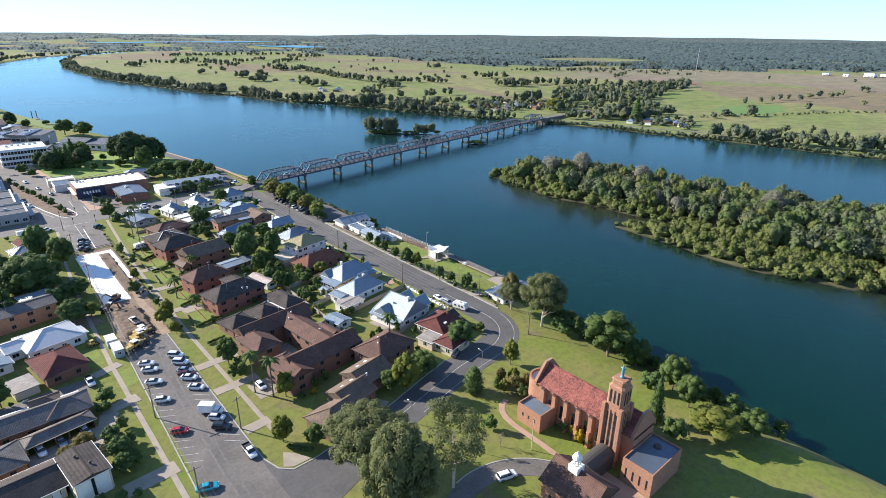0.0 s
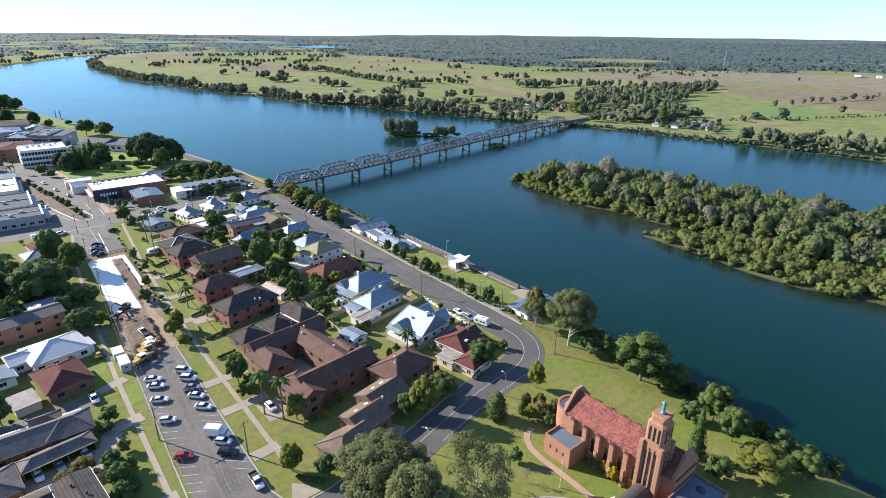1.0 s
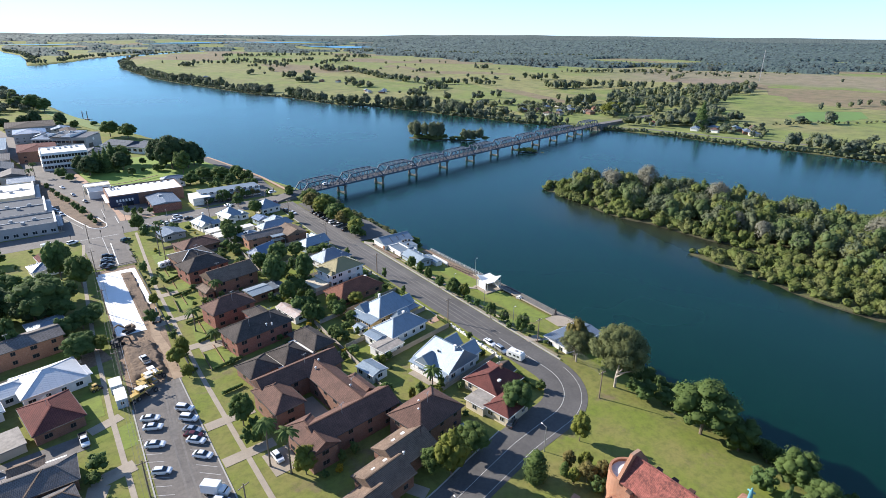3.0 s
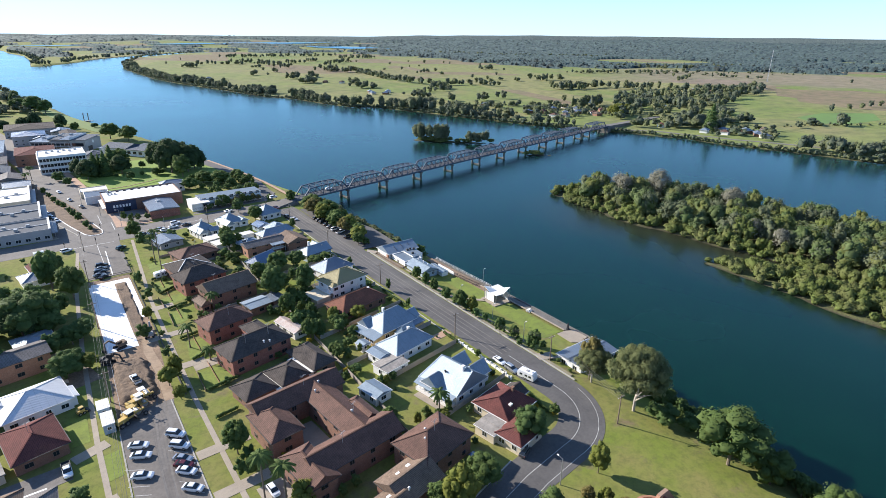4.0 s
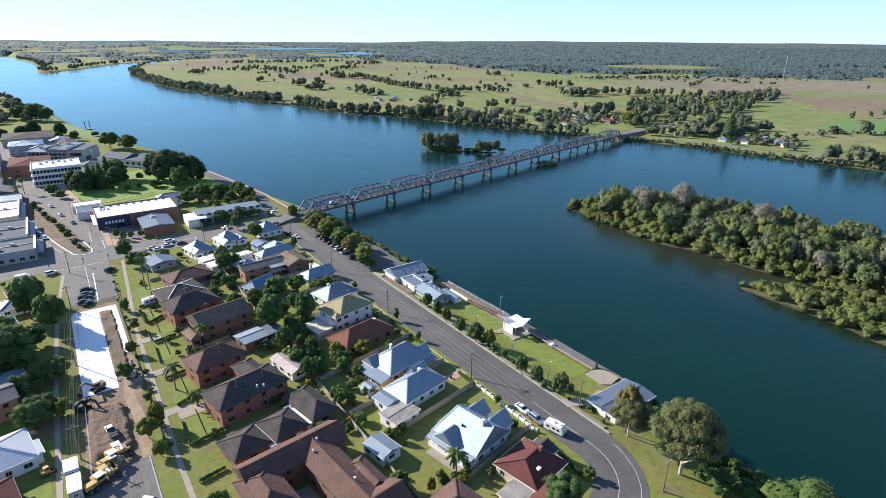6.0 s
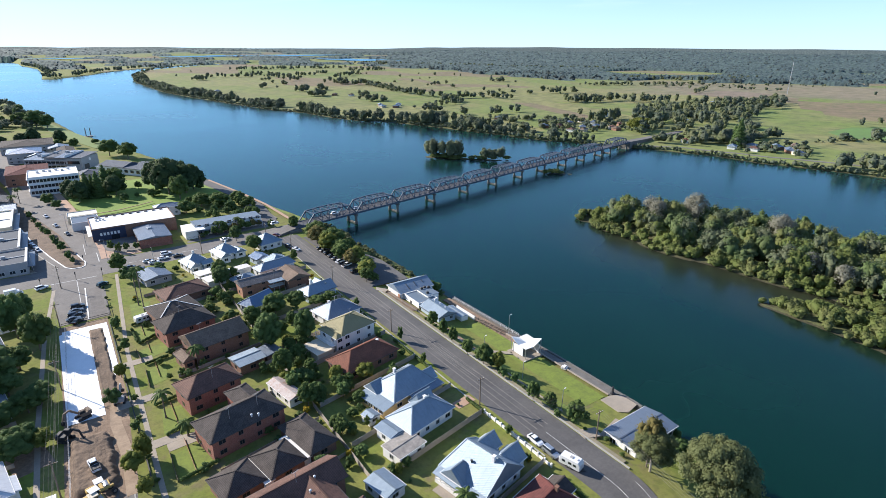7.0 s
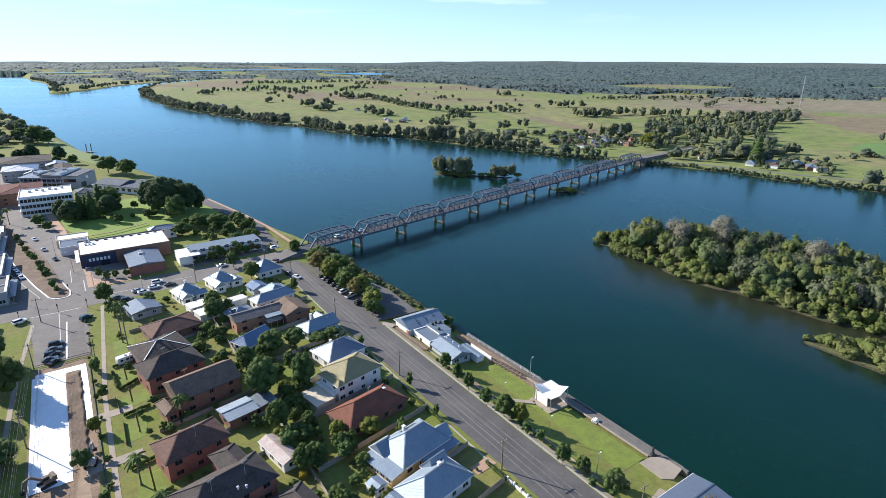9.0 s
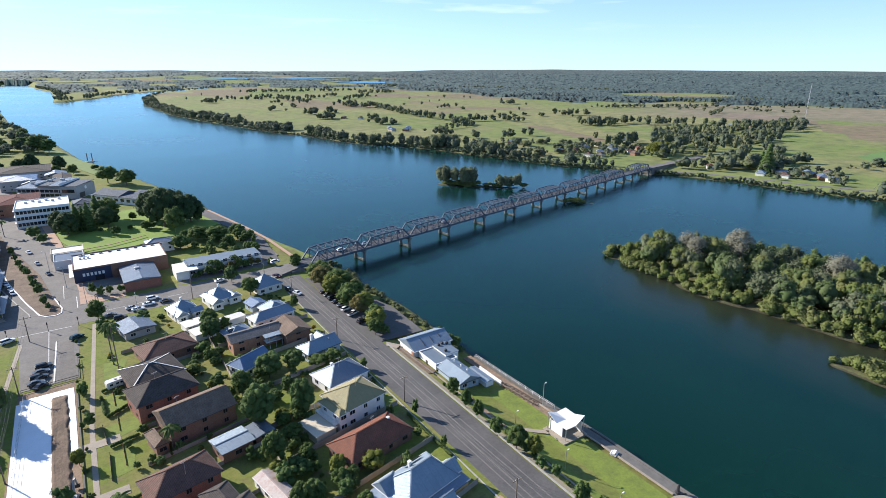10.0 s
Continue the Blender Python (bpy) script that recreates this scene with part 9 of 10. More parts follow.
# ---- parked vehicles ----
car("white", "sedan", 24.3, 157.1, -28)
car("white", "sedan", 24.2, 153.2, -28)
car("white", "sedan", 23.4, 146.2, -28)
car("white", "hatch", 23.0, 136.3, -28)
car("red", "hatch", 22.5, 120.9, -28)
car("white", "suv", 32.2, 156.2, -44)
car("white", "suv", 32.1, 151.5, -44)
car("silver", "sedan", 31.7, 146.6, -44)
car("maroon", "sedan", 31.5, 144.4, -44)
car("white", "sedan", 31.5, 142.2, -44)
car("white", "sedan", 31.5, 136.3, -44)
car("white", "truck", 31.0, 123.3, -44)
car("white", "hatch", 31.1, 120.2, -44)
car("black", "suv", 30.8, 115.8, -44)
car("white", "ute", 32.5, 103.4, -90)
car("cyan", "sedan", 21.4, 98.8, -21)
car("white", "hatch", 45.0, 125.7, -85)
car("white", "ute", 10.3, 157.4, -86)
car("white", "sedan", -3.6, 134.2, -82)
car("silver", "sedan", 0.4, 134.8, -82)
car("white", "hatch", 5.4, 135.4, -82)
car("white", "suv", 71.8, 59.9, -18)
car("grey", "hatch", 96.2, 103.1, 24)
car("white", "sedan", 116.6, 134.9, -91)
car("silver", "suv", 116.6, 129.7, -91)
car("blue", "ute", 85.7, 107.4, 95)
car("silver", "sedan", 58.3, 318.2, 4)
car("white", "sedan", 60.1, 315.4, 4)
car("white", "sedan", 64.4, 318.7, 4)
car("white", "suv", 66.4, 323.9, 4)
car("black", "sedan", 70.4, 318.4, 4)
car("grey", "sedan", 50.7, 314.9, 4)
car("black", "suv", 53.6, 310.2, 4)
car("white", "sedan", 94.2, 329.2, 12)
car("white", "suv", 121.1, 334.7, 15, z=2.0)
car("maroon", "sedan", 117.3, 320.8, -62)
car("white", "sedan", 117.9, 296.1, -71)
car("black", "suv", 116.3, 300.9, -73)
car("black", "sedan", 127.9, 291.4, 18)
car("grey", "sedan", 128.0, 287.4, 18)
car("black", "suv", 128.1, 283.2, 18)
car("black", "sedan", 128.2, 279.0, 18)
car("grey", "sedan", 128.3, 274.8, 18)
car("white", "suv", 128.2, 269.8, 18)
car("white", "ute", 128.6, 264.4, 18)
car("black", "suv", 128.6, 256.4, 18)
car("white", "sedan", 22.3, 424.6, -75)
car("silver", "sedan", 26.3, 401.8, -75)
car("grey", "sedan", 30.7, 382.6, -75)
car("white", "sedan", 15.3, 376.7, -75)
car("silver", "sedan", 16.8, 369.4, -75)
car("white", "hatch", 18.3, 362.5, -75)
car("teal", "suv", 39.3, 300.8, 35)
car("black", "sedan", 29.1, 270.0, 52)
car("black", "sedan", 29.1, 275.3, 42)
car("white", "suv", 19.3, 310.2, 25)
car("white", "truck", 10.7, 308.6, 10)
car("white", "caravan", 47.9, 258.0, 13)
car("white", "caravan", 117.6, 124.2, -76)
for color, form, x, y in (("white", "suv", 155.0, 333.4), ("white", "hatch", 169.6, 336.4), ("silver", "sedan", 229.6, 348.4)):
    tagged(car(color, form, x, y, bridge_turn, z=DECK), f"{color} car on the deck of the truss bridge", "car", "cars on the bridge")

# ---- trees, shrubs and palms ----
tree("gum", 51.0, 82.4, 15.8, 19.6)
tree("gum", 45.5, 63.2, 26.9, 14.8)
tree("opengum", 61.2, 65.6, 22.0, 15.0)
tree("cypress", 87.9, 86.9, 7.7, 5.5)
tree("lime", 105.2, 89.3, 8.2, 5.0)
tree("bronze", 96.4, 79.8, 5.4, 4.6)
tree("bronze", 96.2, 84.9, 5.0, 3.6)
tree("bronze", 99.6, 78.2, 5.4, 4.4)
tree("lime", 98.8, 82.4, 5.2, 3.4)
tree("lime", 93.6, 81.2, 4.2, 3.0)
tree("cypress", 94.2, 84.2, 3.4, 2.4)
tree("shrub", 96.1, 76.6, 4.1, 3.9)
tree("conifer", 114.1, 48.7, 13.5, 4.3)
tree("bush", 80.3, 73.3, 4.2, 3.6)
tree("green", 132.1, 74.0, 15.0, 17.2)
tree("green", 134.6, 65.8, 9.3, 9.4)
tree("green", 130.6, 52.4, 10.9, 9.6)
tree("green", 126.1, 45.8, 9.6, 8.3)
tree("lime", 119.2, 36.2, 8.3, 12.3)
tree("green", 126.3, 30.2, 7.5, 8.2)
tree("bush", 111.1, 42.3, 6.6, 6.2)
tree("gum", 130.3, 98.2, 20.0, 16.0)
tree("gum", 132.0, 113.2, 11.7, 11.2)
tree("shrub", 132.9, 90.4, 5.7, 7.4)
tree("shrub", 136.6, 86.3, 5.5, 6.6)
tree("shrub", 132.8, 93.8, 4.9, 5.6)
tree("shrub", 125.2, 56.2, 5.5, 6.2)
tree("shrub", 130.2, 37.1, 6.9, 7.2)
tree("round", 101.0, 106.3, 8.8, 9.8)
tree("bush", 112.3, 109.0, 3.1, 3.3)
tree("lime", 73.7, 98.6, 11.4, 7.9)
tree("green", 82.0, 101.5, 8.0, 9.3)
tree("green", 71.0, 102.1, 6.3, 6.1)
tree("bush", 59.8, 116.8, 3.8, 2.9)
tree("green", 42.4, 141.6, 9.6, 6.8)
tree("bush", 43.8, 137.6, 4.4, 3.8)
palm(42.8, 124.4, 12.3)
palm(45.8, 119.7, 11.7)
tree("lime", 48.4, 117.5, 7.4, 6.0)
tree("lime", 40.0, 101.9, 7.5, 5.6)
tree("green", 45.2, 95.6, 6.5, 5.3)
tree("bush", 43.1, 133.4, 5.2, 4.1)
tree("shrub", 41.1, 134.4, 4.6, 3.2)
tree("lime", 35.1, 178.9, 6.0, 4.9)
tree("lime", 36.5, 170.6, 4.4, 3.6)
tree("shrub", 34.0, 209.9, 5.7, 4.6)
tree("round", 6.0, 232.2, 15.6, 19.0)
tree("round", 13.1, 198.9, 8.7, 9.7)
tree("round", 12.5, 268.4, 16.7, 10.9)
tree("round", -3.3, 213.7, 12.4, 7.5)
tree("shrub", 10.3, 215.4, 7.6, 7.9)
tree("shrub", 11.9, 145.3, 4.7, 5.3)
tree("bush", 10.6, 141.7, 2.8, 4.0)
tree("bush", 12.6, 131.4, 3.6, 3.6)
tree("round", 9.6, 126.6, 5.4, 5.0)
tree("round", 10.0, 120.6, 6.0, 5.6)
tree("round", 9.4, 115.4, 5.0, 5.2)
tree("shrub", 12.2, 124.0, 3.6, 4.2)
tree("bush", 12.0, 117.0, 3.0, 3.6)
tree("bronze", 4.4, 130.0, 3.6, 5.6)
tree("bronze", 0.4, 129.4, 2.6, 3.4)
tree("shrub", -2.4, 139.6, 2.6, 3.0)
tree("shrub", 0.6, 140.0, 2.2, 2.6)
tree("bare", 72.5, 69.8, 7.3, 2.6)
tree("bare", 77.9, 67.6, 4.9, 2.1)
palm(88.3, 126.0, 7.0)
tree("bush", 90.5, 125.0, 4.6, 2.9)
tree("bush", 84.6, 126.3, 4.1, 2.9)
tree("bush", 113.0, 140.7, 3.0, 2.5)
tree("bush", 110.5, 131.2, 2.2, 2.4)
tree("bush", 56.5, 116.1, 3.7, 2.2)
tree("gold", 92.9, 56.1, 3.8, 2.9)
tree("gold", 94.0, 59.0, 3.0, 2.2)
tree("shrub", 92.8, 61.1, 3.4, 2.5)
tree("shrub", 93.6, 54.2, 3.3, 2.1)
tree("round", 87.6, 237.4, 8.7, 9.8)
tree("round", 95.5, 237.3, 7.4, 7.5)
tree("green", 78.1, 232.6, 8.1, 7.0)
tree("round", 77.7, 214.2, 13.2, 10.7)
tree("round", 88.7, 212.2, 12.1, 8.1)
tree("green", 76.4, 197.7, 9.4, 6.3)
tree("green", 103.2, 236.4, 3.7, 7.4)
tree("green", 107.7, 235.4, 4.6, 6.6)
tree("bush", 108.6, 228.5, 4.0, 3.9)
tree("bush", 113.6, 225.5, 4.1, 3.6)
tree("lime", 87.8, 186.2, 5.3, 4.8)
tree("lime", 95.3, 183.0, 4.9, 5.9)
tree("shrub", 76.2, 189.2, 6.3, 5.7)
tree("green", 129.1, 197.9, 6.3, 4.3)
tree("green", 128.4, 190.7, 6.4, 3.5)
tree("green", 128.0, 184.6, 6.3, 3.4)
tree("green", 127.7, 176.5, 5.7, 4.1)
tree("green", 128.5, 169.4, 7.2, 5.7)
tree("lime", 130.5, 165.1, 6.0, 4.2)
tree("green", 132.0, 306.0, 10.5, 13.0)
tree("green", 134.6, 291.0, 11.0, 13.5)
tree("green", 133.8, 277.6, 9.2, 8.6)
tree("green", 138.6, 283.0, 8.0, 8.0)
tree("lime", 133.6, 265.4, 9.2, 9.6)
tree("green", 133.4, 254.6, 8.2, 7.6)
tree("green", 128.0, 244.6, 6.6, 6.2)
tree("green", 131.0, 243.6, 4.2, 4.6)
tree("bush", 149.4, 236.0, 3.6, 4.4)
tree("bush", 150.2, 231.0, 3.4, 4.2)
tree("bush", 149.6, 226.0, 4.6, 5.4)
tree("shrub", 148.6, 221.0, 2.6, 3.6)
tree("green", 112.1, 283.2, 6.1, 3.6)
tree("green", 128.6, 326.9, 7.9, 6.4)
tree("shrub", 119.9, 337.6, 4.4, 4.4)
tree("fig", 88.3, 440.2, 24.2, 21.1)
tree("fig", 98.6, 439.4, 18.7, 18.0)
tree("fig", 84.0, 462.4, 19.5, 17.6)
tree("green", 91.8, 423.6, 16.8, 13.1)
tree("green", 83.0, 592.0, 14.0, 17.0)
tree("round", 71.0, 612.0, 15.0, 19.0)
tree("green", 62.0, 478.0, 15.0, 16.0)
tree("fig", 60.0, 458.3, 13.0, 14.0)
tree("fig", 40.1, 452.1, 14.0, 14.0)
tree("conifer", 50.8, 456.6, 17.0, 9.3)
tree("conifer", 48.2, 462.7, 13.8, 6.7)
tree("round", 20.0, 850.0, 21.0, 24.0)
tree("round", 30.0, 838.0, 17.0, 19.0)
tree("green", 6.0, 872.0, 17.0, 22.0)
tree("round", 40.5, 716.0, 9.0, 10.0)
tree("round", 66.0, 691.0, 5.0, 8.0)
tree("green", 35.8, 677.9, 9.1, 10.1)
tree("green", 48.5, 676.1, 9.2, 9.2)
tree("bush", 24.2, 458.1, 6.6, 9.6)
tree("shrub", 27.8, 443.0, 5.8, 6.2)
tree("green", 99.1, 401.4, 8.2, 12.6)
tree("green", 108.2, 395.3, 8.8, 13.8)
tree("green", 88.5, 390.4, 7.8, 10.8)
tree("green", 120.3, 400.4, 6.8, 9.8)
tree("green", 122.6, 385.7, 6.6, 8.2)
tree("round", 98.3, 325.5, 8.1, 6.6)
tree("green", 101.2, 306.2, 8.2, 8.2)
tree("green", 80.1, 283.7, 8.0, 7.5)
tree("round", 78.6, 274.0, 8.8, 8.0)
tree("bush", 84.9, 280.4, 4.6, 5.4)
tree("bush", 91.9, 287.4, 3.6, 4.4)
palm(49.4, 266.4, 17.0)
tree("shrub", 60.6, 302.6, 4.7, 6.4)
tree("green", 46.5, 312.1, 9.3, 7.2)
tree("shrub", 47.5, 300.2, 6.7, 5.3)
tree("bush", 46.4, 344.9, 5.1, 3.4)
tree("bush", 49.1, 339.4, 5.1, 3.8)
tree("bush", 52.3, 340.9, 3.9, 3.4)
tree("bush", 56.4, 339.6, 3.9, 3.4)
tree("bush", 58.6, 340.4, 3.9, 2.9)
tree("shrub", 17.0, 414.7, 4.1, 2.8)
tree("shrub", 18.8, 403.7, 4.0, 3.3)
tree("shrub", 20.6, 395.0, 3.7, 3.2)
tree("shrub", 22.6, 386.6, 4.4, 3.6)
tree("shrub", 24.5, 375.2, 4.0, 3.0)
tree("shrub", 25.9, 366.3, 4.7, 3.4)
tree("shrub", 27.6, 356.1, 5.6, 4.3)
tree("shrub", 29.7, 342.1, 4.4, 3.2)
tree("shrub", 30.8, 336.1, 3.2, 2.7)
tree("bush", 14.8, 428.7, 4.3, 3.5)
palm(10.0, 467.6, 9.3)
tree("bush", 74.5, 257.9, 5.2, 4.4)
tree("bush", 68.6, 251.5, 4.0, 4.2)
tree("bush", 73.9, 265.0, 4.2, 5.7)
tree("bush", 114.7, 195.6, 5.4, 2.2)
tree("bush", 108.2, 198.4, 4.5, 2.8)
tree("green", 127.7, 147.3, 6.5, 4.2)
tree("green", 129.6, 142.7, 5.2, 3.8)
tree("green", 130.1, 134.5, 7.3, 5.3)
tree("shrub", 128.7, 160.8, 3.4, 2.9)
tree("shrub", 129.7, 157.0, 3.7, 2.8)
tree("shrub", 128.3, 138.8, 2.6, 2.3)
tree("shrub", 134.5, 134.9, 2.6, 3.4)
tree("shrub", 129.9, 167.1, 2.9, 2.7)
tree("bronze", 132.6, 114.7, 13.9, 7.6)
tree("lime", 37.7, 182.5, 7.1, 4.7)
tree("shrub", 37.5, 195.0, 3.0, 2.7)
palm(44.5, 196.4, 7.8)
palm(47.7, 185.5, 4.3)
tree("lime", 37.3, 223.5, 4.7, 3.8)
tree("shrub", 40.4, 239.3, 5.0, 3.5)
tree("shrub", 39.7, 256.7, 5.3, 3.4)
palm(48.4, 273.1, 12.8)
palm(57.0, 217.4, 6.6)
tree("green", 18.3, 254.5, 13.6, 10.4)
tree("round", 12.3, 271.1, 10.2, 9.2)
tree("shrub", 17.1, 263.5, 5.1, 4.7)
tree("round", 18.4, 221.3, 6.9, 8.8)
tree("round", 15.2, 203.4, 6.4, 6.6)
tree("lime", 18.5, 201.2, 4.8, 5.8)
tree("round", 13.4, 279.0, 12.0, 10.4)
tree("green", 76.5, 179.7, 7.8, 5.9)
tree("lime", 79.7, 181.8, 4.4, 5.1)
tree("green", 79.0, 166.3, 5.0, 4.7)
tree("lime", 75.6, 193.8, 3.7, 4.7)
tree("shrub", 79.3, 192.8, 4.3, 4.4)
tree("bush", 102.1, 178.7, 4.7, 3.8)
tree("green", 64.4, 174.8, 2.5, 2.7)
tree("shrub", 88.9, 208.6, 4.0, 3.5)
tree("bush", 86.9, 169.8, 2.6, 2.9)
tree("bush", 72.7, 175.7, 2.6, 2.8)
tree("bush", 113.6, 180.0, 3.9, 2.0)
tree("shrub", 101.1, 197.5, 2.4, 1.7)

for x, y, h, w in ((95.0, 456.0, 20.0, 22.0), (104.0, 447.0, 17.0, 18.0), (3.4, 234.0, 13.0, 15.0), (-6.0, 240.0, 12.0, 14.0), (36.0, 466.0, 12.0, 11.0), (-12.0, 228.0, 11.0, 12.0)):
    tree("fig", x, y, h, w)
for x, y, h, w in ((56.0, 470.0, 18.0, 11.0), (45.0, 460.0, 16.0, 9.0)):
    tree("conifer", x, y, h, w)

for k, (x, y, h, w) in enumerate(((129.6, 299.0, 9.5, 10.0), (130.4, 287.0, 9.5, 10.5), (130.2, 272.0, 8.8, 9.5), (131.4, 264.5, 8.0, 9.0), (130.8, 249.0, 8.0, 9.0), (133.0, 281.0, 8.0, 9.0))):
    tree(("bronze", "lime", "green")[k % 3], x, y, h, w)
for k, (x, y) in enumerate(((28.0, 272.6), (28.6, 276.0), (29.2, 279.6), (29.8, 283.2))):
    car("black" if k % 2 else "grey", ("sedan", "suv")[k % 2], x, y, 8)

for x, y, h, w in ((6.0, 247.0, 12.0, 13.0), (-3.0, 252.0, 12.0, 13.0), (13.6, 245.0, 8.0, 8.0), (0.0, 237.0, 11.0, 12.0), (15.6, 219.0, 7.0, 7.5), (11.0, 231.0, 9.0, 10.0)):
    tree("round", x, y, h, w)

for k, x, y, h, w in MOTEL_PLANTS:
    tree(("green", "round", "bronze")[k % 3], x, y, h, w)
palm(94.5, 341.0, 6.5)
palm(104.0, 341.0, 7.0)
palm(8.0, 452.0, 8.5)

# ---- poles, lamps and wires ----
def power_pole(x, y, height, turn=0.0, z=0.0):
    p = thing("power_pole", "grey timber power pole with a crossarm", "power pole", (x, y, z), turn, group="power poles")
    part("pole", Shape().lathe([(0.19, -0.5), (0.17, 1.0), (0.12, height)], 8), TIMBER, p)
    part("crossarm", Shape().box(-1.25, 1.25, -0.07, 0.07, height - 0.75, height - 0.6), TIMBER, p)
    for k in range(4):
        part("insulator", Shape().lathe([(0.05, 0), (0.07, 0.05), (0.05, 0.12), (0.02, 0.2)], 6, (-1.1 + k * 0.73, 0, height - 0.6)), WHITE, p)
    return p


def street_lamp(x, y, height, turn=0.0, arm=1.2, z=0.0):
    p = thing("street_lamp", "slim grey street lamp with a short arm", "street lamp", (x, y, z), turn, group="street lamps")
    part("post", Shape().lathe([(0.12, -0.4), (0.11, 0.6), (0.07, height)], 8), GALV, p)
    part("arm", Shape().tube((0, 0, height - 0.05), (arm, 0, height + 0.15), 0.045, n=6), GALV, p)
    part("lamp_head", Shape().bevel_box(arm - 0.1, arm + 0.45, -0.14, 0.14, height + 0.1, height + 0.24, 0.04), WHITE, p)
    return p


def wire(a, b, sag):
    s = Shape()
    a, b = Vector(a), Vector(b)
    aside = (b - a).cross(Vector((0, 0, 1))).normalized() * 0.022
    up = Vector((0, 0, 0.022))
    for i in range(11):
        k = i / 10
        p = a.lerp(b, k) - Vector((0, 0, sag * 4 * k * (1 - k)))
        s.v += [tuple(p + q) for q in (aside, up, -aside, -up)]
    for i in range(10):
        s.f += [(i * 4 + j, i * 4 + (j + 1) % 4, i * 4 + 4 + (j + 1) % 4, i * 4 + 4 + j) for j in range(4)]
    return solid("power_line", s, DARK_TRIM, "thin dark overhead power line between poles", "power line", group="overhead wires")


def pole_line(poles, height, offsets=(-1.1, -0.37, 0.36, 1.09), sag=0.9):
    for (ax, ay), (bx, by) in zip(poles[:-1], poles[1:]):
        for o in offsets:
            wire((ax + o, ay, height - 0.4), (bx + o, by, height - 0.4), sag)


street_poles = [(18.6, 62.0), (19.0, 96.0), (19.6, 130.6), (21.2, 180.0), (22.9, 226.0), (24.0, 268.0), (25.5, 307.0)]
for x, y in street_poles:
    power_pole(x, y, 9.6)
pole_line(street_poles, 9.6)
pole_line(street_poles, 7.8, (-0.2, 0.2), 0.8)
power_pole(34.2, 112.8, 9.4, 20)
river_poles = [(122.4, 97.2), (129.6, 127.0), (114.8, 154.3), (115.4, 202.7), (115.2, 249.0), (115.6, 296.0)]
for x, y in river_poles:
    power_pole(x, y, 8.6)
pole_line(river_poles, 8.6)
cross_poles = [(47.7, 316.4), (80.2, 315.4), (110.6, 316.8)]
for x, y in cross_poles:
    power_pole(x, y, 9.4, 90)
for (ax, ay), (bx, by) in zip(cross_poles[:-1], cross_poles[1:]):
    for o in (-1.1, -0.3, 0.4, 1.1):
        wire((ax, ay + o, 9.0), (bx, by + o, 9.0), 0.8)
for x, y, h, a in ((95.8, 91.8, 7.0, 90), (67.2, 87.6, 6.0, 90), (37.3, 358.6, 9.5, 180), (31.1, 388.0, 9.5, 180), (43.7, 332.2, 9.5, 200), (16.6, 335.0, 9.0, 0), (59.8, 312.2, 8.0, 90)):
    street_lamp(x, y, h, a)
for x, y, h in ((131.9, 140.6, 6.5), (135.1, 177.3, 5.0), (149.0, 181.0, 7.5), (134.0, 158.0, 5.5)):
    street_lamp(x, y, h, 0, 0.5, float(land_height(x, y)))


def traffic_light(x, y, turn):
    t = thing("traffic_light", "dark traffic signal on a short post", "traffic light", (x, y, 0), turn, group="traffic lights")
    part("post", Shape().lathe([(0.08, -0.3), (0.07, 3.2)], 8), PLASTIC_DARK, t)
    part("signal_head", Shape().bevel_box(-0.2, 0.2, -0.25, 0.05, 2.6, 3.7, 0.05), PLASTIC_DARK, t)


for x, y, a in ((34.8, 333.6, 0), (30.9, 313.0, 0), (40.2, 312.6, 0), (46.8, 332.6, 90), (19.0, 313.0, 180)):
    traffic_light(x, y, a)

# ---- fences and garden walls ----
FENCE_MESHES = {}


def fence(ax, ay, bx, by, material=FENCE, height=1.6, label="weathered timber paling fence between gardens", spacing=2.4, category="fence"):
    length = math.hypot(bx - ax, by - ay)
    n = max(1, round(length / spacing))
    f = thing("fence", label, category, (ax, ay, float(land_height(ax, ay))), math.degrees(math.atan2(by - ay, bx - ax)), group="garden fences")
    step = round(length / n, 2)
    key = (step, material.name, height)
    if key not in FENCE_MESHES:
        FENCE_MESHES[key] = (Shape().box(0.05, step - 0.05, -0.02, 0.02, 0.02, height).mesh("panel", material), Shape().bevel_box(-0.05, 0.05, -0.06, 0.06, -0.3, height + 0.08, 0.015).mesh("post", material))
    panel, post = FENCE_MESHES[key]
    for i in range(n + 1):
        p = part("post", post, None, f)
        p.location = (i * step, 0, 0)
        if i < n:
            q = part("panel", panel, None, f)
            q.location = (i * step, 0, 0)
    return f


for y in (124.9, 161.6, 180.4, 199.0, 214.6, 233.4, 251.4, 268.4, 284.4):
    fence(79.0, y - 3.0, 113.0, y + 3.6)
for y0, y1 in ((122.0, 150.0), (150.0, 179.0), (195.0, 230.0), (232.0, 268.0), (268.0, 296.0)):
    fence(77.6, y0, 77.6, y1)
for y in (153.6, 169.4, 188.6, 203.4, 215.6, 231.8, 262.6, 281.0):
    fence(51.0, y - 1.6, 76.5, y + 3.4, height=1.15)
for y0, y1 in ((171.5, 184.5), (190.5, 202.0), (217.5, 228.5), (233.5, 243.0), (247.0, 255.0)):
    fence(46.6, y0, 46.6, y1, BRICK_PINK, 0.4, "low brick front garden wall", 3.0, "garden wall")
for y in (126.0, 196.4, 214.6, 246.0):
    fence(-22.0, y, 13.0, y, height=1.2)
fence(79.4, 144.8, 112.6, 150.8, CONCRETE, 1.7, "tall pale fence beside the white house")
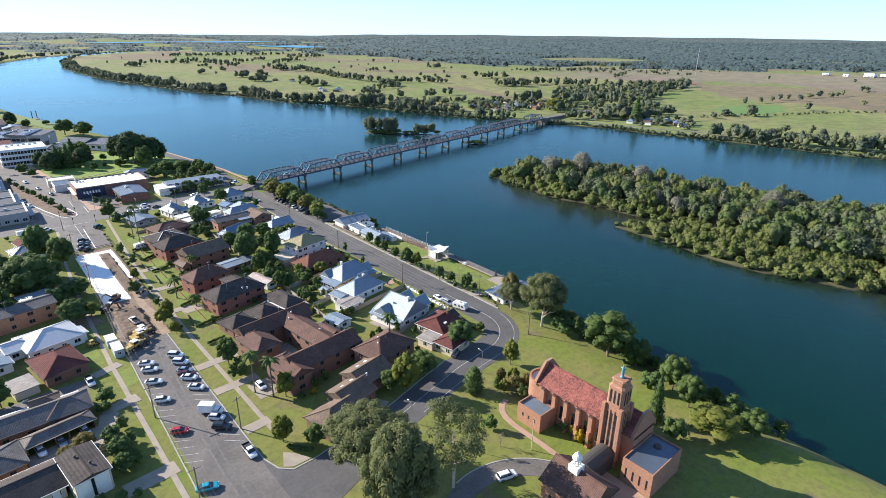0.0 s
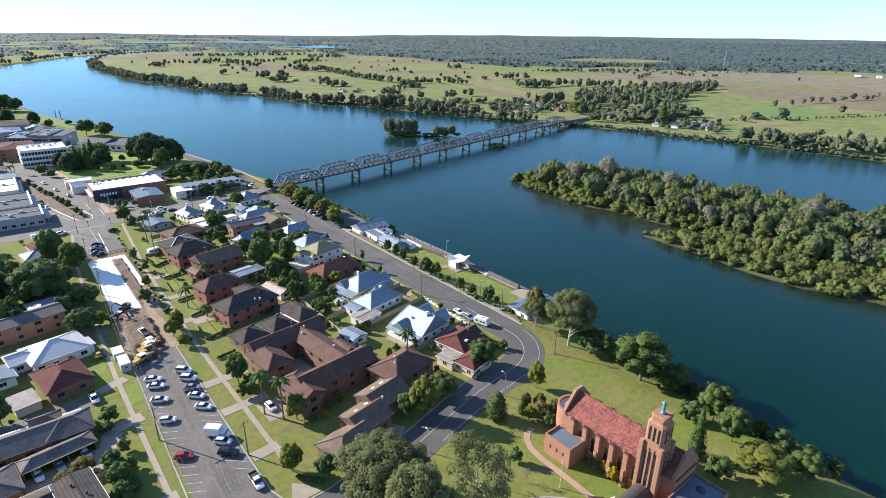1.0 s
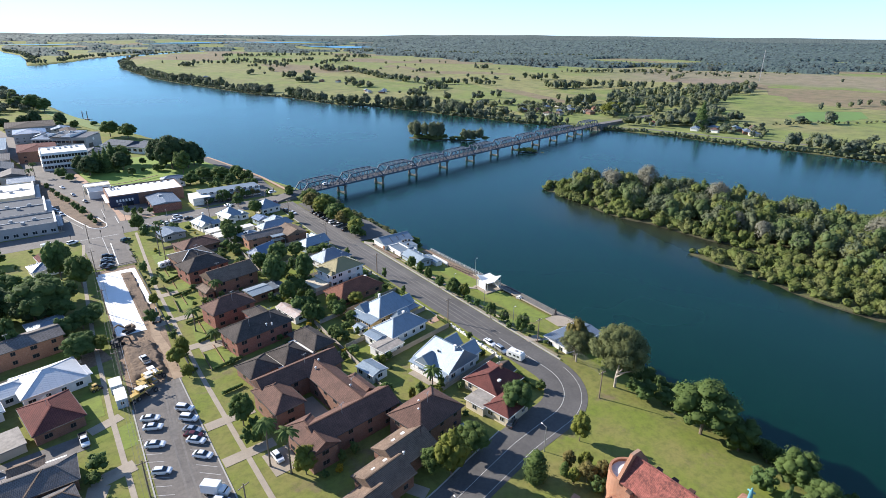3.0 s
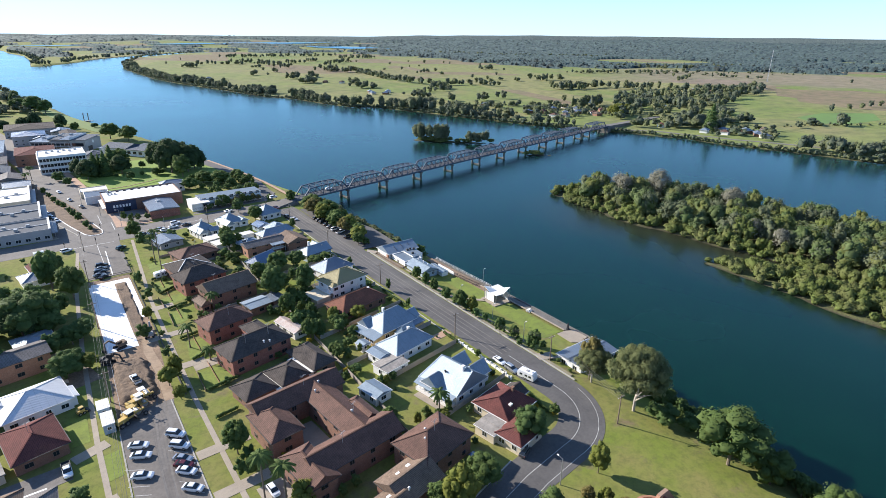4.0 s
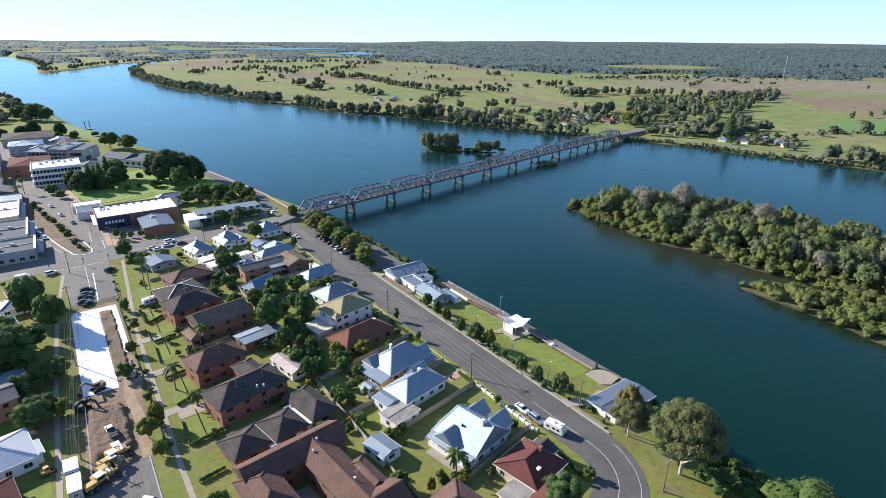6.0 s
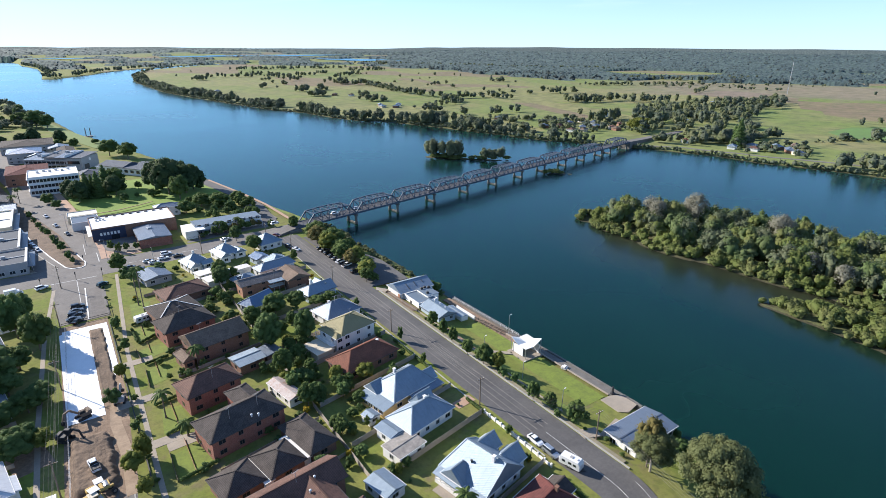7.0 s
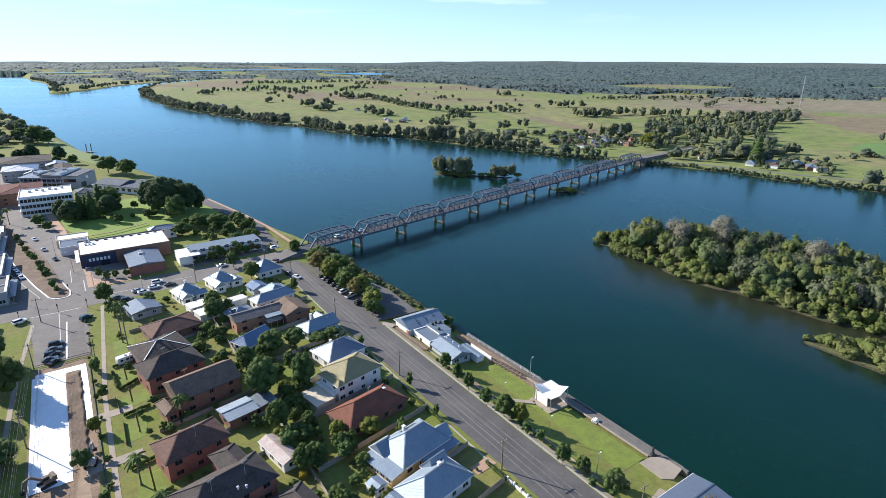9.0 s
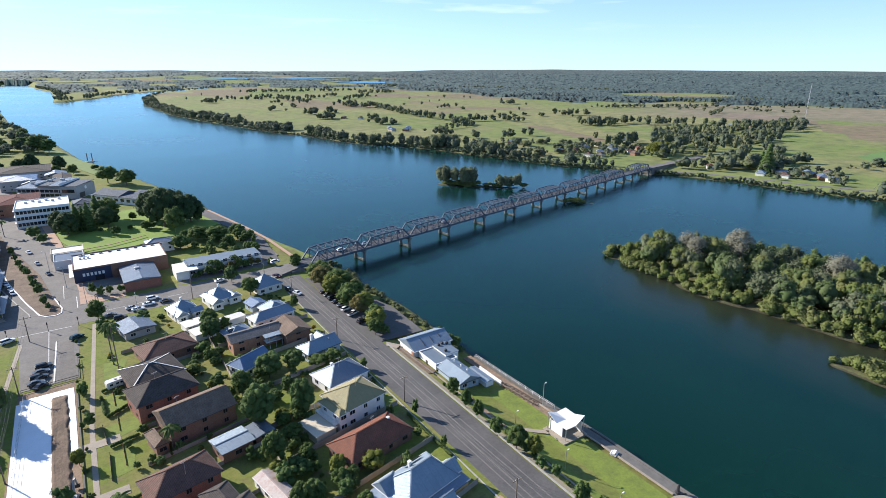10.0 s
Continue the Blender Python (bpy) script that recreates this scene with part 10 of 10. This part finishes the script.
front = thing("garden_wall", "white masonry front fence with square pillars", "garden wall", (113.6, 126.6, 0))
n = 11
for i in range(n + 1):
    part("pillar", Shape().bevel_box(-0.22, 0.22, i * 2.2 - 0.22, i * 2.2 + 0.22, -0.3, 1.15, 0.05), WHITE, front)
    if i < n:
        part("wall_panel", Shape().box(-0.1, 0.1, i * 2.2 + 0.23, i * 2.2 + 1.97, -0.3, 0.75), WHITE, front)
mesh_fence = thing("fence", "open wire fence along the road works", "fence", (22.6, 166, 0), -1.6)
for i in range(34):
    part("post", Shape().tube((0, i * 3, -0.2), (0, i * 3, 1.8), 0.03, n=5), GALV, mesh_fence)
for z in (0.3, 1.0, 1.75):
    part("rail", Shape().beam((0, 0, z), (0, 99, z), 0.04, 0.04), GALV, mesh_fence)
path([(37.9, 172), (38.1, 262)], 0.25, PLASTIC_DARK, "dark low edging along the road works", 0.35, "edging")
part("deck_rail", Shape().beam((-8, 0, 0.9), (8, 0, 0.9), 0.08, 0.08), TIMBER, thing("jetty", "old timber landing along the river bank", "jetty", (151.6, 186.0, -3.4), 92))
jet = [o for o in bpy.data.objects if o.name == "jetty"][0]
for k in range(12):
    part("plank", Shape().box(-8 + k * 1.4, -6.7 + k * 1.4, -1.0, 0.9, 0.3, 0.38), TIMBER, jet)
for k in range(7):
    part("pile", Shape().tube((-8 + k * 2.7, -1.0, -2.5), (-8 + k * 2.7, -1.0, 0.7), 0.12, n=7), TIMBER, jet)


# ---- solar panels ----
def solar(h, x, y, z, tilt, turn, nx, ny):
    arr = thing("solar_array", "dark blue solar panels fixed on a pale roof", "solar panels", (x, y, z), turn)
    arr.matrix_basis = pose(x, y, z, tilt, 0, turn)
    for i in range(nx):
        for j in range(ny):
            part("solar_panel", Shape().bevel_box(i * 1.02, i * 1.02 + 0.98, j * 1.62, j * 1.62 + 1.58, 0, 0.05, 0.02), GLASS, arr)


solar(None, 98.6, 173.6, 5.75, -36, LOT_TURN, 5, 1)
solar(None, 83.4, 265.6, 3.35, 22, LOT_TURN, 4, 2)
solar(None, 101.8, 239.8, 3.7, 26, LOT_TURN, 3, 1)

# ---- houses and a mast across the river ----
far_rng = np.random.default_rng(11)
for x, y in FARMHOUSES:
    w, d = far_rng.uniform(9, 15), far_rng.uniform(7, 10)
    wall = (WHITE, CREAM, BRICK_BROWN)[int(far_rng.integers(3))]
    roof = (METAL_WHITE, METAL_GREY, TILE_BROWN, METAL_GREY, TILE_TAN)[int(far_rng.integers(5))]
    if (x, y) == (568, 379):
        wall, roof = WHITE, TILE_RED
    looks = {METAL_WHITE.name: "white metal", METAL_GREY.name: "grey metal", TILE_BROWN.name: "brown tiled", TILE_TAN.name: "tan tiled", TILE_RED.name: "red tiled"}[roof.name]
    h = thing("house", f"small house with a {looks} roof across the river", "house", (x, y, -2.0), far_rng.uniform(0, 90))
    h["plan"] = (x, y)
    block(h, -w / 2, w / 2, -d / 2, d / 2, 3.0, wall, roof, 1.9, windows="-y", gap=4.5)
for x, y, w, d, hgt in ((1760, 376, 30, 22, 9), (1800, 352, 24, 20, 7), (1730, 420, 16, 12, 6), (1745, 468, 20, 14, 5)):
    flat_house("long white works shed before the far bushland", x - w / 2, x + w / 2, y - d / 2, y + d / 2, hgt, WHITE, METAL_WHITE, 0.0, "works shed", "works_shed", windows="-x", gap=7.0)
strip("paddock", [(742, 296), (770, 270), (842, 262), (905, 290), (850, 330), (780, 330)], PASTURE, "bright green sown paddock across the river", "paddock", top=-1.93)
mast = thing("radio_mast", "tall lattice radio mast far out on the plain", "mast", (1330, 622, -2))
for k in range(3):
    q = radians(120 * k)
    part("leg", Shape().beam((1.2 * math.cos(q), 1.2 * math.sin(q), -1), (0.5 * math.cos(q), 0.5 * math.sin(q), 66), 0.35, 0.35), GALV, mast)
lat = 0
while lat < 64:
    for k in range(3):
        a, b = radians(120 * k), radians(120 * (k + 1))
        r0, r1 = 1.2 - 0.7 * lat / 66, 1.2 - 0.7 * (lat + 8) / 66
        part("brace", Shape().beam((r0 * math.cos(a), r0 * math.sin(a), lat), (r1 * math.cos(b), r1 * math.sin(b), min(66, lat + 8)), 0.2, 0.2), GALV, mast)
    lat += 8

# ---- small shrubs that line the gardens ----
lot_rng = np.random.default_rng(21)
for y in (124.9, 145.6, 161.6, 180.4, 199.0, 214.6, 233.4, 251.4, 268.4):
    for k in range(4):
        tree(("shrub", "bush", "green", "lime")[int(lot_rng.integers(4))], 79.5 + lot_rng.uniform(0, 9.5), y + lot_rng.uniform(-2.0, 2.0), lot_rng.uniform(1.6, 4.2), lot_rng.uniform(1.8, 4.2))
for y in (153.6, 169.4, 188.6, 203.4, 231.8, 262.6, 281.0):
    for k in range(3):
        tree(("shrub", "bush", "round")[int(lot_rng.integers(3))], 70.5 + lot_rng.uniform(0, 6), y + lot_rng.uniform(-1.5, 1.5), lot_rng.uniform(1.5, 3.6), lot_rng.uniform(1.6, 3.6))
for k in range(14):
    y = 172 + k * 9.6 + lot_rng.uniform(-1.5, 1.5)
    tree(("shrub", "bush", "green")[int(lot_rng.integers(3))], 38.6 + lot_rng.uniform(-0.3, 0.5), y, lot_rng.uniform(0.8, 2.2), lot_rng.uniform(1.2, 2.2))
hedge = [(130.6 + lot_rng.uniform(-0.8, 1.4), 120 + k * 5.6, -0.6, lot_rng.uniform(0.7, 1.4), lot_rng.uniform(1.2, 2.2)) for k in range(16)]
wood("verge_shrubs", "low shrubs along the riverside verge", LEAF_GREEN, hedge, 0.14, 2400, lot_rng, clumps=4, category="shrubs")
hedge = [(148.0 + lot_rng.uniform(-1.5, 2.0), 236 + k * 1.2, -3.0, lot_rng.uniform(1.0, 2.8), lot_rng.uniform(1.8, 3.8)) for k in range(80)]
wood("bank_shrubs", "scrubby green plants along the river bank", LEAF_PLAIN, hedge, 0.2, 12000, lot_rng, clumps=4, category="shrubs")
for k in range(46):
    y = 28 + k * 1.9
    kind = ("green", "green", "bush", "round")[int(lot_rng.integers(4))]
    if kind != "bush":
        tree(kind, float(np.interp(y, NEAR_BANK_Y, NEAR_BANK_X)) - 4.5 + lot_rng.uniform(-2.5, 2.0), y, lot_rng.uniform(2.0, 5.5), lot_rng.uniform(3.0, 6.0))
hedge = [(float(np.interp(y, NEAR_BANK_Y, NEAR_BANK_X)) - lot_rng.uniform(0.5, 7.5), y, -2.8, lot_rng.uniform(1.2, 3.6), lot_rng.uniform(2.0, 4.6)) for y in np.arange(26, 122, 0.9)]
wood("bank_shrubs", "dense green shrubs down the steep river bank", LEAF_GREEN, hedge, 0.22, 15000, lot_rng, clumps=4, category="shrubs")
for k in range(26):
    tree(("round", "green", "round", "green")[int(lot_rng.integers(4))], lot_rng.uniform(-40, -8), (161.2, 178.2, 196.6, 199.0, 230.0, 236.0, 244.0, 248.0, 268.0, 300.0)[k % 10] + lot_rng.uniform(-1.5, 1.5), lot_rng.uniform(4, 10), lot_rng.uniform(4, 9))
for k in range(30):
    tree(("round", "green", "bush")[int(lot_rng.integers(3))], lot_rng.uniform(88, 124), lot_rng.uniform(360, 402), lot_rng.uniform(2.5, 6.5), lot_rng.uniform(3, 7))
for k in range(26):
    y = lot_rng.uniform(870, 1200)
    tree(("round", "green", "bronze")[int(lot_rng.integers(3))], float(np.interp(y, NEAR_BANK_Y, NEAR_BANK_X)) - lot_rng.uniform(14, 70), y, lot_rng.uniform(7, 14), lot_rng.uniform(8, 15))


# ---- planting that fills the back gardens ----
def garden_fill(x0, x1, y0, y1, count, kinds, low, high, margin=0.9):
    done = 0
    for _ in range(count * 6):
        x, y = lot_rng.uniform(x0, x1), lot_rng.uniform(y0, y1)
        w = lot_rng.uniform(low, high)
        if any(a - margin - w * 0.3 < x < b + margin + w * 0.3 and c - margin - w * 0.3 < y < d + margin + w * 0.3 for a, b, c, d in FOOT) or x > 112.5 > x - 40 and 105 < y < 310:
            continue
        tree(kinds[int(lot_rng.integers(len(kinds)))], x, y, w * lot_rng.uniform(0.7, 1.15), w)
        done += 1
        if done == count:
            break


garden_fill(47.5, 112, 108, 308, 130, ("shrub", "bush", "shrub", "gold", "bush", "shrub"), 1.0, 3.0)
garden_fill(68, 92, 126, 300, 34, ("green", "round", "lime", "green"), 3.0, 5.5)
spare = []
for _ in range(900):
    x, y, w = lot_rng.uniform(-70, 13), lot_rng.uniform(100, 308), lot_rng.uniform(1.2, 3.6)
    if len(spare) < 170 and not any(a - 1.5 < x < b + 1.5 and c - 1.5 < y < d + 1.5 for a, b, c, d in FOOT):
        spare.append((x, y, -0.1, w * 0.9, w))
wood("garden_shrubs", "mixed shrubs in the western gardens", LEAF_DARK, spare, 0.2, 12000, lot_rng, clumps=3, category="shrubs")
garden_fill(-60, 12, 176, 308, 26, ("round", "green", "fig", "bronze"), 5.0, 10.0)
garden_fill(-60, 46, 610, 720, 12, ("round", "green", "fig", "round"), 8.0, 16.0)
garden_fill(46, 110, 405, 470, 12, ("green", "bush", "round"), 3.0, 7.0)

# ---- worn lines and bright lawns ----
ruts = Shape()
for x in (118.6, 120.3, 122.2, 123.9):
    ruts.box(x - 0.17, x + 0.17, 138, 316, 0.041, 0.0435)
solid("tyre_tracks", ruts, ASPHALT_OLD, "pale worn tyre tracks along the riverside road", "road marking", kind="structure")
sweep = Shape()
for r in (0.0, 1.8):
    pts = [(26.0 + r, 60), (25.6 + r, 100), (26.2 + r, 130), (27.4 + r, 150), (29.6 + r, 166), (31.6 + r, 176)]
    band = ribbon(pts, 0.45, 0.0295, 0.0345)
    sweep.add(band.v, band.f)
solid("tyre_tracks", sweep, ASPHALT_OLD, "pale curved tyre tracks on the parking street", "road marking", kind="structure")
MOWN = surface("green_lawn", (0.185, 0.24, 0.03), 0.95, worn=(0.10, 0.125, 0.025), large=0.3, fine=1.5, amount=0.9)
def hedge_row(ax, ay, bx, by, height=1.1, width=0.9, leaf=LEAF_DARK, label="clipped dark green hedge along a front garden"):
    """A clipped hedge: close clumps of leaves along a line."""
    length = math.hypot(bx - ax, by - ay)
    n = max(2, int(length / (width * 0.55)))
    blobs = [(length * (k + 0.5) / n, lot_rng.uniform(-0.08, 0.08), height * 0.5, width * 0.55, width * 0.5, height * lot_rng.uniform(0.48, 0.58)) for k in range(n)]
    h = tagged(new("hedge", leaf_mesh("hedge", leaf, blobs, n * 34, 0.12, lot_rng, core=0.9, rings=3, sides=6)), label, "hedge", "garden hedges")
    h.matrix_basis = pose(ax, ay, 0, 0, 0, math.degrees(math.atan2(by - ay, bx - ax)))
    return h


for outline in ([(43.0, 171.1), (50.8, 172.8), (49.0, 181.0), (43.2, 180.6)], [(42.9, 189.3), (49.3, 192.3), (48.8, 199.8), (44.2, 200.3)], [(43.7, 213.8), (48.0, 215.0), (49.5, 225.4), (44.0, 223.5)],
                [(43.9, 229.5), (51.6, 232.5), (50.9, 238.3), (43.5, 237.1)], [(44.8, 242.6), (50.4, 246.9), (49.9, 254.4), (44.3, 253.3)], [(45.0, 262.5), (50.0, 264.7), (52.4, 274.7), (45.6, 275.3)],
                [(12.6, 184.6), (16.7, 187.4), (16.5, 194.9), (12.6, 196.6)], [(11.6, 165.8), (15.4, 165.8), (15.5, 177.9), (11.0, 176.8)], [(17.0, 149.0), (20.4, 149.6), (20.8, 159.0), (16.6, 158.4)], [(110.0, 200.0), (113.2, 200.0), (113.2, 214.0), (110.0, 214.0)]):
    strip("lawn", outline, MOWN, "bright green mown front lawn", "lawn", top=0.028)
strip("driveway", [(42.7, 182.0), (49.4, 182.4), (49.6, 186.2), (42.7, 187.3)], CONCRETE, "worn concrete driveway beside brick flats", "driveway", top=0.05)
for ax, ay, bx, by in ((43.0, 170.2, 51.6, 171.9), (43.4, 188.2, 50.2, 191.2), (44.0, 226.6, 50.6, 228.2), (44.4, 241.4, 51.0, 245.4), (44.0, 242.6, 43.6, 253.4), (43.0, 203.0, 48.6, 204.2), (41.6, 157.0, 47.4, 158.0), (44.0, 256.4, 50.0, 258.0)):
    hedge_row(ax, ay, bx, by)
for k, (ax, ay, bx, by) in enumerate(((113.0, 121.5, 111.4, 110.0), (113.2, 150.8, 113.0, 158.0), (113.2, 176.0, 113.0, 197.0), (113.0, 216.0, 113.2, 236.0))):
    hedge_row(ax, ay, bx, by, 1.0 + 0.2 * (k % 2), 1.1, LEAF_GREEN, "loose green hedge along the riverside road")
for ax, ay, bx, by in ((42.5, 170.4, 42.7, 181.6), (43.3, 213.4, 43.6, 224.0), (43.4, 229.2, 43.0, 237.4)):
    fence(ax, ay, bx, by, TIMBER, 0.9, "low dark timber fence before a front lawn")

lawn_x, lawn_y = np.arange(132.6, 148.6, 1.0), np.arange(139.0, 196.5, 2.5)
tagged(new("lawn", sheet_mesh("lawn", lawn_x, lawn_y, lambda x, y: land_height(x, y) + 0.03, MOWN)), "bright green mown lawn along the river wall", "lawn", kind="structure")
for x0, x1, y0, y1 in ((134.4, 142.6, 342.0, 366.0), (133.6, 139.6, 366.0, 390.0), (131.4, 135.0, 390.0, 408.0)):
    grid = np.linspace(x0, x1, 9), np.linspace(y0, y1, 13)
    tagged(new("lawn", sheet_mesh("lawn", *grid, lambda x, y: land_height(x, y) + 0.04, MOWN)), "bright green grass bank beside the bridge end", "lawn", kind="structure")
edge_x, edge_y = np.linspace(0.0, 1.0, 8), np.linspace(280.0, 304.0, 16)
tagged(new("rock_bank", sheet_mesh("rock_bank", edge_x * 4.0 + 140.4, edge_y, lambda x, y: land_height(x, y) + 0.06 + 0.12 * np.sin(x * 5.1 + y * 2.3), surface("pink_rock", (0.36, 0.24, 0.19), 0.95, worn=(0.2, 0.14, 0.11), large=0.5, fine=2.0, amount=1.0, bump=0.1))), "bare pinkish rock at the edge of the river bank", "river bank", kind="structure")
hedge_row(39.8, 99.2, 43.8, 94.6, 1.3, 1.5)
path([(512, 399), (540, 361), (545, 336), (554, 316), (558, 293), (567, 275), (584, 230), (600, 160)], 5.0, ASPHALT_OLD, "narrow asphalt road along the far bank", -1.85, "road")

tree("conifer", 590, 336, 27, 15)
tree("conifer", 612, 352, 18, 11)


car("white", "ute", 27.9, 184.6, 100, z=1.25)
